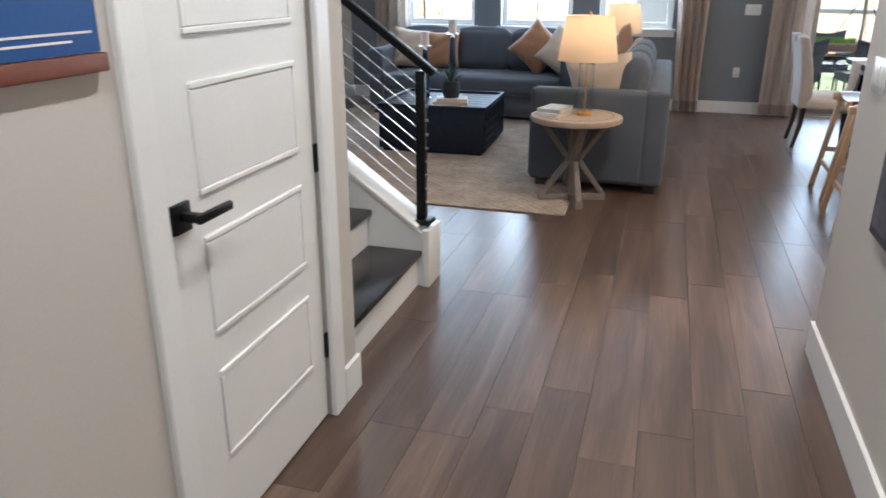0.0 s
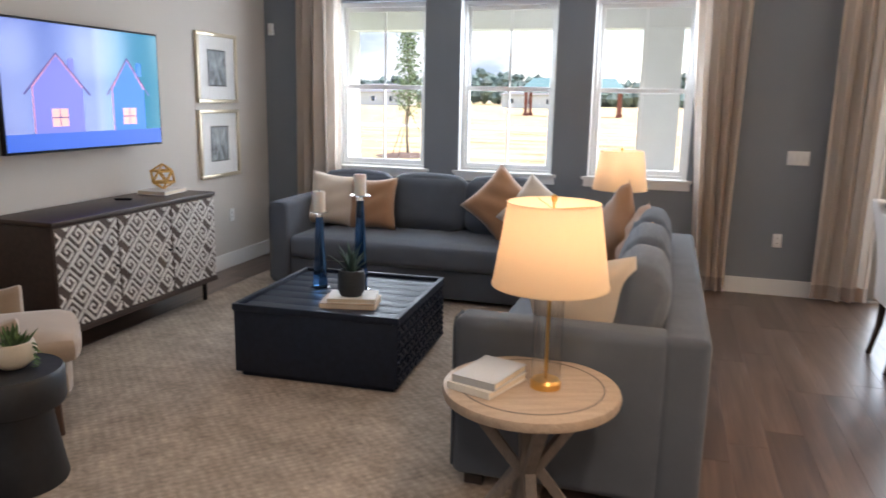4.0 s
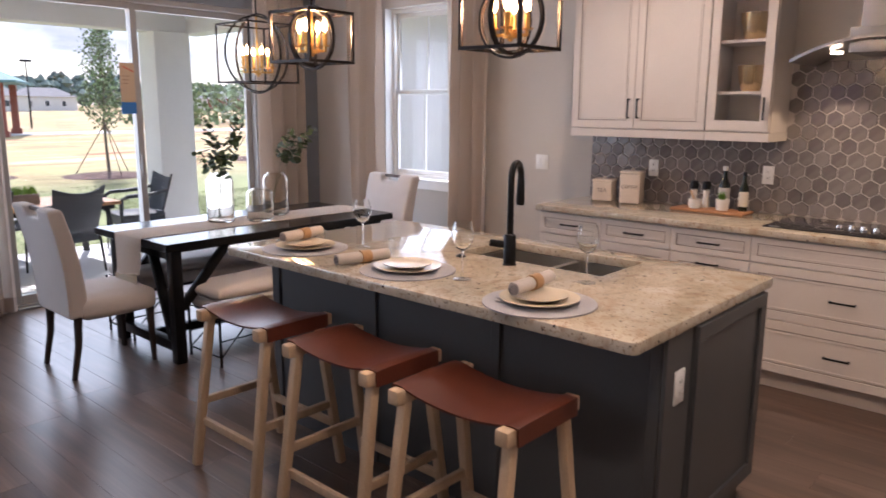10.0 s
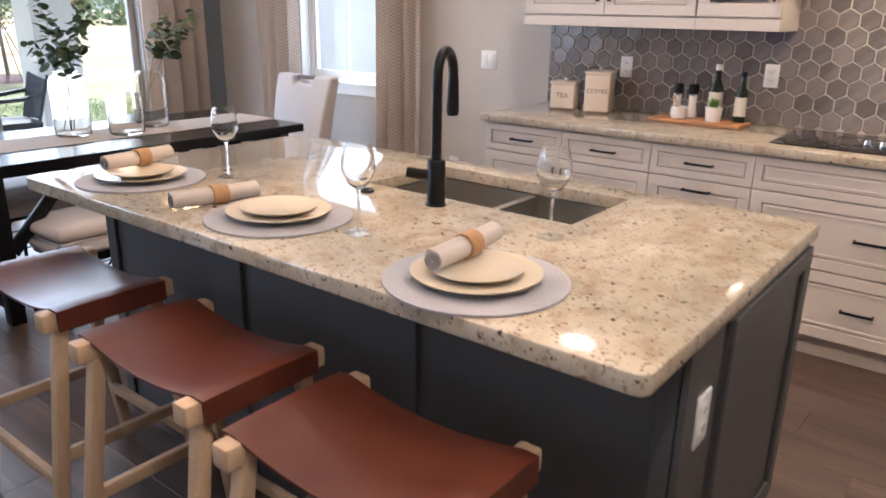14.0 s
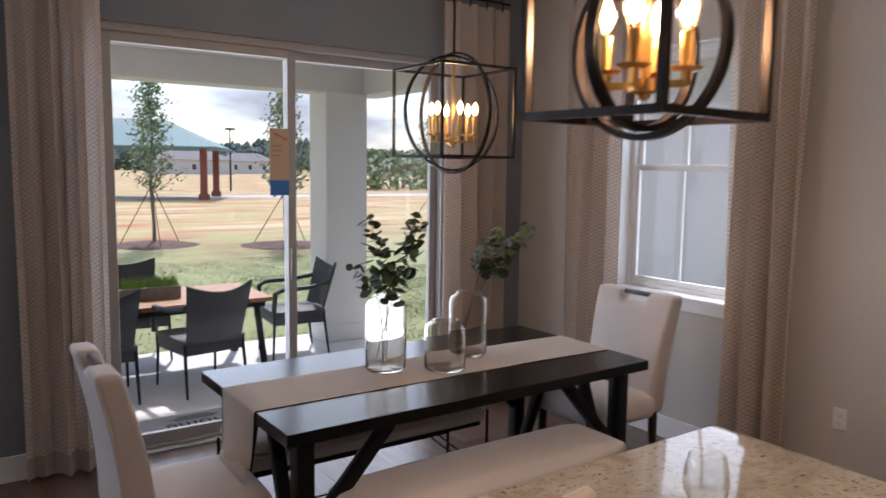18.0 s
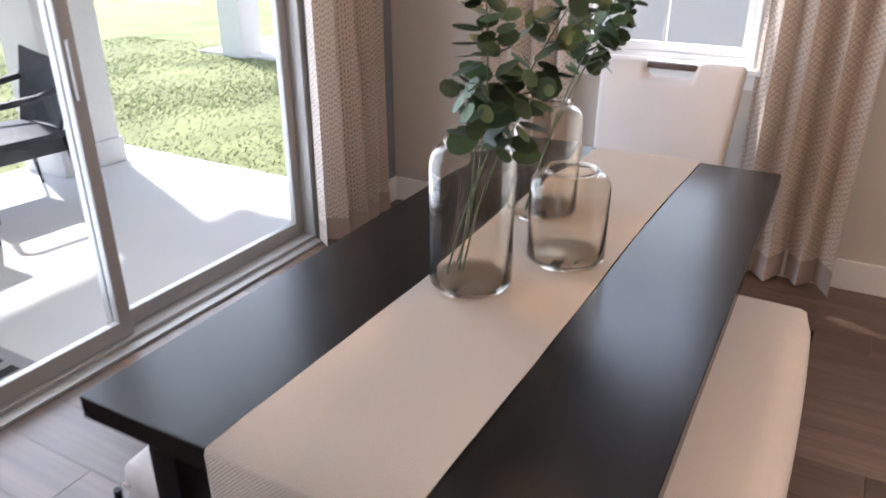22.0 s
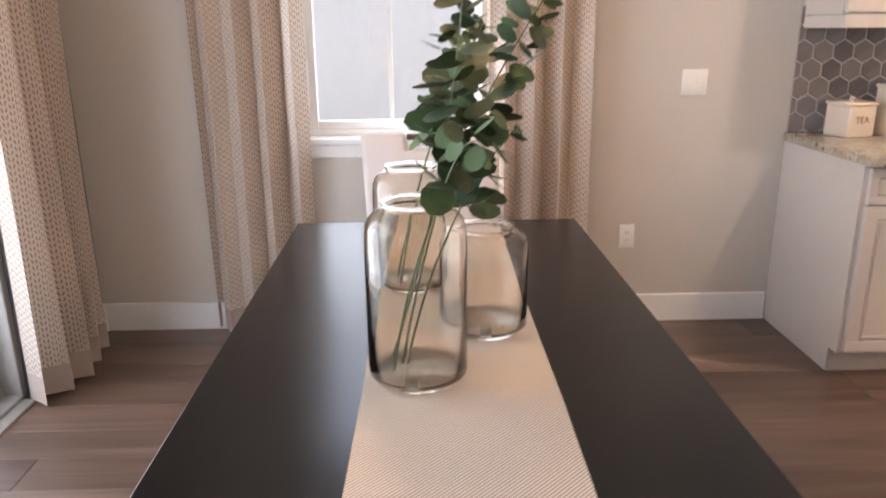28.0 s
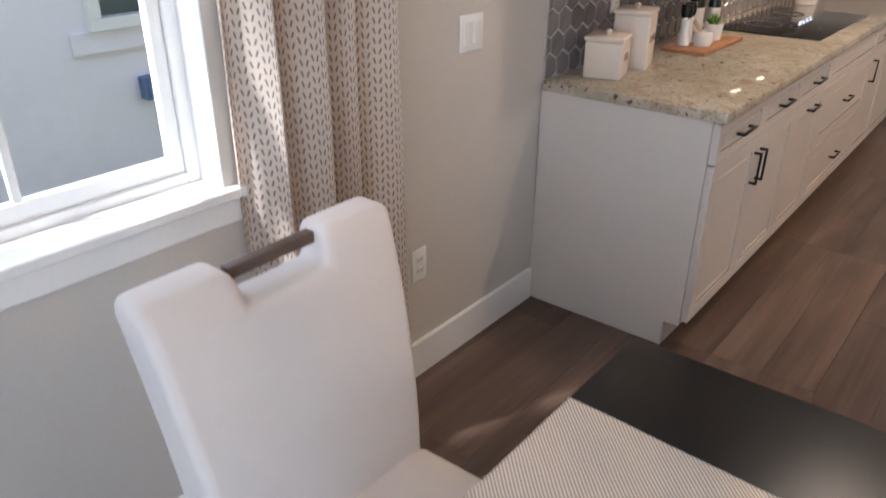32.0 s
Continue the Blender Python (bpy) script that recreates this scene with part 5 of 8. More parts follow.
part("bowl", lathe([(0, 0), (0.045, 0.0), (0.082, 0.03), (0.09, 0.07), (0.080, 0.105), (0.072, 0.108), (0.070, 0.09), (0, 0.085)]), mat("cream_glazed_bowl", (0.66, 0.57, 0.44), 0.4, var=0.05), sp)
lv = bmesh.new()
rnd = random.Random(7)
for k in range(60):
    a, rr = rnd.uniform(0, 6.28), rnd.uniform(0.0, 0.07)
    bx_, by_ = rr * math.cos(a), rr * math.sin(a)
    ln = rnd.uniform(0.03, 0.075)
    t_ = rnd.uniform(0.1, 0.9)
    leaf(lv, (bx_, by_, 0.088), (bx_ + ln * math.cos(a) * math.sin(t_), by_ + ln * math.sin(a) * math.sin(t_), 0.09 + ln * math.cos(t_)), 0.008, 0.6, 4)
for k in range(8):
    z_ = 0.09 - 0.014 * k
    leaf(lv, (0.075, 0.02, z_ + 0.01), (0.10 + 0.01 * (k % 3), 0.03 - 0.01 * (k % 2), z_), 0.010, 0.5, 3)
part("foliage", lv, mat("succulent_green", (0.09, 0.16, 0.05), 0.5, var=0.4, island=0.7), sp)

# round end table with lamp and books
rt_ = thing("round_end_table", "round washed-oak end table on a grey crossed wooden base", "table", -0.381, 5.86, 0.0, 20)
part("top", lathe([(0, 0.555), (0.285, 0.555), (0.305, 0.562), (0.31, 0.58), (0.305, 0.595), (0.29, 0.60), (0, 0.60)], seg=56), TOPWOOD, rt_)
part("inlay_line", ring((0, 0, 0.6005), 0.25, 0.006, "z", 56, 0.002), GREYWOOD, rt_)
part("post", bx(-0.03, 0.03, -0.03, 0.03, 0.05, 0.555, 0.003), GREYWOOD, rt_)
for k in range(4):
    a = k * math.pi / 2
    c, s = math.cos(a), math.sin(a)
    part("foot", br((0.02 * c, 0.02 * s, 0.025), (0.235 * c, 0.235 * s, 0.025), 0.05, 0.05, bev=0.003), GREYWOOD, rt_)
    part("lower_brace", br((0.215 * c, 0.215 * s, 0.045), (0.025 * c, 0.025 * s, 0.30), 0.04, 0.035, bev=0.003), GREYWOOD, rt_)
    part("upper_brace", br((0.025 * c, 0.025 * s, 0.28), (0.225 * c, 0.225 * s, 0.55), 0.04, 0.035, bev=0.003), GREYWOOD, rt_)
book(-0.526, 5.82, 0.601, 0.24, 0.17, 0.024, 70, BOOKW, "grey-white book on the end table")
book(-0.521, 5.83, 0.625, 0.23, 0.165, 0.026, 74, PAPER, "grey book on top of the stack")

shade_t = LAMPSHADE.node_tree
sh_out = [n for n in shade_t.nodes if n.type == "OUTPUT_MATERIAL"][0]
sh_tr, sh_mx = shade_t.nodes.new("ShaderNodeBsdfTranslucent"), shade_t.nodes.new("ShaderNodeMixShader")
sh_tr.inputs[0].default_value, sh_mx.inputs[0].default_value = (0.92, 0.80, 0.66, 1), 0.55
shade_t.links.new(bsdf(LAMPSHADE).outputs[0], sh_mx.inputs[1])
shade_t.links.new(sh_tr.outputs[0], sh_mx.inputs[2])
shade_t.links.new(sh_mx.outputs[0], sh_out.inputs[0])


def table_lamp(x, y, z, k, power, label):
    """A glass-column lamp with a tapered linen shade, about 0.64 k high."""
    o = thing("table_lamp", label, "lamp", x, y, z, group="glass table lamps")
    part("base", lathe([(0, 0), (0.052 * k, 0), (0.052 * k, 0.02 * k), (0.045 * k, 0.028 * k), (0, 0.028 * k)]), BRASS, o)
    part("glass_column", lathe([(0.048 * k, 0.03 * k), (0.05 * k, 0.03 * k), (0.05 * k, 0.33 * k), (0.048 * k, 0.33 * k)], closed=True), THINGLASS, o)
    part("stem", cy(0, 0, 0.028 * k, 0.42 * k, 0.006 * k, seg=10), BRASS, o)
    part("column_cap", lathe([(0, 0.33 * k), (0.052 * k, 0.33 * k), (0.052 * k, 0.338 * k), (0, 0.338 * k)]), CHROME, o)
    r0, r1, za, zb = 0.192 * k, 0.150 * k, 0.355 * k, 0.625 * k
    part("shade", lathe([(r0, za), (r1, zb), (r1 - 0.002, zb), (r0 - 0.002, za)], seg=56, closed=True), LAMPSHADE, o, "glowing tapered linen shade")
    for zz, rr in ((za, r0), (zb, r1)):
        part("shade_rim", ring((0, 0, zz), rr, 0.004, "z", 56, 0.005), LAMPSHADE, o)
    for a in range(3):
        part("spider_arm", tube([(0, 0, zb - 0.02 * k), (r1 * math.cos(a * 2.09), r1 * math.sin(a * 2.09), zb - 0.004)], 0.0018, 6), BRASS, o)
    part("bulb", lathe([(0, 0.42 * k), (0.014 * k, 0.43 * k), (0.03 * k, 0.48 * k), (0.022 * k, 0.515 * k), (0, 0.525 * k)]), LAMPBULB, o)
    part("finial", lathe([(0, zb - 0.022 * k), (0.005, zb - 0.02 * k), (0.004, zb), (0.011 * k, zb + 0.012 * k), (0.009 * k, zb + 0.024 * k), (0, zb + 0.03 * k)], seg=14), BRASS, o)
    lamp = new("lamp_light", bpy.data.lights.new("lamp_light", "POINT"))
    lamp.data.energy, lamp.data.color, lamp.data.shadow_soft_size = power, (1.0, 0.72, 0.46), 0.035
    lamp.location = (x, y, z + 0.54 * k)
    return o


LAMPBULB = glow("frosted_lamp_bulb", (1.0, 0.76, 0.5), 5)
table_lamp(-0.332, 5.86, 0.601, 1.02, 0.9, "lit glass table lamp with a linen shade on the end table")
corner = thing("corner_table", "small dark end table between the two sofas", "table", -0.36, 8.93, 0)
part("top", bx(-0.26, 0.26, -0.26, 0.26, 0.555, 0.585, 0.004), WALNUT, corner)
for lx in (-0.22, 0.22):
    for ly in (-0.22, 0.22):
        part("leg", bx(lx - 0.02, lx + 0.02, ly - 0.02, ly + 0.02, 0, 0.555, 0.002), WALNUT, corner)
part("shelf", bx(-0.24, 0.24, -0.24, 0.24, 0.15, 0.17, 0.003), WALNUT, corner)
table_lamp(-0.30, 8.93, 0.586, 1.02, 0.75, "lit glass table lamp with a linen shade between the sofas")
ph = thing("photo_frame", "small black standing photo frame between the sofas", "picture frame", -0.52, 8.80, 0.586, 25)
part("frame", bx(-0.075, 0.075, -0.008, 0.008, 0.0, 0.19, 0.003), BLACK, ph)
part("photo", bx(-0.058, 0.058, -0.0095, -0.007, 0.018, 0.172), PRINT, ph)

# ---- kitchen ----
FX = 3.945


def front(parent, name, y0, y1, z0, z1, x, pull=None, material=None, raised=True, facing=-1):
    """A cabinet front with frame, sunk panel, bead and glaze line; it looks to -x at plane x."""
    m = material or CABINET
    g = 0.0018
    y0, y1, z0, z1 = y0 + g, y1 - g, z0 + g, z1 - g
    o = part(name, bx(x, x + 0.019, y0, y1, z0, z1, 0.0015, 1), m, parent, smooth=0)
    r = 0.05 if z1 - z0 > 0.2 else 0.034
    for a, b, c, d in ((y0, y1, z1 - r, z1), (y0, y1, z0, z0 + r), (y0, y0 + r, z0 + r, z1 - r), (y1 - r, y1, z0 + r, z1 - r)):
        part("rail", bx(x - 0.006, x, a, b, c, d, 0.0015, 1), m, o, smooth=0)
    bm = bmesh.new()
    a0, b0, c0, d0 = y0 + r, y1 - r, z0 + r, z1 - r
    for a, b, c, d in ((a0, b0, d0 - 0.004, d0), (a0, b0, c0, c0 + 0.004), (a0, a0 + 0.004, c0 + 0.004, d0 - 0.004), (b0 - 0.004, b0, c0 + 0.004, d0 - 0.004)):
        box(bm, x - 0.0012, x, a, b, c, d)
    part("glaze_line", bm, GLAZE, o, smooth=0)
    bm = bmesh.new()
    q = 0.012
    for a, b, c, d in ((a0 + q, b0 - q, d0 - q - 0.007, d0 - q), (a0 + q, b0 - q, c0 + q, c0 + q + 0.007), (a0 + q, a0 + q + 0.007, c0 + q + 0.007, d0 - q - 0.007), (b0 - q - 0.007, b0 - q, c0 + q + 0.007, d0 - q - 0.007)):
        box(bm, x - 0.004, x, a, b, c, d, 0.001, 1)
    part("bead", bm, m, o, smooth=0)
    if pull:
        kind, py, pz = pull
        h = 0.064
        ends = ((py - h, pz), (py + h, pz)) if kind == "h" else ((py, pz - h), (py, pz + h))
        hd = part("handle", br((x - 0.032, *ends[0]), (x - 0.032, *ends[1]), 0.011, 0.008, up=(1, 0, 0), bev=0.002), BLACK, o, "black bar handle")
        for ey, ez in ends:
            k = 0.93
            part("standoff", br((x - 0.006, py + (ey - py) * k, pz + (ez - pz) * k), (x - 0.032, py + (ey - py) * k, pz + (ez - pz) * k), 0.009), BLACK, hd)
    return o


def base_unit(y0, y1, label):
    o = thing("base_cabinet", label, "cabinet", 0, 0, 0, group="base cabinets")
    part("body", bx(FX + 0.019, EAST - 0.003, y0 + 0.001, y1 - 0.001, 0.105, 0.875), CABINET, o, smooth=0)
    part("toe_kick", bx(FX + 0.075, EAST - 0.003, y0 + 0.001, y1 - 0.001, 0.0, 0.105), CABINET, o, smooth=0)
    return o


u = base_unit(5.842, 6.79, "pale taupe base cabinet with two drawers over two doors")
part("end_panel", box(bx(FX + 0.017, EAST - 0.003, 6.791, 6.803, 0.105, 0.875), FX + 0.075, EAST - 0.003, 6.791, 6.803, 0.0, 0.105), CABINET, u, "plain white end panel", smooth=0)
front(u, "drawer", 6.316, 6.786, 0.725, 0.868, FX, ("h", 6.55, 0.797))
front(u, "drawer", 5.842, 6.316, 0.725, 0.868, FX, ("h", 6.08, 0.797))
front(u, "door", 6.316, 6.786, 0.115, 0.722, FX, ("v", 6.35, 0.60))
front(u, "door", 5.842, 6.316, 0.115, 0.722, FX, ("v", 6.285, 0.60))
u = base_unit(5.368, 5.842, "pale taupe base cabinet with a drawer over a pull-out")
front(u, "drawer", 5.368, 5.842, 0.725, 0.868, FX, ("h", 5.605, 0.797))
front(u, "pull_out", 5.368, 5.842, 0.115, 0.722, FX, ("h", 5.605, 0.675))
u = base_unit(4.385, 5.368, "pale taupe drawer cabinet under the cooktop")
front(u, "false_front", 4.385, 5.368, 0.725, 0.868, FX)
front(u, "drawer", 4.385, 5.368, 0.418, 0.722, FX, ("h", 4.876, 0.572))
front(u, "drawer", 4.385, 5.368, 0.115, 0.415, FX, ("h", 4.876, 0.265))
u = base_unit(3.90, 4.385, "pale taupe base cabinet with one door beside the cooktop")
front(u, "drawer", 3.90, 4.385, 0.725, 0.868, FX, ("h", 4.14, 0.797))
front(u, "door", 3.90, 4.385, 0.115, 0.722, FX, ("v", 4.345, 0.62))
u = base_unit(3.30, 3.90, "pale taupe base cabinet at the end of the run")
front(u, "drawer", 3.30, 3.90, 0.725, 0.868, FX, ("h", 3.60, 0.797))
front(u, "door", 3.30, 3.90, 0.115, 0.722, FX, ("v", 3.35, 0.62))

solo("kitchen_countertop", bx(3.915, EAST - 0.012, 3.29, 6.815, 0.8765, 0.915, 0.006, 2), GRANITE, "speckled beige granite countertop on the base cabinets", "countertop")

# upper cabinets
UX = 4.28


def upper_unit(y0, y1, label):
    o = thing("upper_cabinet", label, "cabinet", 0, 0, 0, group="upper cabinets")
    return o


u = upper_unit(5.825, 6.785, "pale taupe upper cabinet with two doors")
part("body", bx(UX + 0.019, EAST - 0.003, 5.826, 6.785, 1.425, 2.48), CABINET, u, smooth=0)
front(u, "door", 6.306, 6.781, 1.43, 2.475, UX, ("v", 6.341, 1.56))
front(u, "door", 5.828, 6.306, 1.43, 2.475, UX, ("v", 6.275, 1.56))
part("light_rail", bx(UX - 0.004, EAST - 0.003, 5.826, 6.785, 1.372, 1.424, 0.002, 1), CABINET, u, smooth=0)
part("crown", bx(UX - 0.03, EAST - 0.003, 5.826, 6.815, 2.482, 2.56, 0.012, 2), CABINET, u, smooth=0)
u = upper_unit(5.44, 5.825, "pale taupe upper cabinet with a glass door and bowls inside")
bm = bmesh.new()
for a, b, c, d, e, f in ((UX + 0.019, EAST - 0.003, 5.441, 5.457, 1.425, 2.48), (UX + 0.019, EAST - 0.003, 5.808, 5.824, 1.425, 2.48), (UX + 0.019, EAST - 0.003, 5.457, 5.808, 1.425, 1.443), (UX + 0.019, EAST - 0.003, 5.457, 5.808, 2.462, 2.48), (EAST - 0.012, EAST - 0.003, 5.457, 5.808, 1.443, 2.462)):
    box(bm, a, b, c, d, e, f)
part("body", bm, CABINET, u, smooth=0)
for sz in (1.648, 1.948, 2.22):
    part("shelf", bx(UX + 0.03, EAST - 0.013, 5.458, 5.807, sz, sz + 0.018), CABINET, u, smooth=0)
gd = bmesh.new()
for a, b, c, d in ((5.445, 5.821, 2.41, 2.473), (5.445, 5.821, 1.432, 1.495), (5.445, 5.500, 1.495, 2.41), (5.766, 5.821, 1.495, 2.41)):
    box(gd, UX - 0.006, UX + 0.018, a, b, c, d, 0.002, 1)
gd = part("glass_door", gd, CABINET, u, smooth=0)
gp = part("pane", bx(UX + 0.004, UX + 0.007, 5.500, 5.766, 1.495, 2.41), GLASS, gd, smooth=0)
gp.visible_shadow = False
hd = part("handle", br((UX - 0.032, 5.472, 1.50), (UX - 0.032, 5.472, 1.63), 0.011, 0.008, up=(1, 0, 0)), BLACK, gd)
part("light_rail", bx(UX - 0.004, EAST - 0.003, 5.438, 5.825, 1.372, 1.424, 0.002, 1), CABINET, u, smooth=0)
part("crown", bx(UX - 0.03, EAST - 0.003, 5.418, 5.825, 2.482, 2.56, 0.012, 2), CABINET, u, smooth=0)


def bowl(x, y, z, r, h, material, label):
    o = thing("bowl", label, "bowl", x, y, z, group="bowls in the glass cabinet")
    part("bowl_body", lathe([(0, 0), (r * 0.60, 0), (r * 0.68, h * 0.06), (r * 0.90, h * 0.45), (r, h * 0.97), (r * 1.01, h), (r - 0.004, h), (r * 0.86, h * 0.46), (r * 0.6, 0.012), (0, 0.010)]), material, o)
    return o


MERC = mat("pale_gold_bowl_glaze", (0.62, 0.46, 0.26), 0.22, metal=0.9, var=0.1)
bowl(4.44, 5.625, 1.6665, 0.082, 0.155, MERC, "pale gold bowl on the cabinet shelf")
bowl(4.44, 5.625, 1.9665, 0.085, 0.16, MERC, "wide pale gold bowl on the upper shelf")
bowl(4.44, 5.62, 2.2385, 0.09, 0.09, PORCELAIN, "white bowl on the top shelf")

# hood
hd_ = thing("range_hood", "stainless steel chimney hood with a curved canopy", "range hood", EAST - 0.012, 4.876, 0)
rows = []
for k in range(17):
    v = -1 + 2 * k / 16
    z = 1.945 - 0.115 * v * v
    rows.append([(-0.50 + 0.03 * v * v, v * 0.44, z), (-0.50 + 0.03 * v * v, v * 0.44, z - 0.018), (0.0, v * 0.44, z - 0.018), (0.0, v * 0.44, z)])
canopy = loft(rows, closed_u=True)
canopy.faces.new([v for v in canopy.verts][:4])
canopy.faces.new([v for v in canopy.verts][-4:])
bmesh.ops.recalc_face_normals(canopy, faces=canopy.faces[:])
HOODSTEEL = mat("dark_brushed_steel", (0.30, 0.295, 0.30), 0.36, metal=1.0, var=0.08, fine=200, bump=0.03)
part("canopy", canopy, HOODSTEEL, hd_, smooth=30)
part("motor_box", bx(-0.40, 0.0, -0.17, 0.17, 1.86, 1.99, 0.004), HOODSTEEL, hd_)
part("chimney", bx(-0.28, 0.0, -0.15, 0.15, 1.99, CEIL_Z - 0.002, 0.002), HOODSTEEL, hd_)
for k in range(5):
    part("button", tube([(-0.402, -0.05 + 0.025 * k, 1.925), (-0.408, -0.05 + 0.025 * k, 1.925)], 0.006, 8), BLACK, hd_)
HOODL = glow("hood_lamp_lens", (1.0, 0.75, 0.48), 8)
for sy in (-0.25, 0.25):
    part("hood_lamp", cy(-0.30, sy, 1.862, 1.874, 0.03, seg=16), HOODL, hd_)
    lp = new("hood_light", bpy.data.lights.new("hood_light", "SPOT"))
    lp.data.energy, lp.data.color, lp.data.spot_size, lp.data.shadow_soft_size = 6, (1, 0.72, 0.42), radians(95), 0.03
    lp.matrix_world = look((EAST - 0.312, 4.876 + sy, 1.855), (EAST - 0.25, 4.876 + sy, 0.9))

# cooktop
ckt = thing("cooktop", "black glass cooktop with four steel knobs", "cooktop", 4.27, 4.876, 0.9155)
part("glass_top", bx(-0.25, 0.25, -0.50, 0.47, 0.0, 0.006, 0.002), mat("black_ceramic_glass", (0.01, 0.01, 0.012), 0.06, var=0.1, bump=0), ckt)
for k in range(4):
    part("knob", lathe([(0, 0.006), (0.017, 0.006), (0.018, 0.012), (0.014, 0.024), (0.0135, 0.03), (0, 0.031)], -0.06, 0.12 - 0.06 * k, 20), CHROME, ckt)
for bx_, by_, rr in ((0.1, 0.18, 0.09), (0.1, -0.26, 0.08), (-0.1, 0.16, 0.07)):
    part("burner_ring", ring((bx_, by_, 0.0063), rr, 0.003, "z", 40, 0.0008), GREYWOOD, ckt)

# things on the counter
CANI = mat("cream_stoneware", (0.70, 0.60, 0.50), 0.35, var=0.05, fine=60, bump=0.1)


def stamp(text, size, parent, m, material):
    """Raised letters from the built-in font as a mesh part."""
    cu = bpy.data.curves.new("letters", "FONT")
    cu.body, cu.size, cu.extrude, cu.align_x, cu.align_y = text, size, 0.0006, "CENTER", "CENTER"
    tmp = bpy.data.objects.new("letters", cu)
    me = bpy.data.meshes.new_from_object(tmp)
    bpy.data.objects.remove(tmp)
    me.materials.append(material)
    o = new("lettering", me)
    o.parent = parent
    o.matrix_basis = m
    return o


INK = mat("brown_ink", (0.16, 0.09, 0.06), 0.6)


def canister(x, y, w, h, text):
    o = thing("canister", "cream stoneware canister lettered " + text, "canister", x, y, 0.9155, 14, group="stoneware canisters")
    part("jar", bx(-w / 2, w / 2, -w / 2, w / 2, 0.0, h, 0.008, 3), CANI, o)
    part("lid", bx(-w / 2 - 0.004, w / 2 + 0.004, -w / 2 - 0.004, w / 2 + 0.004, h, h + 0.016, 0.005, 2), CANI, o)
    part("lid_knob", lathe([(0, h + 0.016), (0.010, h + 0.016), (0.009, h + 0.02), (0.014, h + 0.028), (0.010, h + 0.035), (0, h + 0.036)], seg=16), CANI, o)
    stamp(text, 0.040 if len(text) < 4 else 0.034, o, Matrix.Translation((-w / 2 - 0.0005, 0, h * 0.55)) @ pose(0, 0, 0, 90, 0, -90), INK)
    return o


canister(4.46, 6.60, 0.140, 0.135, "TEA")
canister(4.46, 6.385, 0.140, 0.205, "COFFEE")
board = solo("cutting_board", bx(4.30, 4.50, 5.56, 6.03, 0.9155, 0.934, 0.008, 2), mat("acacia_board", (0.42, 0.20, 0.09), 0.45, var=0.3, scale=5, fine=40, stretch=(8, 1, 8)), "orange-brown wooden cutting board on the counter", "cutting board")


def mill(x, y, body, label):
    o = thing("pepper_mill", label, "mill", x, y, 0.9345, group="salt and pepper mills")
    part("body", lathe([(0, 0), (0.027, 0), (0.028, 0.01), (0.019, 0.07), (0.021, 0.11), (0, 0.11)], seg=20), body, o)
    part("collar", lathe([(0, 0.11), (0.022, 0.11), (0.022, 0.118), (0, 0.118)], seg=20), CHROME, o)
    part("cap", lathe([(0, 0.118), (0.024, 0.118), (0.027, 0.150), (0.022, 0.168), (0, 0.17)], seg=20), BLACK, o)


mill(4.44, 5.93, PORCELAIN, "white mill with a black cap")
mill(4.455, 5.855, PORCELAIN, "white mill with a tall black cap")
pot_ = thing("mortar", "small white mortar with a wooden pestle", "mortar", 4.37, 5.89, 0.9345)
part("cup", lathe([(0, 0), (0.035, 0), (0.044, 0.02), (0.040, 0.058), (0.034, 0.06), (0.032, 0.02), (0, 0.016)]), PORCELAIN, pot_)
part("pestle", tube([(0.0, 0.0, 0.03), (0.02, 0.03, 0.085), (0.03, 0.045, 0.105)], 0.009, 10), PALEWOOD, pot_)
hb = thing("potted_herb", "small green plant in a white pot on the board", "plant", 4.39, 5.72, 0.9345)
part("pot", lathe([(0, 0), (0.036, 0), (0.043, 0.07), (0.038, 0.07), (0.035, 0.055), (0, 0.055)]), PORCELAIN, hb)
lv = bmesh.new()
rnd = random.Random(11)
for k in range(46):
    a, t_ = rnd.uniform(0, 6.28), rnd.uniform(0.1, 0.95)
    ln = rnd.uniform(0.03, 0.065)
    leaf(lv, (0.01 * math.cos(a), 0.01 * math.sin(a), 0.055), (ln * math.cos(a) * math.sin(t_), ln * math.sin(a) * math.sin(t_), 0.06 + ln * math.cos(t_)), 0.006, 0.4, 3)
part("foliage", lv, GRASSY, hb)
DARKGL = mat("dark_bottle_glass", (0.012, 0.016, 0.010), 0.08, var=0.1, bump=0)
LABEL = mat("pale_bottle_label", (0.66, 0.62, 0.54), 0.6, var=0.05)


def bottle(x, y, h, r, cap, label):
    o = thing("bottle", label, "bottle", x, y, 0.9345, group="bottles on the board")
    part("glass_body", lathe([(0, 0), (r, 0), (r, h * 0.58), (r * 0.45, h * 0.74), (r * 0.38, h * 0.94), (0, h * 0.94)], seg=24), DARKGL, o)
    part("cap", lathe([(0, h * 0.9), (r * 0.48, h * 0.9), (r * 0.48, h), (0, h)], seg=16), cap, o)
    part("label", lathe([(r + 0.0006, h * 0.12), (r + 0.0006, h * 0.50)], seg=24), LABEL, o)


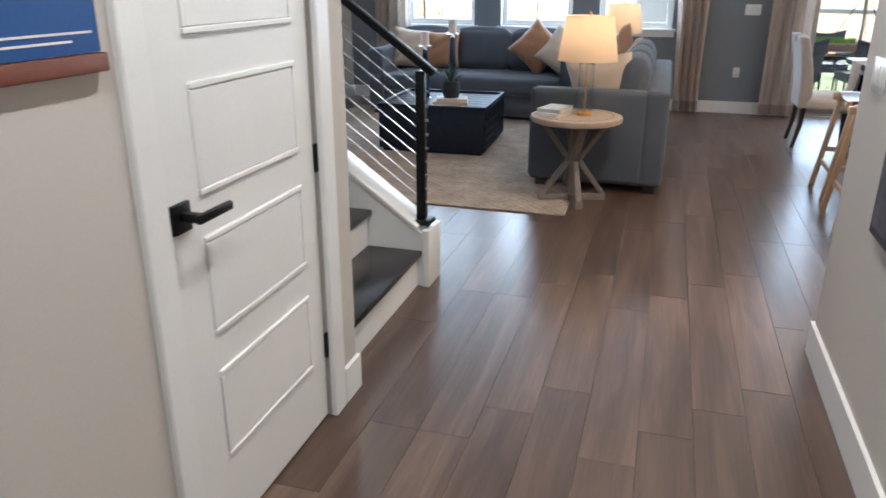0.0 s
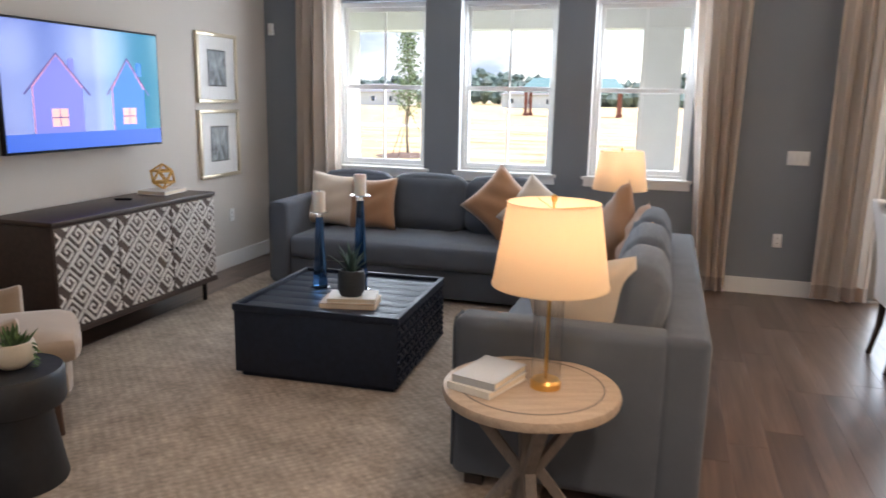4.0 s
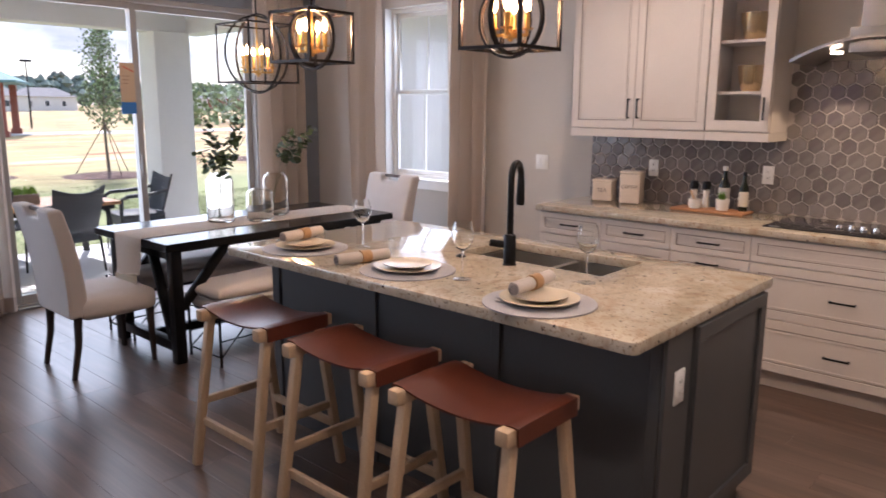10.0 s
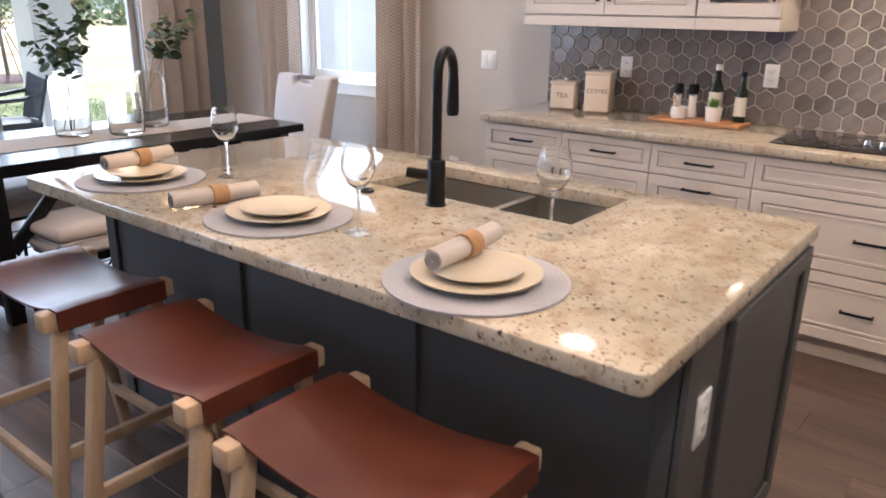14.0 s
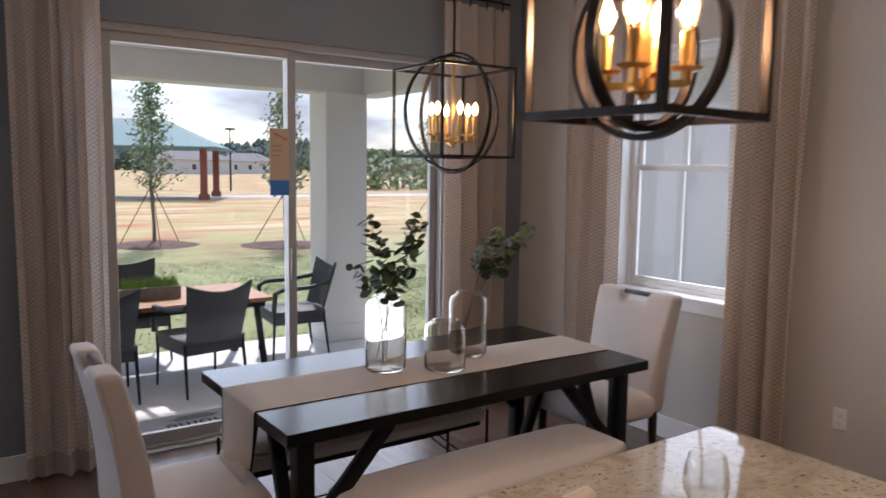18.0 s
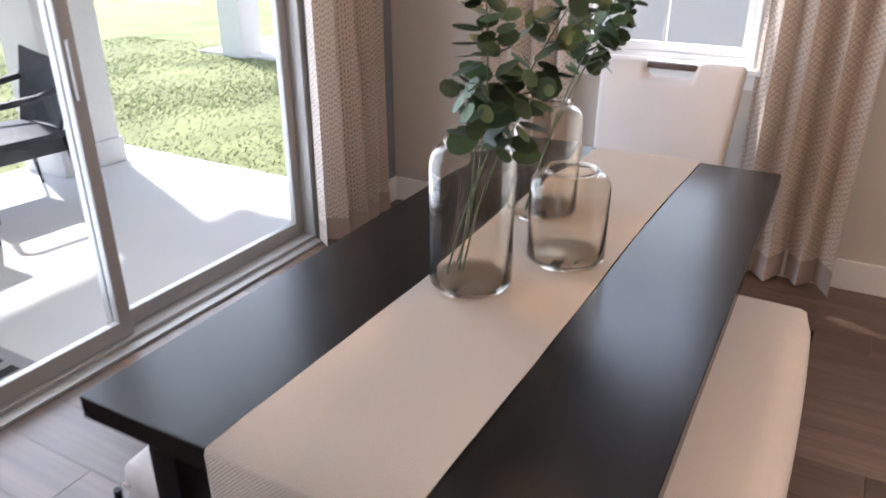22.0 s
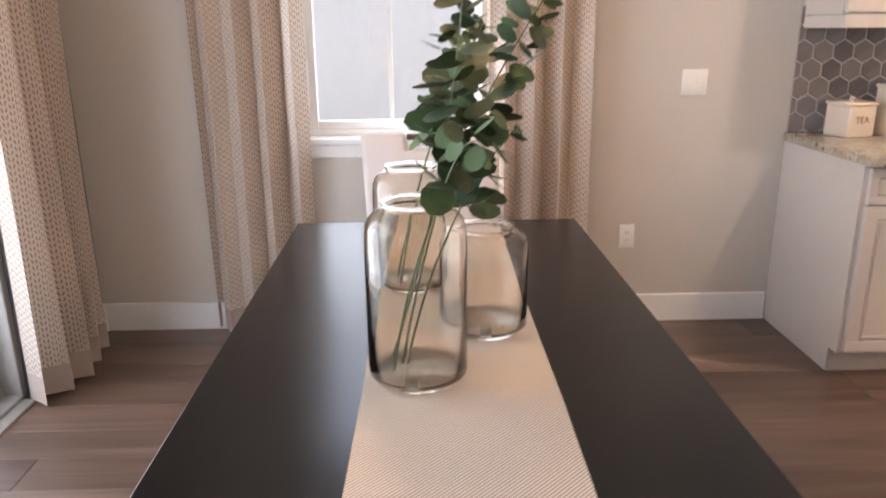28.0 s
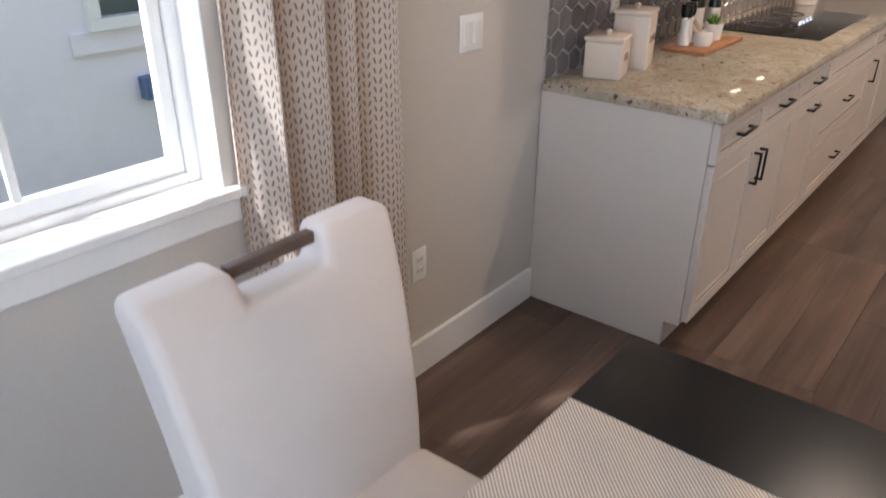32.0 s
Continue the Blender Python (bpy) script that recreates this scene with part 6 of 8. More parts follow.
bottle(4.47, 5.745, 0.27, 0.034, TRIM, "dark oil bottle with a white cap")
bottle(4.44, 5.61, 0.245, 0.028, BLACK, "dark bottle with a pale label")
tw = thing("utensil_crock", "white round crock on the far counter", "crock", 4.42, 4.10, 0.9155)
part("crock_body", lathe([(0, 0), (0.06, 0), (0.066, 0.02), (0.064, 0.15), (0.058, 0.15), (0.058, 0.02), (0, 0.015)]), PORCELAIN, tw)
wall_plate(EAST - 0.012, 5.525, 1.155, "-x", 1, "white outlet on the hexagon tile backsplash", "outlet", 0.07)
wall_plate(EAST - 0.012, 6.30, 1.155, "-x", 1, "white outlet on the backsplash behind the canisters", "outlet", 0.07)

# island
isl = thing("kitchen_island", "charcoal painted kitchen island with panelled ends", "island", 0, 0, 0)
IX0, IX1, IY0, IY1 = 1.872, 2.70, 4.892, 6.935
part("plinth", bx(IX0, 2.625, IY0, IY1, 0.0, 0.10), ISLAND, isl, smooth=0)
part("body", bx(IX0, IX1, IY0, IY1, 0.10, 0.655), ISLAND, isl, smooth=0)
for x0, x1, y0, y1 in ((IX0, IX1, IY0, 5.36), (IX0, IX1, 6.12, IY1), (IX0, 2.295, 5.36, 6.12), (2.684, IX1, 5.36, 6.12)):
    part("upper_case", bx(x0, x1, y0, y1, 0.655, 0.873), ISLAND, isl, smooth=0)
for yy in (4.895, 5.53, 6.20, 6.895):
    part("batten", bx(IX0 - 0.012, IX0, yy, yy + 0.04, 0.0, 0.873, 0.002, 1), ISLAND, isl, smooth=0)
for y_e, s in ((IY0, -1), (IY1, 1)):
    a, b = sorted((y_e, y_e + s * 0.014))
    part("corner_post", bx(IX0 - 0.012, 2.045, a, b, 0.0, 0.873, 0.002, 1), ISLAND, isl, smooth=0)
    a2, b2 = sorted((y_e, y_e + s * 0.018))
    pn = part("end_panel", bx(2.062, 2.70, a2, b2, 0.105, 0.868, 0.002, 1), ISLAND, isl, smooth=0)
    a3, b3 = sorted((y_e + s * 0.018, y_e + s * 0.030))
    for x0, x1, z0, z1 in ((2.062, 2.70, 0.815, 0.868), (2.062, 2.70, 0.105, 0.165), (2.062, 2.118, 0.165, 0.815), (2.644, 2.70, 0.165, 0.815)):
        part("panel_rail", bx(x0, x1, a3, b3, z0, z1, 0.004, 2), ISLAND, pn, smooth=0)
part("base_shoe", bx(IX0 - 0.012, 2.625, IY0 - 0.026, IY0 - 0.015, 0.0, 0.022, 0.003, 1), ISLAND, isl, smooth=0)
io = wall_plate(1.955, IY0 - 0.014, 0.69, "-y", 1, "white outlet on the island end", "outlet", 0.07)

# counter with a hole for the sink
SX0, SX1, SY0, SY1 = 2.307, 2.668, 5.376, 6.105
bm = bmesh.new()
gxs, gys, gzs = (1.625, SX0, SX1, 2.778), (4.868, SY0, SY1, 6.975), (0.874, 0.915)
gv = {(i, j, k): bm.verts.new((gxs[i], gys[j], gzs[k])) for i in range(4) for j in range(4) for k in range(2)}
for i in range(3):
    for j in range(3):
        if (i, j) != (1, 1):
            for k in range(2):
                bm.faces.new([gv[i, j, k], gv[i + 1, j, k], gv[i + 1, j + 1, k], gv[i, j + 1, k]])
for i in range(3):
    for j in (0, 3):
        bm.faces.new([gv[i, j, 0], gv[i + 1, j, 0], gv[i + 1, j, 1], gv[i, j, 1]])
        bm.faces.new([gv[j, i, 0], gv[j, i + 1, 0], gv[j, i + 1, 1], gv[j, i, 1]])
for p, q in (((1, 1), (2, 1)), ((2, 1), (2, 2)), ((2, 2), (1, 2)), ((1, 2), (1, 1))):
    bm.faces.new([gv[(*p, 0)], gv[(*q, 0)], gv[(*q, 1)], gv[(*p, 1)]])
bmesh.ops.recalc_face_normals(bm, faces=bm.faces[:])
corner = [e for e in bm.edges if abs(e.verts[0].co.z - e.verts[1].co.z) > 0.03 and min(abs(e.verts[0].co.x - gxs[0]), abs(e.verts[0].co.x - gxs[3])) < 0.001 and min(abs(e.verts[0].co.y - gys[0]), abs(e.verts[0].co.y - gys[3])) < 0.001]
bmesh.ops.bevel(bm, geom=corner, offset=0.028, segments=5, affect="EDGES", profile=0.5)
edge = [e for e in bm.edges if len(e.link_faces) == 2 and e.calc_face_angle(0) > 1.0]
bmesh.ops.bevel(bm, geom=edge, offset=0.006, segments=2, affect="EDGES", profile=0.5)
solo("island_countertop", bm, GRANITE, "speckled beige granite countertop on the island", "countertop", smooth=30)
sk = thing("sink", "double-bowl brushed steel undermount sink", "sink", 0, 0, 0)
for n_k, (ya, yb) in enumerate(((5.376, 5.69), (5.715, 6.105))):
    bm = bmesh.new()
    zb = 0.68
    for a, b, c, d, e, f in ((SX0 - 0.004, SX1 + 0.004, ya - 0.004, yb + 0.004, zb - 0.004, zb), (SX0 - 0.006, SX0, ya, yb, zb, 0.872), (SX1, SX1 + 0.006, ya, yb, zb, 0.872), (SX0 - 0.006, SX1 + 0.006, ya - 0.006, ya, zb, 0.872), (SX0 - 0.006, SX1 + 0.006, yb, yb + 0.006, zb, 0.872)):
        box(bm, a, b, c, d, e, f)
    part("basin", bm, STEEL, sk, smooth=0)
    part("drain", cy((SX0 + SX1) / 2, (ya + yb) / 2, zb, zb + 0.004, 0.045, seg=24), CHROME, sk)
part("divider", bx(SX0, SX1, 5.6965, 5.7085, 0.70, 0.872, 0.003), STEEL, sk)

fa = thing("faucet", "matt black pull-down kitchen faucet", "faucet", 2.225, 5.765, 0.9155, 20)
part("base_ring", lathe([(0, 0), (0.030, 0), (0.030, 0.006), (0, 0.006)]), BLACK, fa)
part("body", lathe([(0, 0.006), (0.026, 0.006), (0.026, 0.125), (0.022, 0.130), (0, 0.130)]), BLACK, fa)
arc = [(0, 0, 0.12), (0, 0, 0.335)] + [(0.072 - 0.072 * math.cos(a), 0, 0.355 + 0.066 * math.sin(a)) for a in [math.pi * k / 12 for k in range(1, 12)]] + [(0.144, 0, 0.355)]
part("spout", tube(arc, 0.0145, 14), BLACK, fa)
part("spray_head", lathe([(0, 0.235), (0.016, 0.235), (0.019, 0.25), (0.016, 0.335), (0.014, 0.357), (0, 0.357)], 0.144, 0), BLACK, fa)
lv_ = part("lever", tube([(0, 0.02, 0.085), (0.0, 0.045, 0.085), (0, 0.085, 0.088)], 0.016, 12), BLACK, fa)
sd = thing("soap_button", "small black air switch beside the faucet", "button", 2.21, 6.02, 0.9155)
part("cap", lathe([(0, 0), (0.022, 0), (0.022, 0.005), (0.012, 0.012), (0, 0.013)], seg=20), BLACK, sd)

# place settings
MATG = mat("silver_woven_placemat", (0.37, 0.365, 0.39), 0.7, var=0.15, fine=200, bump=0.5)
WRAP = mat("grey_napkin_cloth", (0.52, 0.47, 0.43), 0.9, var=0.06, fine=300, bump=0.3)
WRAPEDGE = mat("napkin_roll_edge", (0.16, 0.14, 0.15), 0.9)
RINGW = mat("tan_napkin_ring", (0.42, 0.24, 0.11), 0.7, var=0.2, fine=120, bump=0.4)
PLATEC = mat("cream_plate_glaze", (0.64, 0.565, 0.44), 0.22, var=0.02, bump=0)


def setting(x, y, nx, ny, nz, nrz):
    pm = thing("placemat", "round silver-grey woven placemat on the island", "placemat", x, y, 0.9155, group="placemats")
    part("backing", lathe([(0, 0.0), (0.185, 0.0), (0.186, 0.0015), (0, 0.0015)], seg=48), MATG, pm)
    for k in range(16):
        part("woven_coil", ring((0, 0, 0.0028), 0.016 + 0.0115 * k, 0.0112, "z", 24 + 2 * k, 0.0042), MATG, pm)
    bpy.context.view_layer.update()
    d = thing("dinner_plate", "large cream dinner plate on a placemat", "plate", x, y, 0.9205, group="dinner plates")
    part("plate_body", lathe([(0, 0.0), (0.075, 0.0), (0.09, 0.006), (0.135, 0.016), (0.137, 0.019), (0.09, 0.011), (0, 0.008)], seg=48), PLATEC, d)
    s = thing("salad_plate", "small cream plate stacked on the dinner plate", "plate", x, y, 0.9305, group="salad plates")
    part("plate_body", lathe([(0, 0.0), (0.055, 0.0), (0.07, 0.006), (0.098, 0.016), (0.10, 0.019), (0.07, 0.011), (0, 0.008)], seg=48), PLATEC, s)
    n = thing("napkin_roll", "rolled grey napkin in a tan napkin ring", "napkin", x + nx, y + ny, nz, nrz, group="napkin rolls")
    part("napkin", tube([(-0.125, 0, 0.024), (-0.06, 0, 0.022), (0.06, 0, 0.022), (0.125, 0, 0.024)], 0.021, 14), WRAP, n)
    part("napkin_fold", tube([(-0.126, 0.006, 0.036), (0.126, 0.006, 0.036)], 0.011, 10), WRAP, n)
    for s in (-1, 1):
        spiral = [(s * 0.1262, (0.003 + 0.0155 * k / 44) * math.cos(k * 0.43), 0.024 + (0.003 + 0.0155 * k / 44) * math.sin(k * 0.43)) for k in range(45)]
        part("rolled_edge", tube(spiral, 0.0013, 5), WRAPEDGE, n, "dark grey edge of the rolled cloth")
    part("napkin_ring", ring((0.01, 0, 0.024), 0.0245, 0.006, "x", 28, 0.045), RINGW, n)


for ob_z, (sx_, sy_, dx_, dy_, dz_, r_) in enumerate(((1.85, 6.66, 0.03, 0.06, 0.95, 8), (1.85, 5.995, -0.03, 0.235, 0.9185, -12), (1.80, 5.318, 0.03, 0.05, 0.95, 5))):
    setting(sx_, sy_, dx_, dy_, dz_, r_)


def wine_glass(x, y):
    o = thing("wine_glass", "clear stemmed wine glass on the island", "glass", x, y, 0.9155, group="wine glasses")
    part("foot", lathe([(0, 0.001), (0.034, 0.001), (0.036, 0.002), (0.012, 0.005), (0.004, 0.008)], seg=32), THINGLASS, o)
    part("stem", lathe([(0, 0.005), (0.005, 0.006), (0.0035, 0.04), (0.0035, 0.10), (0.006, 0.113), (0, 0.114)], seg=14), CLEAR, o)
    part("cup", lathe([(0.004, 0.112), (0.025, 0.125), (0.041, 0.155), (0.042, 0.18), (0.038, 0.205), (0.032, 0.225), (0.0312, 0.225), (0.0372, 0.205), (0.0410, 0.18), (0.0400, 0.156), (0.024, 0.1265), (0.0, 0.1155)], seg=36), CLEAR, o, smooth=60)


for gx, gy in ((2.054, 6.492), (1.881, 5.732), (2.163, 5.355)):
    wine_glass(gx, gy)


# bar stools
def stool(x, y, label, leather):
    o = thing("bar_stool", label, "stool", x, y, 0, group="stools at the island")
    hx, hy = 0.150, 0.212
    for sy in (-1, 1):
        part("seat_rail", bx(-hx - 0.035, hx + 0.035, sy * hy - 0.024, sy * hy + 0.024, 0.652, 0.702, 0.008, 2), PALEWOOD, o)
    rows = []
    for k in range(19):
        v = -1 + 2 * k / 18
        ang = v
        yv = v * (hy + 0.028)
        z = 0.711 - 0.034 * (1 - v * v)
        if abs(v) > 0.93:
            z -= 0.008
        rows.append([(-hx + 2 * hx * q / 8, yv, z - 0.003 * (abs(q - 4) / 4) ** 3) for q in range(9)])
    rows = [[(p[0], rows[0][0][1] - 0.002, 0.652) for p in rows[0]]] + rows + [[(p[0], rows[-1][0][1] + 0.002, 0.652) for p in rows[-1]]]
    bm = loft(rows)
    bmesh.ops.solidify(bm, geom=bm.faces[:], thickness=-0.007)
    part("leather_seat", bm, leather, o, "slung chestnut leather seat", smooth=70)
    for sx in (-1, 1):
        for sy in (-1, 1):
            part("leg", br((sx * (hx - 0.02), sy * (hy - 0.005), 0.675), (sx * (hx + 0.075), sy * (hy + 0.012), 0.0), 0.036, 0.036, up=(0, 1, 0), bev=0.006), PALEWOOD, o)
    w, w2 = hx + 0.035, hy + 0.008
    for sx, z in ((-1, 0.20), (1, 0.20)):
        part("stretcher", br((sx * w, -w2, z), (sx * w, w2, z), 0.022, 0.034, bev=0.004), PALEWOOD, o)
    for sy, z in ((-1, 0.29), (1, 0.29)):
        part("stretcher", br((-w + 0.008, sy * (w2 - 0.004), z), (w - 0.008, sy * (w2 - 0.004), z), 0.022, 0.034, bev=0.004), PALEWOOD, o)
    return o


LS = "pale oak counter stool with a slung chestnut leather seat"
for sx_, sy_ in ((1.532, 6.55), (1.505, 5.895), (1.468, 5.29)):
    stool(sx_, sy_, LS, LEATHER)

# pendants


BULBGLASS = pane_glass("clear_bulb_glass", (1.0, 0.90, 0.76), 0.12)


def candle_light(name, label, x, y, z, w, h, r, rz, n, arm, power):
    """An open box cage crossed by two hoops, with candle lamps on a brass hub; z is the hoops' middle."""
    o = thing(name, label, "pendant light", x, y, z, rz, group="cage lights")
    t = 0.011
    a, b = w / 2, h / 2
    for sx in (-1, 1):
        for sy in (-1, 1):
            part("cage_post", br((sx * a, sy * a, -b), (sx * a, sy * a, b), t), BRONZE, o, smooth=0)
    for sz in (-1, 1):
        for s in (-1, 1):
            part("cage_bar", br((-a - t / 2, s * a, sz * b), (a + t / 2, s * a, sz * b), t), BRONZE, o, smooth=0)
            part("cage_bar", br((s * a, -a + t / 2, sz * b), (s * a, a - t / 2, sz * b), t), BRONZE, o, smooth=0)
    for ax in ("x", "y"):
        part("hoop", ring((0, 0, 0), r if ax == "x" else r - 0.012, 0.009, ax, 64, 0.016), BRONZE, o)
    q_ = 1.0 if n == 6 else 0.62
    hub = -h * 0.5 + 0.07 * q_
    qr = 1.0 if n == 6 else 0.88
    top = hub + 0.108 * q_
    part("stem", cy(0, 0, hub, r - 0.01, 0.006, seg=12), BRASS, o)
    part("hub", lathe([(0, hub - 0.035 * q_), (0.008, hub - 0.03 * q_), (0.010, hub - 0.02 * q_), (0.022, hub - 0.015 * q_), (0.022, hub + 0.012 * q_), (0, hub + 0.014 * q_)], seg=20), BRASS, o)
    part("hanging_rod", cy(0, 0, r, CEIL_Z - z - 0.02, 0.006, seg=10), BRONZE, o)
    part("canopy", lathe([(0, CEIL_Z - z), (0.065, CEIL_Z - z), (0.06, CEIL_Z - z - 0.02), (0, CEIL_Z - z - 0.025)]), BRONZE, o)
    for k in range(n):
        q = 2 * math.pi * (k + (0.25 if n == 4 else 0.2)) / n
        cx_, cy_ = arm * math.cos(q), arm * math.sin(q)
        am = part("arm", br((0.015 * math.cos(q), 0.015 * math.sin(q), hub), (cx_, cy_, hub), 0.010), BRASS, o)
        part("riser", br((cx_, cy_, hub - 0.005 * q_), (cx_, cy_, hub + 0.03 * q_), 0.010), BRASS, am)
        part("drip_pan", lathe([(0, hub + 0.028 * q_), (0.018 * qr, hub + 0.026 * q_), (0.027 * qr, hub + 0.034 * q_), (0.016 * qr, hub + 0.034 * q_), (0, hub + 0.034 * q_)], cx_, cy_, 20), BRASS, am)
        part("sleeve", cy(cx_, cy_, hub + 0.032 * q_, hub + 0.108 * q_, 0.0105 * qr, seg=16), BRASS, am)
        bb = part("bulb", lathe([(0, top + 0.000 * qr), (0.008 * qr, top + 0.002 * qr), (0.0175 * qr, top + 0.029 * qr), (0.015 * qr, top + 0.049 * qr), (0.005 * qr, top + 0.078 * qr), (0, top + 0.082 * qr)], cx_, cy_, 16), BULBGLASS, am, "clear flame-shaped glass bulb")
        bb.visible_shadow = False
        part("filament", lathe([(0, top + 0.008 * qr), (0.006 * qr, top + 0.012 * qr), (0.0120 * qr, top + 0.030 * qr), (0.010 * qr, top + 0.042 * qr), (0.003 * qr, top + 0.060 * qr), (0, top + 0.062 * qr)], cx_, cy_, 12), BULB, am)
    lp = new("pendant_glow", bpy.data.lights.new("pendant_glow", "POINT"))
    lp.data.energy, lp.data.color, lp.data.shadow_soft_size = power, (1.0, 0.62, 0.32), 0.022
    lp.location = (x, y, z + hub + 0.15 * q_)
    return o


LP = "bronze cage pendant with brass candle lamps"
candle_light("pendant_light", LP + " over the island", 1.79, 5.46, 1.85, 0.232, 0.19, 0.122, 2, 4, 0.055, 14)
candle_light("pendant_light", LP + " over the island", 1.692, 6.372, 1.832, 0.226, 0.19, 0.122, 3, 4, 0.055, 13)
candle_light("chandelier", "bronze cube-and-hoop chandelier with six brass candle lamps over the table", 2.828, 8.423, 1.912, 0.387, 0.387, 0.265, 0, 6, 0.10, 9)

# recessed ceiling lights: unseen, added and powered to brighten hall, kitchen and living room
for k, (rx_, ry_, pw) in enumerate(((0.0, 0.9, 13), (0.0, 2.6, 11), (2.5, 4.0, 14), (3.35, 6.0, 11), (0.6, 4.4, 13), (-2.2, 6.2, 2.5), (-2.2, 8.2, 1.2))):
    o = thing("added_recessed_light", "small round recessed ceiling light, unseen, added to brighten the room", "ceiling light", rx_, ry_, CEIL_Z, group="recessed ceiling lights")
    part("trim_ring", ring((0, 0, -0.004), 0.075, 0.02, "z", 32, 0.008), TRIM, o)
    part("lens", cy(0, 0, -0.006, -0.001, 0.066, seg=28), CANLIGHT, o)
    lp = new("ceiling_fill", bpy.data.lights.new("ceiling_fill", "SPOT"))
    lp.data.energy, lp.data.color, lp.data.spot_size, lp.data.spot_blend, lp.data.shadow_soft_size = pw * 5, (1.0, 0.78, 0.57) if rx_ > 0.3 else (1.0, 0.88, 0.74), radians(130), 0.6, 0.07
    lp.matrix_world = look((rx_, ry_, CEIL_Z - 0.012), (rx_, ry_ + 0.001, 0))

# ---- dining ----
tb = thing("dining_table", "long black trestle dining table with braced legs", "table", 2.742, 8.416, 0, 0.45)
TX, TY = 0.923, 0.468
part("tabletop", bx(-TX, TX, -TY, TY, 0.718, 0.765, 0.002, 1), TABLEWOOD, tb)
part("top_batten", bx(-TX + 0.10, TX - 0.10, -0.38, 0.38, 0.69, 0.717), TABLEWOOD, tb, smooth=0)
LX, LY = 0.825, 0.37
for sx in (-1, 1):
    for sy in (-1, 1):
        part("leg", bx(sx * LX - 0.034, sx * LX + 0.034, sy * LY - 0.034, sy * LY + 0.034, 0.0, 0.717, 0.004), DARKWOOD, tb)
        part("end_brace", br((sx * LX, sy * 0.10, 0.70), (sx * LX, sy * (LY - 0.05), 0.10), 0.045, 0.05, up=(1, 0, 0), bev=0.003), DARKWOOD, tb)
        part("long_brace", br((sx * (LX - 0.03), sy * LY, 0.34), (sx * (LX - 0.36), sy * LY, 0.70), 0.05, 0.045, up=(0, 1, 0), bev=0.003), DARKWOOD, tb)
    part("end_rail", bx(sx * LX - 0.03, sx * LX + 0.03, -LY + 0.036, LY - 0.036, 0.075, 0.135, 0.003), DARKWOOD, tb)
    part("top_rail", bx(sx * LX - 0.03, sx * LX + 0.03, -LY + 0.036, LY - 0.036, 0.65, 0.69, 0.003), DARKWOOD, tb)
part("long_rail", bx(-LX + 0.03, LX - 0.03, -0.03, 0.03, 0.08, 0.13, 0.003), DARKWOOD, tb)

RUN_ = mat("oatmeal_twill_runner", (0.60, 0.54, 0.48), 0.95, var=0.05, fine=200, bump=0.2)
wave_tint(RUN_, (1.06, 1.04, 1.02), (0.65, 0.59, 0.54), 80.0, 0.0, "DIAGONAL", (0.3, 0.7), (1, 1, 1), 0.3)
wrinkle(RUN_, 6.0, 0.010, (1, 2.5, 1))
rn = thing("table_runner", "oatmeal woven table runner with a tasselled hanging end", "runner", 2.742, 8.392, 0.766)
rows = []
RW = 0.176
path = [(0.921, 0.002)] + [(0.921 - k * 0.0921, 0.002) for k in range(1, 20)] + [(-0.9235, 0.001), (-0.929, -0.008), (-0.932, -0.06), (-0.936, -0.12), (-0.942, -0.18), (-0.951, -0.235)]
for k, (px_, pz_) in enumerate(path):
    row = []
    for q in range(13):
        v = -1 + q / 6
        wob = 0.0014 * math.sin(9 * px_ + 5 * v) + 0.001 * math.sin(23 * px_ - 7 * v)
        hang = max(0.0, -pz_)
        row.append((px_ - hang * 0.05 * math.sin(3 * v + 1), v * RW * (1 - 0.12 * hang / 0.235) - 0.012 * px_ + 0.010 * max(0, 1 - ((px_ - 0.1) / 1.0) ** 2) + 0.003 * math.sin(5 * px_), pz_ + abs(wob) - hang * 0.06 * (v + 0.4)))
    rows.append(row)
bm = loft(rows)
bmesh.ops.solidify(bm, geom=bm.faces[:], thickness=0.002)
part("cloth", bm, RUN_, rn, smooth=60)
for k in range(11):
    v = -0.88 + 1.76 * k / 10
    x0, y0, z0 = -0.951, 0.011 + v * RW * 0.88, -0.232 - 0.235 * 0.06 * (v + 0.4)
    tz = part("tassel", tube([(x0, y0, z0 + 0.008), (x0 - 0.004, y0 + 0.002, z0 - 0.012), (x0 - 0.006, y0 - 0.002, z0 - 0.075)], 0.004, 7, taper=0.0065), CANDLE, rn)
    part("tassel_knot", lathe([(0, z0 - 0.018), (0.006, z0 - 0.014), (0.006, z0 - 0.006), (0, z0 - 0.002)], x0 - 0.004, y0, 8), CANDLE, tz)


GRIPWOOD = mat("brown_grip_wood", (0.10, 0.065, 0.05), 0.5, var=0.25)


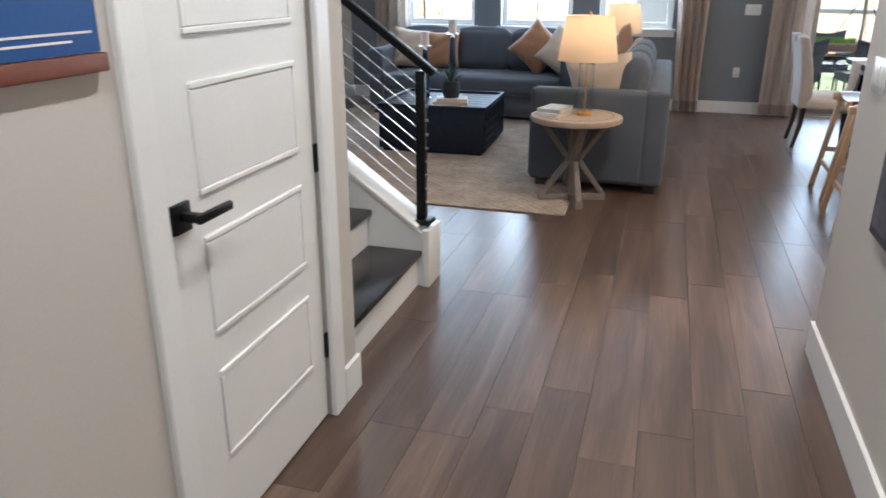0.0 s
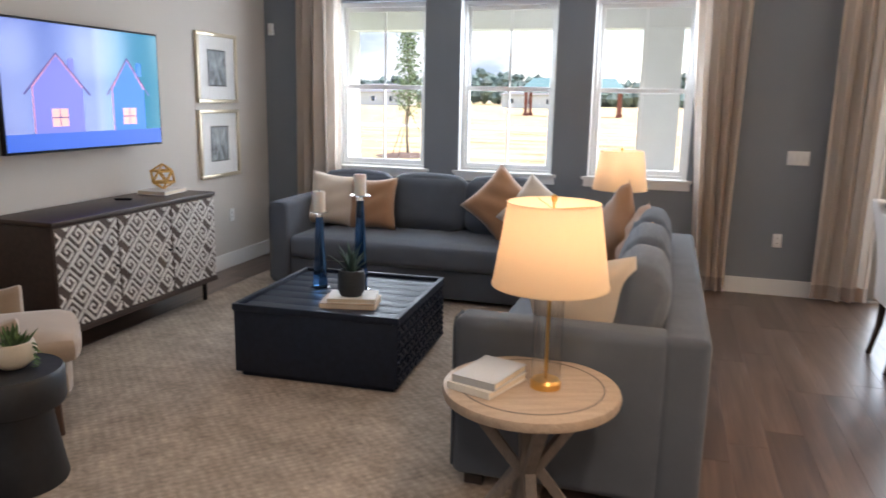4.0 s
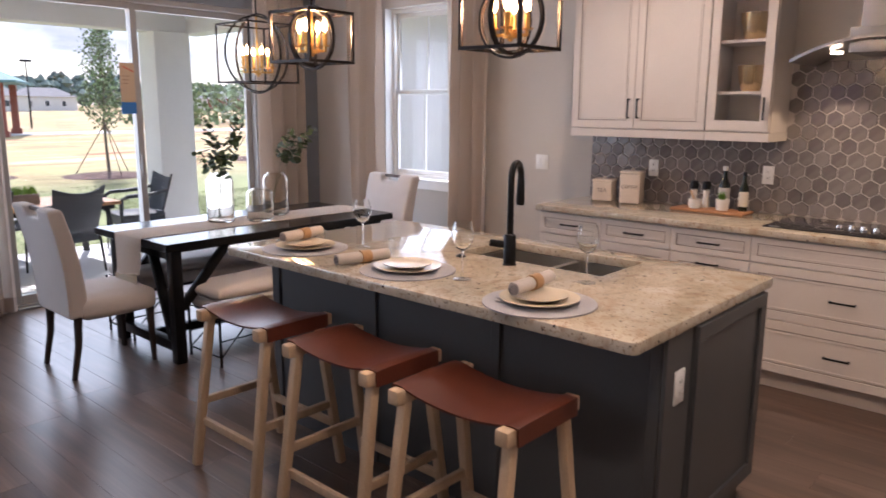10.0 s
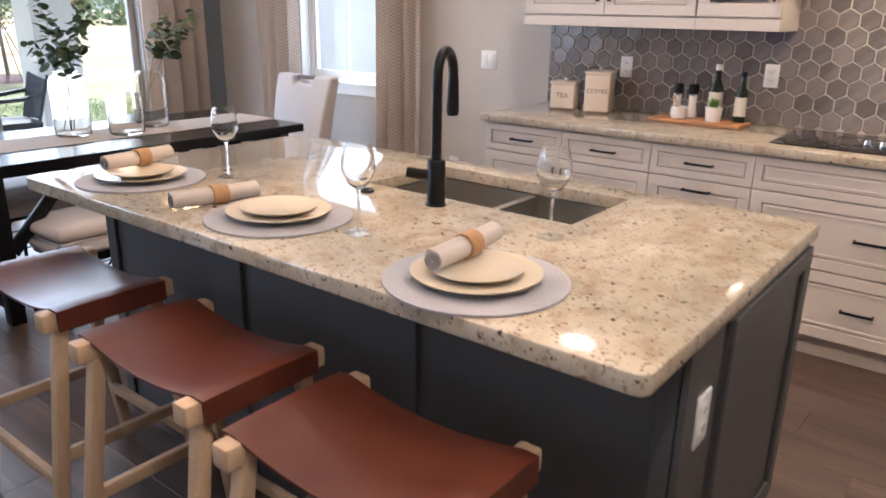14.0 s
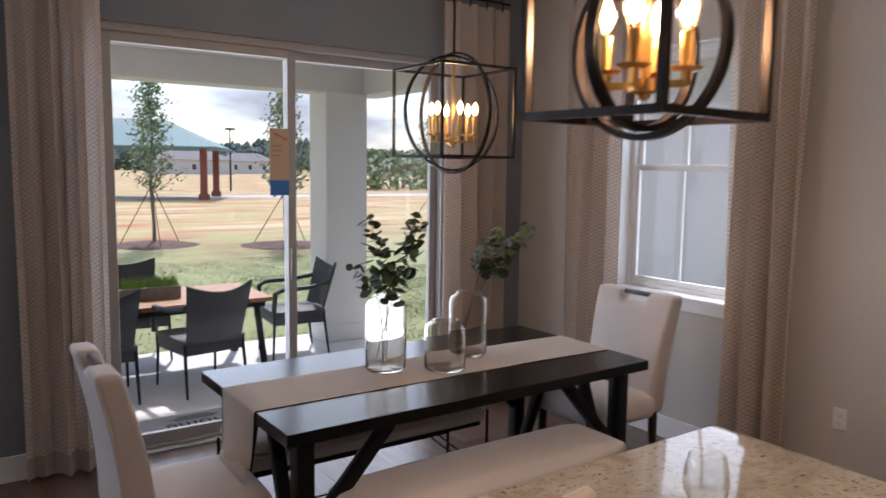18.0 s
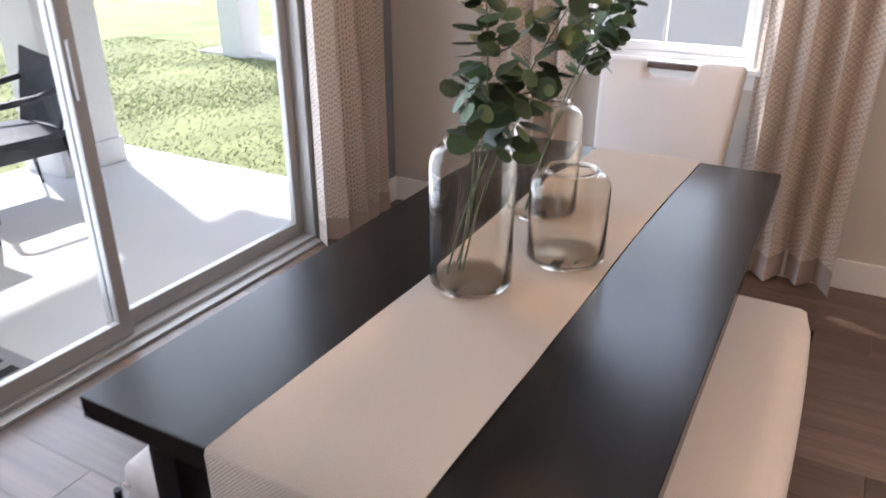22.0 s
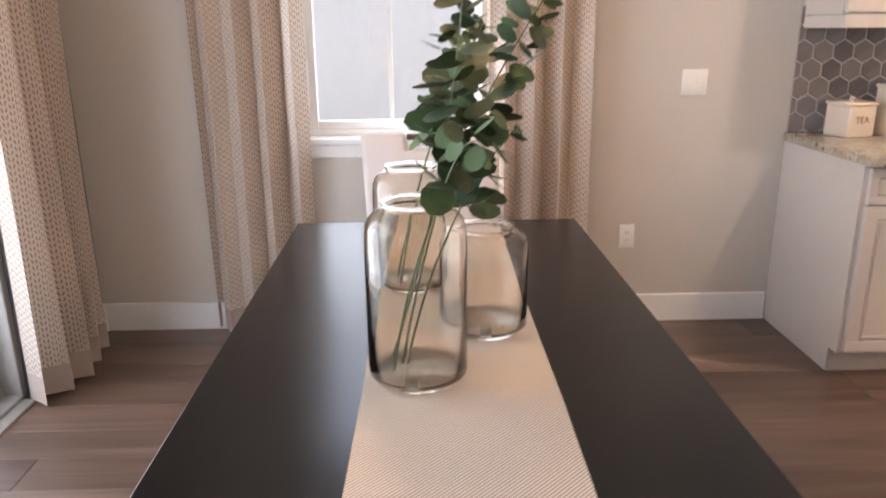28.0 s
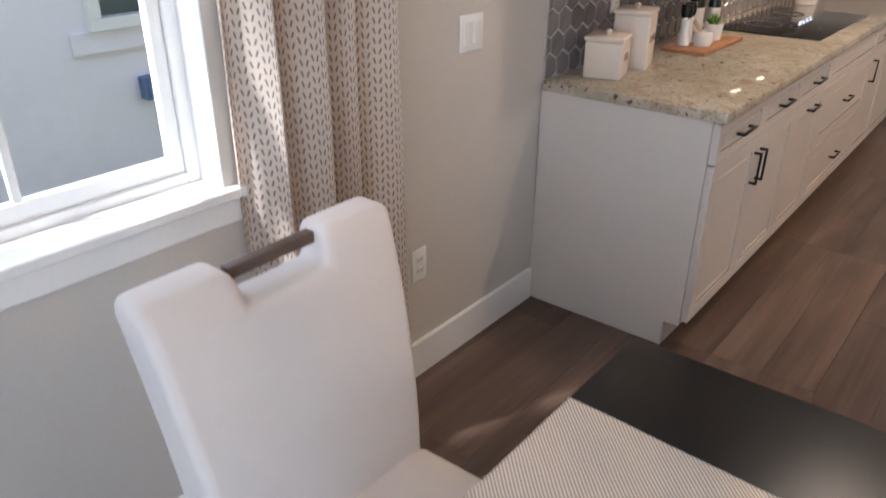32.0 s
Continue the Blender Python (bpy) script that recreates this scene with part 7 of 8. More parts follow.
def dining_chair(x, y, rz, label):
    """An upholstered chair whose seat looks along local +y, with a grip cut through the top of its back."""
    o = thing("dining_chair", label, "chair", x, y, 0, rz, group="chairs at the table ends")
    hw = 0.252
    pts = [(0.018 - hw, 0.36), (hw - 0.018, 0.36), (hw + 0.020, 1.000), (0.100, 1.000), (0.086, 0.938), (-0.086, 0.938), (-0.100, 1.000), (-hw - 0.020, 1.000)]
    bm = bmesh.new()
    a = [bm.verts.new((px_, -0.052, pz_)) for px_, pz_ in pts]
    b = [bm.verts.new((px_, 0.052, pz_)) for px_, pz_ in pts]
    bm.faces.new(a)
    bm.faces.new(b[::-1])
    for k in range(8):
        bm.faces.new((a[k], b[k], b[(k + 1) % 8], a[(k + 1) % 8]))
    bmesh.ops.recalc_face_normals(bm, faces=bm.faces[:])
    bmesh.ops.bevel(bm, geom=bm.edges[:], offset=0.023, segments=4, affect="EDGES", profile=0.5)
    for k in range(1, 9):
        zc = 0.40 + 0.60 * k / 9
        bmesh.ops.bisect_plane(bm, geom=bm.verts[:] + bm.edges[:] + bm.faces[:], plane_co=(0, 0, zc), plane_no=(0, 0, 1))
    for v in bm.verts:
        f = max(0, (v.co.z - 0.40) / 0.60)
        v.co.y = v.co.y * (1.12 - 0.30 * f) - 0.098 * f ** 1.9
    bk = part("backrest", bm, CHAIRCLOTH, o, smooth=50)
    bk.location = (0, -0.225, 0.0)
    part("grip", bx(-0.094, 0.094, -0.102, -0.078, 0.970, 0.994, 0.004), GRIPWOOD, bk, "brown wooden grip bar")
    for s in (-1, 1):
        part("piping", tube([(s * (hw - 0.022 + 0.034 * f), -0.052 * (1.12 - 0.30 * f) - 0.098 * f ** 1.9 + 0.005, 0.40 + 0.60 * f) for f in (0.0, 0.15, 0.3, 0.45, 0.6, 0.75, 0.88, 0.955)], 0.0055, 6), CHAIRCLOTH, bk)
    part("seat", cushion(-hw, hw, -0.22, 0.24, 0.335, 0.475, 0.05, 0.014, 8), CHAIRCLOTH, o, smooth=60)
    for s in (-1, 1):
        part("leg", tube([(s * 0.205, 0.20, 0.345), (s * 0.205, 0.21, 0.0)], 0.026, 8, taper=0.016), LEGWOOD, o)
        part("leg", tube([(s * 0.205, -0.225, 0.37), (s * 0.205, -0.235, 0.20), (s * 0.208, -0.275, 0.0)], 0.026, 8, taper=0.017), LEGWOOD, o)
    return o


dining_chair(1.632, 8.418, -90, "oatmeal linen dining chair with a wooden grip in its back")
dining_chair(3.83, 8.437, 90, "oatmeal linen dining chair beside the window")


def bench(x, y, label):
    o = thing("bench", label, "bench", x, y, 0, group="benches at the table")
    L, W = 0.655, 0.172
    part("lower_pad", cushion(-L, L, -W, W, 0.325, 0.405, 0.03, 0.006, 8), CHAIRCLOTH, o, smooth=60)
    part("upper_pad", cushion(-L, L, -W, W, 0.40, 0.485, 0.042, 0.018, 10), CHAIRCLOTH, o, smooth=60)
    part("welt", tube([(-L + 0.01, -W - 0.001, 0.403), (L - 0.01, -W - 0.001, 0.403), (L + 0.001, 0, 0.403), (L - 0.01, W + 0.001, 0.403), (-L + 0.01, W + 0.001, 0.403), (-L - 0.001, 0, 0.403)], 0.005, 6, closed=True), CHAIRCLOTH, o)
    for sx in (-1, 1):
        for sy in (-1, 1):
            ex, ey = sx * (L + 0.004), sy * (W + 0.006)
            part("leg", tube([(ex, ey, 0.40), (ex, ey, 0.0)], 0.009, 8), BLACK, o)
            part("wire_brace", tube([(ex, ey, 0.055), (sx * (L - 0.30), sy * (W - 0.03), 0.318)], 0.005, 6), BLACK, o)
        part("cross_bar", tube([(sx * (L + 0.004), -W - 0.006, 0.06), (sx * (L + 0.004), W + 0.006, 0.06)], 0.006, 8), BLACK, o)
    for sy in (-1, 1):
        part("stretcher", tube([(-L - 0.004, sy * (W + 0.006), 0.16), (L + 0.004, sy * (W + 0.006), 0.16)], 0.005, 6), BLACK, o)
    part("seat_board", bx(-L + 0.02, L - 0.02, -W + 0.02, W - 0.02, 0.31, 0.327), BLACK, o)
    return o


bench(2.705, 7.955, "oatmeal upholstered bench with thin black metal legs")
bench(2.588, 8.84, "oatmeal upholstered bench with thin black metal legs near the glass door")


# vases and eucalyptus
def vase(x, y, h, r, neck, label):
    o = thing("vase", label, "vase", x, y, 0.769, group="smoky glass vases")
    prof = [(0, 0.0), (r * 0.90, 0.0), (r, 0.012), (r, h * 0.80), (r * 0.985, h * 0.86), (r * 0.93, h * 0.91), (r * 0.82, h * 0.945), (neck, h * 0.965), (neck, h - 0.004), (neck + 0.004, h)]
    t = 0.0024
    inner = [(neck - t * 0.4, h), (neck - t, h * 0.962), (r * 0.82 - t, h * 0.940), (r * 0.93 - t, h * 0.905), (r * 0.985 - t, h * 0.86), (r - t, h * 0.80), (r - t, 0.018), (r * 0.86, 0.009), (0, 0.012)]
    part("glass_body", lathe(prof + inner, seg=56), SMOKE, o, smooth=60)
    part("rim", ring((0, 0, h), neck + 0.001, 0.006, "z", 48, 0.004), SMOKE, o)
    return o


vase(2.516, 8.477, 0.33, 0.092, 0.058, "tall smoky glass vase holding eucalyptus")
vase(2.986, 8.494, 0.308, 0.092, 0.058, "tall smoky glass vase with a leaning eucalyptus branch")
vase(2.741, 8.337, 0.222, 0.093, 0.058, "short empty smoky glass vase")


def eucalyptus(x, y, branches, seed, label):
    """Branches given as base and tip offsets from the vase foot; round leaves sit in pairs."""
    rnd = random.Random(seed)
    o = thing("eucalyptus_stems", label, "plant", x, y, 0.785)
    for base, bend, tip, dens in branches:
        p0, p1, p2 = Vector(base), Vector(bend), Vector(tip)
        pts = [(1 - f) ** 2 * p0 + 2 * f * (1 - f) * p1 + f * f * p2 for f in [k / 18 for k in range(19)]]
        st_ = part("stem", tube(pts, 0.0028, 6, taper=0.0012), STEM, o)
        bm = bmesh.new()
        n = int(dens)
        for k in range(n):
            f = 0.57 + 0.43 * (k + rnd.random() * 0.6) / n
            f = min(f, 1.0)
            p = (1 - f) ** 2 * p0 + 2 * f * (1 - f) * p1 + f * f * p2
            d = (2 * (1 - f) * (p1 - p0) + 2 * f * (p2 - p1)).normalized()
            for s in (0, 1, 2):
                ang = k * 1.6 + s * 2.2 + rnd.uniform(-0.6, 0.6)
                u = d.orthogonal().normalized()
                v = d.cross(u)
                out = (u * math.cos(ang) + v * math.sin(ang) + d * rnd.uniform(0.0, 0.5) + Vector((0, 0, rnd.uniform(-0.35, 0.15)))).normalized()
                r = rnd.uniform(0.018, 0.031) * (1.12 - 0.50 * max(0, f - 0.7) / 0.3)
                c = p + out * (r + rnd.uniform(0.004, 0.022))
                nrm = (d * rnd.uniform(0.2, 1) + Vector((rnd.uniform(-1, 1), rnd.uniform(-1, 1), rnd.uniform(0.2, 1)))).normalized()
                e1 = (out - nrm * out.dot(nrm)).normalized()
                e2 = nrm.cross(e1)
                cv = bm.verts.new(c - nrm * r * 0.12)
                rim = [bm.verts.new(c + (e1 * math.cos(q) * (1.12 if math.cos(q) > 0 else 1.0) + e2 * math.sin(q) * 0.92) * r) for q in [2 * math.pi * j / 9 for j in range(9)]]
                for j in range(9):
                    bm.faces.new((cv, rim[j], rim[(j + 1) % 9]))
        tagged(part("foliage", bm, GREENLEAF, o, smooth=180), kind="stuff")
    return o


eucalyptus(2.516, 8.477, [
    ((0.03, 0.05, 0.0), (0.0, -0.06, 0.34), (-0.136, -0.08, 0.675), 15),
    ((-0.03, 0.045, 0.0), (0.03, -0.005, 0.33), (0.028, -0.245, 0.685), 18),
    ((0.0, 0.03, 0.0), (-0.03, -0.05, 0.42), (-0.21, -0.09, 0.45), 6),
    ((0.0, 0.02, 0.0), (-0.02, -0.04, 0.30), (-0.06, -0.17, 0.45), 5)], 5, "green eucalyptus branches in a smoky glass vase")
eucalyptus(2.986, 8.494, [
    ((-0.05, 0.03, 0.0), (0.02, -0.02, 0.36), (0.225, -0.19, 0.615), 15),
    ((0.0, 0.04, 0.0), (-0.01, -0.03, 0.36), (0.05, -0.17, 0.60), 15)], 9, "green eucalyptus branch leaning out of a smoky glass vase")

# ---- outdoors ----
GROUND = mat("patchy_lawn", (0.23, 0.25, 0.11), 0.95, var=0.45, scale=1.6, fine=22, bump=0.8)
gt2 = GROUND.node_tree
gb2 = bsdf(GROUND)
g_co2, g_sep, g_n3 = gt2.nodes.new("ShaderNodeTexCoord"), gt2.nodes.new("ShaderNodeSeparateXYZ"), gt2.nodes.new("ShaderNodeTexNoise")
g_n3.inputs["Scale"].default_value, g_n3.inputs["Detail"].default_value = 0.22, 6
g_add, g_rmp, g_mx = gt2.nodes.new("ShaderNodeMath"), gt2.nodes.new("ShaderNodeValToRGB"), gt2.nodes.new("ShaderNodeMixRGB")
g_add.operation = "MULTIPLY_ADD"
g_add.inputs[1].default_value = 9.0
g_div = gt2.nodes.new("ShaderNodeMapRange")
g_div.inputs["From Min"].default_value, g_div.inputs["From Max"].default_value = 23.0, 31.0
gt2.links.new(g_co2.outputs["Object"], g_sep.inputs[0])
gt2.links.new(g_co2.outputs["Object"], g_n3.inputs["Vector"])
gt2.links.new(g_n3.outputs[0], g_add.inputs[0])
gt2.links.new(g_sep.outputs["Y"], g_add.inputs[2])
gt2.links.new(g_add.outputs[0], g_div.inputs["Value"])
g_dirt, g_dn = gt2.nodes.new("ShaderNodeValToRGB"), gt2.nodes.new("ShaderNodeTexNoise")
g_dn.inputs["Scale"].default_value, g_dn.inputs["Detail"].default_value = 0.8, 8
g_dirt.color_ramp.elements[0].position, g_dirt.color_ramp.elements[1].position = 0.35, 0.65
g_dirt.color_ramp.elements[0].color, g_dirt.color_ramp.elements[1].color = (0.30, 0.12, 0.055, 1), (0.50, 0.40, 0.26, 1)
for g_p, g_c in ((0.44, (0.42, 0.24, 0.12, 1)), (0.50, (0.33, 0.33, 0.13, 1)), (0.56, (0.44, 0.30, 0.16, 1))):
    g_dirt.color_ramp.elements.new(g_p).color = g_c
g_dm = gt2.nodes.new("ShaderNodeMapping")
g_dm.inputs["Scale"].default_value = (0.3, 0.9, 1)
gt2.links.new(g_co2.outputs["Object"], g_dm.inputs[0])
gt2.links.new(g_dm.outputs[0], g_dn.inputs["Vector"])
gt2.links.new(g_dn.outputs[0], g_dirt.inputs[0])
gt2.links.new(g_div.outputs[0], g_mx.inputs[0])
gt2.links.new(gb2.inputs["Base Color"].links[0].from_socket, g_mx.inputs[1])
gt2.links.new(g_dirt.outputs[0], g_mx.inputs[2])
gt2.links.new(g_mx.outputs[0], gb2.inputs["Base Color"])
solo("ground", bx(-400, 400, -200, 700, -0.5, -0.13), GROUND, "lawn running into a bare dirt field", "ground", kind="structure", smooth=0)
solo("patio", bx(-4.2, 4.71, NORTH + 0.2, 12.62, -0.30, -0.05, 0.01, 1), CONCRETE, "pale concrete patio slab", "patio", kind="structure", smooth=0)

GRASSB = mat("lawn_blades", (0.13, 0.17, 0.06), 0.8, var=0.55, island=0.9, scale=1.3)
rng_g = random.Random(12)
gv_, gf_ = [], []
while len(gf_) < 42000:
    if rng_g.random() < 0.55:
        bx_, by_ = 4.72 + 4.0 * rng_g.random(), 10.2 + 7.0 * rng_g.random()
    else:
        bx_, by_ = -1.0 + 8.0 * rng_g.random(), 12.65 + 7.0 * rng_g.random()
    if math.sin(bx_ * 2.3 + 1.7 * math.sin(by_ * 1.9)) + math.sin(by_ * 2.9 + bx_) < rng_g.uniform(-2.6, 0.6):
        continue
    bh, ba = rng_g.uniform(0.012, 0.032), rng_g.uniform(0, 6.28)
    cx_, sx_ = math.cos(ba), math.sin(ba)
    n_ = len(gv_)
    gv_ += [(bx_ - 0.005 * cx_, by_ - 0.005 * sx_, -0.131), (bx_ + 0.005 * cx_, by_ + 0.005 * sx_, -0.131), (bx_ + rng_g.uniform(-0.03, 0.03), by_ + rng_g.uniform(-0.03, 0.03), -0.13 + bh)]
    gf_.append((n_, n_ + 1, n_ + 2))
lawn_me = bpy.data.meshes.new("grass")
lawn_me.from_pydata(gv_, [], gf_)
lawn_me.materials.append(GRASSB)
tagged(new("grass", lawn_me), "patchy short lawn grass beside the patio", "grass", kind="stuff")

lan = thing("patio_roof", "white patio roof on square stucco columns", "roof", 0, 0, 0, kind="structure")
part("soffit", bx(-4.3, 5.0, NORTH + 0.2, 12.9, 2.62, 2.72), STUCCO, lan, smooth=0)
part("beam", bx(-4.3, 4.75, 12.20, 12.52, 2.38, 2.62), STUCCO, lan, smooth=0)
part("side_beam", bx(4.42, 4.72, NORTH + 0.2, 12.20, 2.38, 2.62), STUCCO, lan, smooth=0)
for cx_ in (-4.1, -0.12, 4.22):
    c_ = part("column", bx(cx_ - 0.22, cx_ + 0.22, 12.16, 12.54, -0.05, 2.38, 0.004, 1), STUCCO, lan, smooth=0)
    part("column_base", bx(cx_ - 0.24, cx_ + 0.24, 12.14, 12.56, -0.05, 0.12, 0.004, 1), STUCCO, c_, smooth=0)
part("roof_slab", bx(-4.6, 5.1, -1.9, 13.1, 3.15, 3.3), STUCCO, lan, smooth=0)
for dx_ in (1.9, 2.25, -2.5, -1.2):
    part("downlight", cy(dx_, 11.3, 2.612, 2.619, 0.06, seg=20), CANLIGHT, lan)


def patio_chair(x, y, rz):
    o = thing("patio_chair", "black woven resin patio armchair", "chair", x, y, -0.05, rz, group="patio chairs")
    rows = []
    for j in range(9):
        f = j / 8
        rows.append([((-0.25 + 0.5 * k / 8) * (0.90 + 0.16 * f), -0.235 - 0.11 * f - 0.06 * (1 - ((k - 4) / 4) ** 2), 0.42 + 0.37 * f + 0.06 * f * ((k - 4) / 4) ** 2) for k in range(9)])
    bm = loft(rows)
    bmesh.ops.solidify(bm, geom=bm.faces[:], thickness=0.02)
    part("backrest", bm, WICKER, o, smooth=60)
    part("seat", bx(-0.25, 0.25, -0.25, 0.24, 0.39, 0.43, 0.012, 2), WICKER, o)
    part("skirt", bx(-0.24, 0.24, -0.24, 0.23, 0.31, 0.392, 0.004, 1), WICKER, o)
    for s in (-1, 1):
        part("arm", tube([(s * 0.25, -0.29, 0.68), (s * 0.285, -0.10, 0.645), (s * 0.285, 0.16, 0.635), (s * 0.27, 0.225, 0.60), (s * 0.26, 0.235, 0.43)], 0.022, 8), WICKER, o)
        for yy, d in ((-0.23, -0.05), (0.22, 0.02)):
            part("leg", tube([(s * 0.235, yy, 0.40), (s * 0.245, yy + d, 0.0)], 0.015, 8, taper=0.010), BLACK, o)
    return o


patio_chair(2.54, 11.38, 10)
patio_chair(1.80, 11.42, -3)
patio_chair(2.30, 12.50, 180)
patio_chair(3.56, 12.0, 84)
pt = thing("patio_table", "orange teak patio table on black metal legs", "table", 2.29, 11.93, -0.05)
for k in range(7):
    part("slat", bx(-0.90, 0.90, -0.43 + k * 0.124, -0.43 + k * 0.124 + 0.118, 0.595, 0.63, 0.003, 1), TEAK, pt)
part("frame_rail", bx(-0.84, 0.84, -0.40, 0.40, 0.55, 0.594), BLACK, pt)
for sx in (-1, 1):
    for sy in (-1, 1):
        part("leg", br((sx * 0.78, sy * 0.36, 0.56), (sx * 0.84, sy * 0.39, 0.0), 0.05), BLACK, pt)
pb = thing("grass_planter", "grey planter box of bright green grass on the patio table", "planter", 2.26, 11.88, 0.581, 4)
part("planter_box", bx(-0.26, 0.26, -0.07, 0.07, 0.0, 0.10, 0.004), GREYWOOD, pb)
bl = bmesh.new()
rnd = random.Random(2)
for k in range(500):
    gx, gy = rnd.uniform(-0.25, 0.25), rnd.uniform(-0.06, 0.06)
    hgt = rnd.uniform(0.06, 0.10)
    ax, ay = rnd.uniform(-0.015, 0.015), rnd.uniform(-0.015, 0.015)
    v1, v2, v3 = bl.verts.new((gx - 0.003, gy, 0.098)), bl.verts.new((gx + 0.003, gy, 0.098)), bl.verts.new((gx + ax, gy + ay, 0.10 + hgt))
    bl.faces.new((v1, v2, v3))
tagged(part("grass", bl, GRASSY, pb, smooth=0), kind="stuff")
dm = thing("doormat", "grey doormat with black lettering outside the glass door", "doormat", 2.14, 10.51, -0.05)
part("mat_body", bx(-0.39, 0.39, -0.225, 0.225, 0.0, 0.012, 0.003), mat("grey_coir", (0.36, 0.37, 0.38), 0.95, var=0.25, fine=150, bump=0.6), dm)
MATINK = mat("doormat_ink", (0.02, 0.02, 0.02), 0.9)
stamp("Home", 0.17, dm, Matrix.Translation((0.13, -0.005, 0.0124)) @ pose(0, 0, 0, 0, 0, 180), MATINK)
for k, (bw, by, bh) in enumerate(((0.20, -0.145, 0.026), (0.13, 0.10, 0.008), (0.16, 0.13, 0.008), (0.11, 0.16, 0.008))):
    part("text_bar", bx(0.13 - bw, 0.13 + bw, by - bh, by + bh, 0.0122, 0.013), MATINK, dm, smooth=0)

LEAFG = mat("young_tree_leaves", (0.20, 0.27, 0.13), 0.7, var=0.45, island=0.8, scale=8)
# the far leaves' colour has the pale bluish distance haze mixed in
LEAFD = mat("hazed_tree_leaves", (0.13, 0.175, 0.15), 0.8, var=0.45, island=0.8, scale=0.5)
BARK = mat("grey_bark", (0.16, 0.13, 0.10), 0.9, var=0.3, fine=40, bump=0.6)
MULCH = mat("red_mulch", (0.10, 0.055, 0.04), 0.95, var=0.5, fine=60, bump=0.9)


def young_tree(x, y, h, seed, wide, label):
    """A staked sapling: thin trunk, rising twigs, loose small leaves in a narrow crown."""
    rnd = random.Random(seed)
    o = thing("young_tree", label, "tree", x, y, -0.13)
    pts = [(0.03 * math.sin(k * 1.3 + seed), 0.03 * math.cos(k * 1.7), h * k / 8) for k in range(9)]
    part("trunk", tube(pts, 0.045, 8, taper=0.008), BARK, o)
    lf, tw_ = bmesh.new(), bmesh.new()
    for k in range(60):
        f = 0.30 + 0.70 * k / 60
        z0 = h * f
        a = k * 2.4 + rnd.uniform(-0.4, 0.4)
        ln = wide * (1.15 - f) * rnd.uniform(0.6, 1.2) + 0.12
        tip = Vector((ln * math.cos(a), ln * math.sin(a), z0 + ln * 0.8))
        bar(tw_, (0, 0, z0), tip, 0.010)
        for q in range(40):
            g = rnd.uniform(0.15, 1.1)
            p = Vector((0, 0, z0)).lerp(tip, g) + Vector((rnd.gauss(0, 0.07), rnd.gauss(0, 0.07), rnd.gauss(0, 0.08)))
            s = rnd.uniform(0.028, 0.055)
            n1 = Vector((rnd.gauss(0, 1), rnd.gauss(0, 1), rnd.gauss(0, 1))).normalized()
            n2 = n1.orthogonal().normalized()
            n3 = n1.cross(n2)
            lf.faces.new([lf.verts.new(p + n2 * s), lf.verts.new(p + n3 * s * 0.55), lf.verts.new(p - n2 * s), lf.verts.new(p - n3 * s * 0.55)])
    tagged(part("branchwork", tw_, BARK, o, smooth=0), kind="stuff")
    tagged(part("crown", lf, LEAFG, o, smooth=0), kind="stuff")
    for k in range(3):
        a = k * 2.09 + 0.5
        part("stake_strap", tube([(0, 0, h * 0.36), (0.75 * math.cos(a), 0.75 * math.sin(a), 0.0)], 0.010, 5), MULCH, o)
    mb = lathe([(0.0, 0.10), (0.5, 0.07), (0.95, 0.01), (1.0, 0.0)], seg=28)
    for v in mb.verts:
        v.co += Vector((rnd.uniform(-0.05, 0.05), rnd.uniform(-0.05, 0.05), rnd.uniform(-0.012, 0.012)))
    part("mulch_bed", mb, MULCH, o)
    return o


young_tree(4.9, 22.9, 3.8, 1, 0.55, "staked young tree in a red mulch bed")
young_tree(7.5, 21.6, 3.45, 2, 0.55, "staked young tree in a red mulch bed")
young_tree(-7.43, 24.4, 3.9, 3, 0.5, "staked young tree in a red mulch bed")
young_tree(13.2, 24.0, 3.2, 4, 0.75, "staked young tree in a red mulch bed")

TEAL = mat("teal_metal_roof", (0.10, 0.21, 0.22), 0.7, var=0.1)
REDP = mat("red_brick_post", (0.24, 0.075, 0.05), 0.8, var=0.2)


def pavilion(x, y, rz, hw, hd):
    """An open shelter: four posts under a hipped roof with a plain fascia."""
    o = thing("pavilion", "open park pavilion with red posts and a teal metal roof", "pavilion", x, y, -0.13, rz, group="park pavilions")
    for sx in (-1, 1):
        for sy in (-1, 1):
            post = part("post", bx(sx * (hw - 0.8) - 0.17, sx * (hw - 0.8) + 0.17, sy * (hd - 0.8) - 0.17, sy * (hd - 0.8) + 0.17, 0, 2.75), REDP, o, smooth=0)
            part("footing", bx(sx * (hw - 0.8) - 0.26, sx * (hw - 0.8) + 0.26, sy * (hd - 0.8) - 0.26, sy * (hd - 0.8) + 0.26, 0, 0.3), REDP, post, smooth=0)
    bm = bmesh.new()
    e = [bm.verts.new(p) for p in ((-hw, -hd, 2.78), (hw, -hd, 2.78), (hw, hd, 2.78), (-hw, hd, 2.78))]
    r = [bm.verts.new(p) for p in ((-hw * 0.4, 0, 4.3), (hw * 0.4, 0, 4.3))]
    for f in ((e[0], e[1], r[1], r[0]), (e[1], e[2], r[1]), (e[2], e[3], r[0], r[1]), (e[3], e[0], r[0]), (e[3], e[2], e[1], e[0])):
        bm.faces.new(f)
    part("roof", bm, TEAL, o, smooth=0)
    part("fascia", bx(-hw - 0.02, hw + 0.02, -hd - 0.02, hd + 0.02, 2.66, 2.78), TEAL, o, smooth=0)
    return o


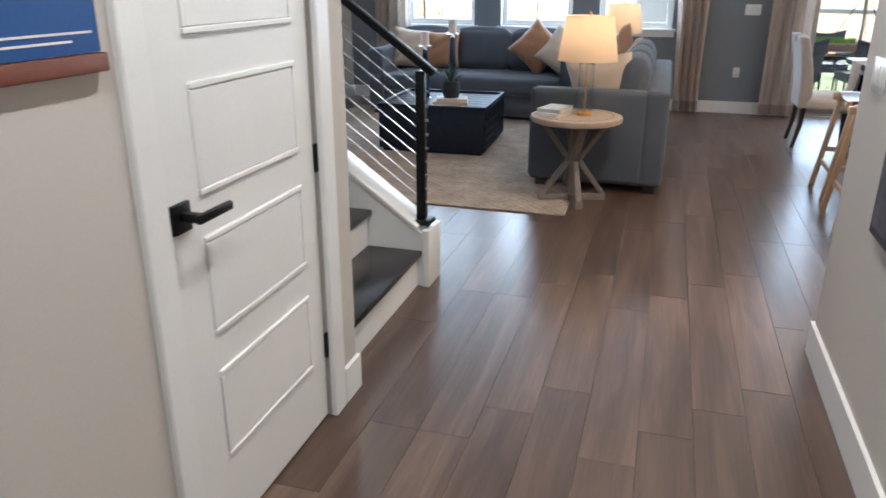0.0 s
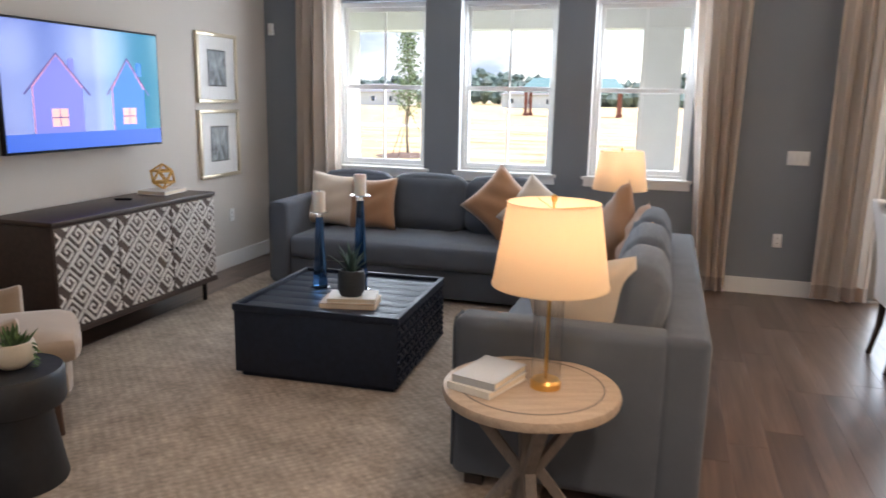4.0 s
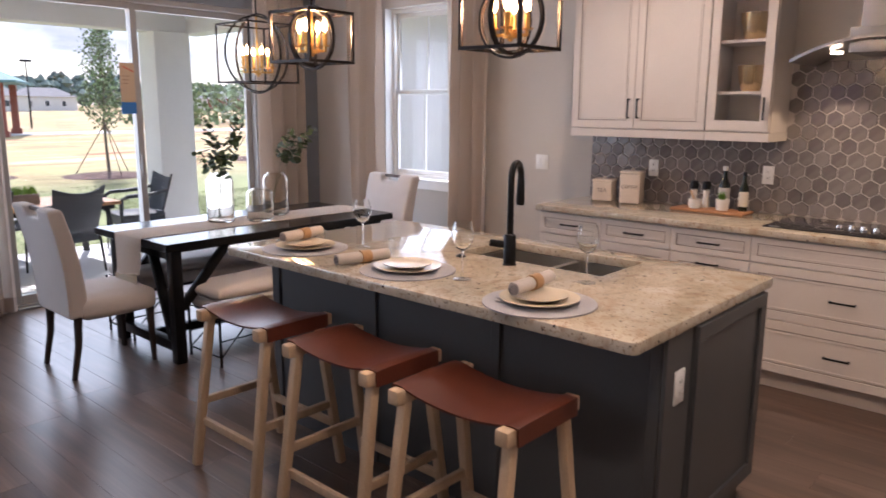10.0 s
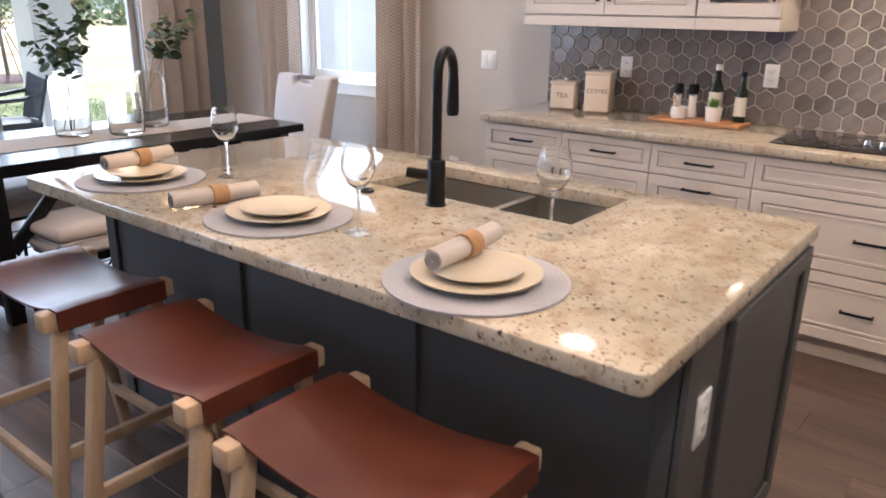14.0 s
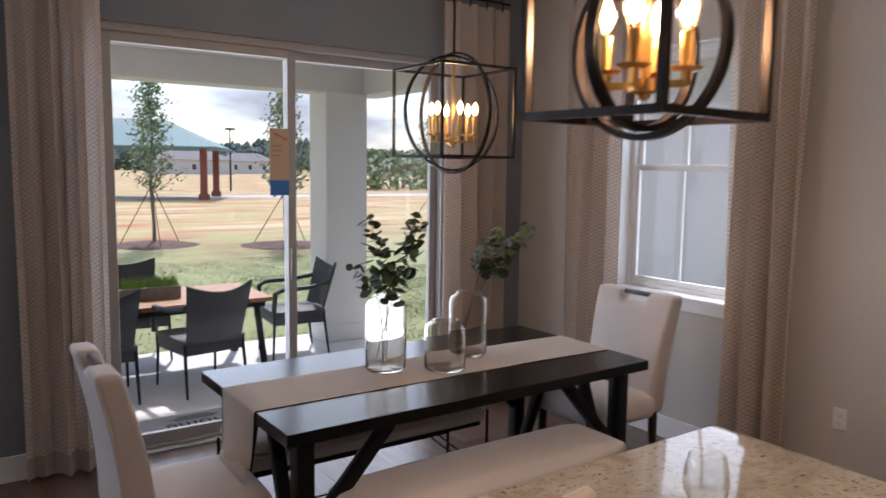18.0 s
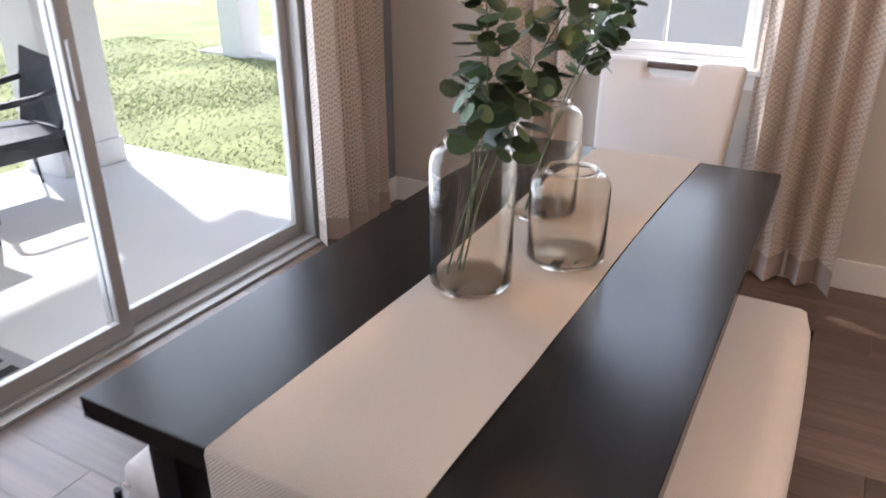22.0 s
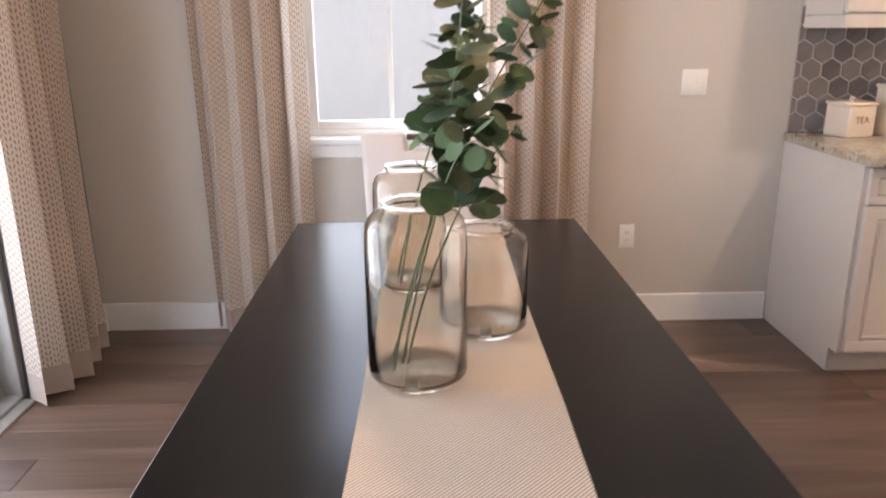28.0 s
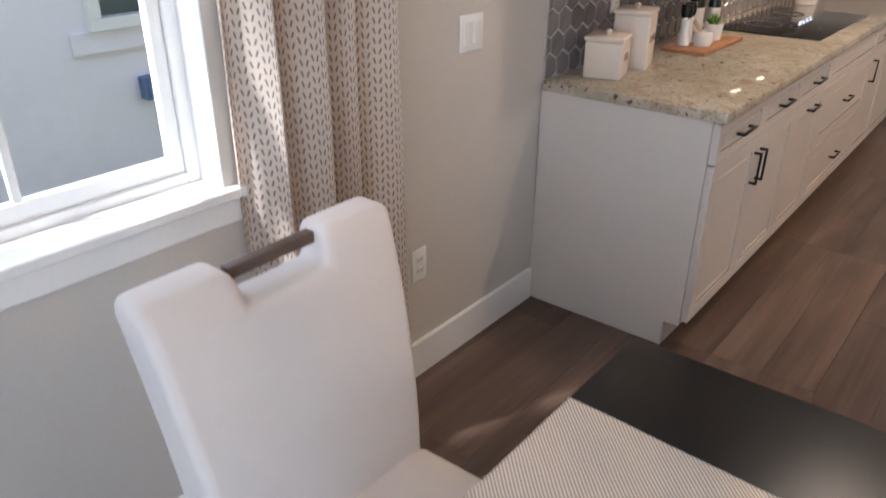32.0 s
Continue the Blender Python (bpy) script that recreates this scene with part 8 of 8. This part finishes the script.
pavilion(9.7, 49.0, -25, 5.2, 3.2)
pavilion(-7.0, 90.0, 0, 2.3, 2.3)
pavilion(-14.4, 90.0, 0, 2.3, 2.3)
for lx_, ly_ in ((18.5, 58), (-16, 60)):
    o = thing("street_lamp", "black street lamp beyond the field", "lamp post", lx_, ly_, -0.13)
    part("pole", cy(0, 0, 0, 4.4, 0.07, 0.05, 10), BLACK, o)
    part("lamp_head", bx(-0.35, 0.35, -0.12, 0.12, 4.35, 4.5, 0.03), BLACK, o)
solo("road", bx(-120, 120, 46.5, 50.5, -0.2, -0.115), mat("pale_road", (0.44, 0.42, 0.40), 0.9, var=0.1), "pale road across the field", "road", kind="structure", smooth=0)

ROOFG = mat("grey_shingle_roof", (0.20, 0.19, 0.19), 0.9, var=0.15)
SIDING = mat("pale_siding", (0.62, 0.62, 0.60), 0.8, var=0.06)
rnd = random.Random(21)


def far_house(x, y, w, h, wallm, label):
    o = thing("house", label, "house", x, y, -0.13)
    part("wall", bx(-w / 2, w / 2, -4, 4, 0, h), wallm, o, smooth=0)
    bm = bmesh.new()
    e = [bm.verts.new(p) for p in ((-w / 2 - 0.4, -4.4, h), (w / 2 + 0.4, -4.4, h), (w / 2 + 0.4, 4.4, h), (-w / 2 - 0.4, 4.4, h), (-w / 4, 0, h + 2), (w / 4, 0, h + 2))]
    for f in ((0, 1, 5, 4), (1, 2, 5), (2, 3, 4, 5), (3, 0, 4), (3, 2, 1, 0)):
        bm.faces.new([e[k] for k in f])
    part("roof", bm, ROOFG, o, smooth=0)
    for k in range(3):
        wx = -w / 2 + w * (k + 0.6) / 3.4
        wd = part("window", bx(wx - 0.5, wx + 0.5, -4.06, -4.0, 0.9, 2.2), TRIM, o, smooth=0)
        part("pane", bx(wx - 0.42, wx + 0.42, -4.08, -4.06, 0.98, 2.12), mat("dark_far_glass_%d_%d" % (int(x), k), (0.05, 0.06, 0.07), 0.2), wd, smooth=0)


for x_, y_, w_, m_ in ((46, 165, 16, SIDING), (112, 180, 13, REDP), (92, 176, 14, SIDING), (140, 178, 15, SIDING), (-30, 175, 14, SIDING), (-66, 170, 15, SIDING), (64, 182, 12, SIDING)):
    far_house(x_, y_, w_, 3.0, m_, "distant single-storey house beyond the field")

wood = bmesh.new()
for k in range(2600):
    x_, y_ = rnd.uniform(-260, 380), rnd.uniform(255, 300)
    hh = rnd.uniform(6, 11) + 2.0 * math.sin(x_ * 0.07)
    for q in range(3):
        zc = hh * (0.35 + 0.25 * q) + rnd.uniform(-0.8, 0.8)
        s = rnd.uniform(1.3, 2.8) * (1.15 - 0.25 * q)
        px_, py_ = x_ + rnd.gauss(0, 0.9), y_ + rnd.gauss(0, 0.9)
        vs = [wood.verts.new((px_ + dx * s * rnd.uniform(0.7, 1.2), py_ + dy * s * rnd.uniform(0.7, 1.2), zc + dz * s * rnd.uniform(0.7, 1.2))) for dx, dy, dz in ((1, 0, 0), (-1, 0, 0), (0, 1, 0), (0, -1, 0), (0, 0, 1.1), (0, 0, -1))]
        for f in ((0, 2, 4), (2, 1, 4), (1, 3, 4), (3, 0, 4), (2, 0, 5), (1, 2, 5), (3, 1, 5), (0, 3, 5)):
            wood.faces.new([vs[i] for i in f])
solo("far_woods", wood, LEAFD, "dark green line of woods on the horizon", "trees", kind="stuff", smooth=0)
near_w = bmesh.new()
for k in range(500):
    x_, y_ = rnd.uniform(28, 60), rnd.uniform(58, 66)
    for q in range(8):
        p = Vector((x_ + rnd.gauss(0, 0.3), y_ + rnd.gauss(0, 0.3), rnd.uniform(-0.1, 3.2)))
        s = rnd.uniform(0.12, 0.3)
        n1 = Vector((rnd.gauss(0, 1), rnd.gauss(0, 1), rnd.gauss(0, 1))).normalized()
        n2 = n1.orthogonal().normalized()
        n3 = n1.cross(n2)
        near_w.faces.new([near_w.verts.new(p + n2 * s), near_w.verts.new(p + n3 * s), near_w.verts.new(p - n2 * s), near_w.verts.new(p - n3 * s)])
solo("scrub", near_w, LEAFG, "pale green scrub beyond the lawn", "shrubs", kind="stuff", smooth=0)

# neighbouring house to the east
nh = thing("neighbour_house", "grey stucco neighbouring house with white-framed window", "house", 0, 0, -0.13)
wl = bmesh.new()
for a, b, c, d in ((-2, 5.9, 0, 3.2), (7.05, 12.8, 0, 3.2), (5.9, 7.05, 0, 0.92), (5.9, 7.05, 2.3, 3.2)):
    box(wl, 7.5, 7.7, a, b, c, d)
part("wall", wl, STUCCOG, nh, smooth=0)
part("rear_wall", bx(7.7, 16, 12.6, 12.8, 0, 3.2), STUCCOG, nh, smooth=0)
nw = bmesh.new()
for a, b, c, d in ((5.9, 7.05, 0.92, 0.99), (5.9, 7.05, 2.23, 2.3), (5.9, 5.97, 0.99, 2.23), (6.98, 7.05, 0.99, 2.23), (5.97, 6.98, 1.58, 1.64)):
    box(nw, 7.44, 7.56, a, b, c, d, 0.004, 1)
nwin = part("window", nw, TRIM, nh, smooth=0)
part("pane", bx(7.54, 7.55, 5.97, 6.98, 0.99, 2.23), mat("dark_neighbour_glass", (0.05, 0.08, 0.08), 0.1, bump=0), nwin, smooth=0)
part("window_surround", bx(7.47, 7.5, 5.78, 7.17, 0.80, 0.92), STUCCOG, nh, smooth=0)
part("service_box", bx(7.42, 7.5, 6.72, 6.80, 0.48, 0.62, 0.004), mat("blue_box", (0.10, 0.16, 0.30), 0.5), nh)
part("eave", bx(7.0, 7.5, -2, 13.4, 2.95, 3.1), TRIM, nh, smooth=0)
part("fascia", bx(6.96, 7.0, -2, 13.4, 2.93, 3.15), mat("blue_grey_fascia", (0.20, 0.26, 0.33), 0.6), nh, smooth=0)
rf = bmesh.new()
for k in range(14):
    a, b = 6.9 + k * 0.35, 7.25 + k * 0.35
    box(rf, a, b + 0.03, -2, 13.6, 3.12 + k * 0.13, 3.15 + k * 0.13)
part("roof", rf, ROOFG, nh, smooth=0)
part("porch_column", bx(8.15, 8.5, 14.5, 14.85, 0, 2.62), STUCCO, nh, smooth=0)
part("porch_beam", bx(8.0, 16, 14.45, 14.9, 2.62, 2.86), STUCCO, nh, smooth=0)
part("porch_soffit", bx(7.9, 16, 12.8, 15.2, 2.86, 2.92), STUCCO, nh, smooth=0)
part("porch_fascia", bx(7.9, 16, 15.2, 15.24, 2.78, 3.02), MATS["blue_grey_fascia"], nh, smooth=0)
pr_ = bmesh.new()
for k in range(16):
    box(pr_, 7.86 + k * 0.28, 16, 15.26 - (k + 1) * 0.30, 15.29 - k * 0.30, 2.99 + k * 0.12, 3.02 + k * 0.12)
part("porch_roof", pr_, ROOFG, nh, smooth=0)
part("porch_slab", bx(8.2, 16, 12.8, 15.3, 0.0, 0.03), CONCRETE, nh, smooth=0)

# ---- hexagon tile backsplash ----
TILE = mat("grey_glazed_hex_tile", (0.185, 0.165, 0.16), 0.14, var=0.25, scale=6, fine=14, bump=0.25, obj=0.5)
GROUT = mat("pale_grout", (0.52, 0.48, 0.45), 0.9, var=0.06)
bs = solo("backsplash", bx(EAST - 0.006, EAST - 0.001, 3.3, 6.80, 0.9155, 1.845), GROUT, "grey glazed hexagon tile backsplash", "backsplash", kind="structure", smooth=0)
HR = 0.0525


def hexa(r, t0, t1):
    bm = bmesh.new()
    a = [bm.verts.new((-t0, r * math.sin(math.pi / 3 * k), r * math.cos(math.pi / 3 * k))) for k in range(6)]
    b = [bm.verts.new((-t1, (r - 0.003) * math.sin(math.pi / 3 * k), (r - 0.003) * math.cos(math.pi / 3 * k))) for k in range(6)]
    bm.faces.new(b)
    for k in range(6):
        bm.faces.new((a[k], a[(k + 1) % 6], b[(k + 1) % 6], b[k]))
    bmesh.ops.recalc_face_normals(bm, faces=bm.faces[:])
    return bm


hex_me = mesh_of("tile", hexa(HR - 0.0038, 0.0, 0.005), TILE, 0)
rest = bmesh.new()
pw, ph_ = HR * math.sqrt(3), HR * 1.5
rnd = random.Random(8)
made_t = 0
for j in range(16):
    for i in range(-1, 42):
        ty, tz = 6.77 - i * pw - (j % 2) * pw / 2, 0.955 + j * ph_
        if tz > 1.845 + HR * 0.8 or ty < 3.34 or ty > 6.80 + HR * 0.7 or (ty > 5.45 and tz > 1.45):
            continue
        cut = ty > 6.80 - HR or tz > 1.845 - HR or tz < 0.9155 + HR
        if cut or ty < 4.25 or made_t >= 300:
            h = hexa(HR - 0.0038, 0.0, 0.005)
            bmesh.ops.translate(h, verts=h.verts[:], vec=(EAST - 0.006, ty, tz))
            if cut:
                for co, no in (((0, 6.798, 0), (0, 1, 0)), ((0, 0, 1.843), (0, 0, 1)), ((0, 0, 0.9165), (0, 0, -1))):
                    bmesh.ops.bisect_plane(h, geom=h.verts[:] + h.edges[:] + h.faces[:], plane_co=co, plane_no=no, clear_outer=True)
            me_t = bpy.data.meshes.new("tmp")
            h.to_mesh(me_t)
            h.free()
            rest.from_mesh(me_t)
            bpy.data.meshes.remove(me_t)
            continue
        o = new("tile", hex_me)
        o.matrix_basis = pose(EAST - 0.006, ty, tz, rnd.uniform(-0.4, 0.4), rnd.uniform(-0.8, 0.8), rnd.uniform(-0.8, 0.8))
        o.parent = bs
        made_t += 1
rest_o = part("tile_rest", rest, TILE, bs, smooth=0)
tagged(rest_o, kind="stuff")

# ---- floor planks ----
fb = bx(WEST, EAST, 2.66, NORTH + 0.02, -0.10, -0.004)
box(fb, -1.75, 0.96, -1.6, 2.66, -0.10, -0.004)
floor = solo("floor", fb, JOINT, "dark brown wood-look plank floor", "floor", kind="structure", smooth=0)
PW, PL = 0.182, 1.22
plank_mesh = {}


def plank_data(length):
    key = round(length, 3)
    if key not in plank_mesh:
        bm = bx(-PW / 2 + 0.0004, PW / 2 - 0.0004, -length / 2 + 0.0006, length / 2 - 0.0006, -0.006, 0.0, 0.0008, 1)
        plank_mesh[key] = mesh_of("plank", bm, PLANK, 0)
    return plank_mesh[key]


rng = random.Random(4)
col = 0
px = WEST + PW / 2
rest = bmesh.new()
while px < EAST + PW / 2:
    y0 = -1.6 - rng.choice((0.0, 0.2, 0.41, 0.61, 0.81, 1.02))
    while y0 < NORTH:
        a, b = max(y0, 2.66 if px < -1.75 or px > 1.0 else -1.6), min(y0 + PL, NORTH)
        if b - a > 0.02:
            cx = (a + b) / 2
            if b < 2.66 and (px < -1.75 or px > 1.0):
                y0 += PL
                continue
            hidden = (px < -1.0 and cx < 4.0) or (px > 1.0 and cx < 3.2) or (px > 4.0 and cx < 6.5) or cx < 0.6
            if hidden:
                box(rest, px - PW / 2, px + PW / 2, a, b, -0.006, 0.0)
            else:
                ob = new("plank", plank_data(b - a))
                ob.location = (px, cx, 0)
                ob.parent = floor
        y0 += PL
    px += PW
tagged(part("plank_rest", rest, PLANK, floor, "", 0), kind="stuff")
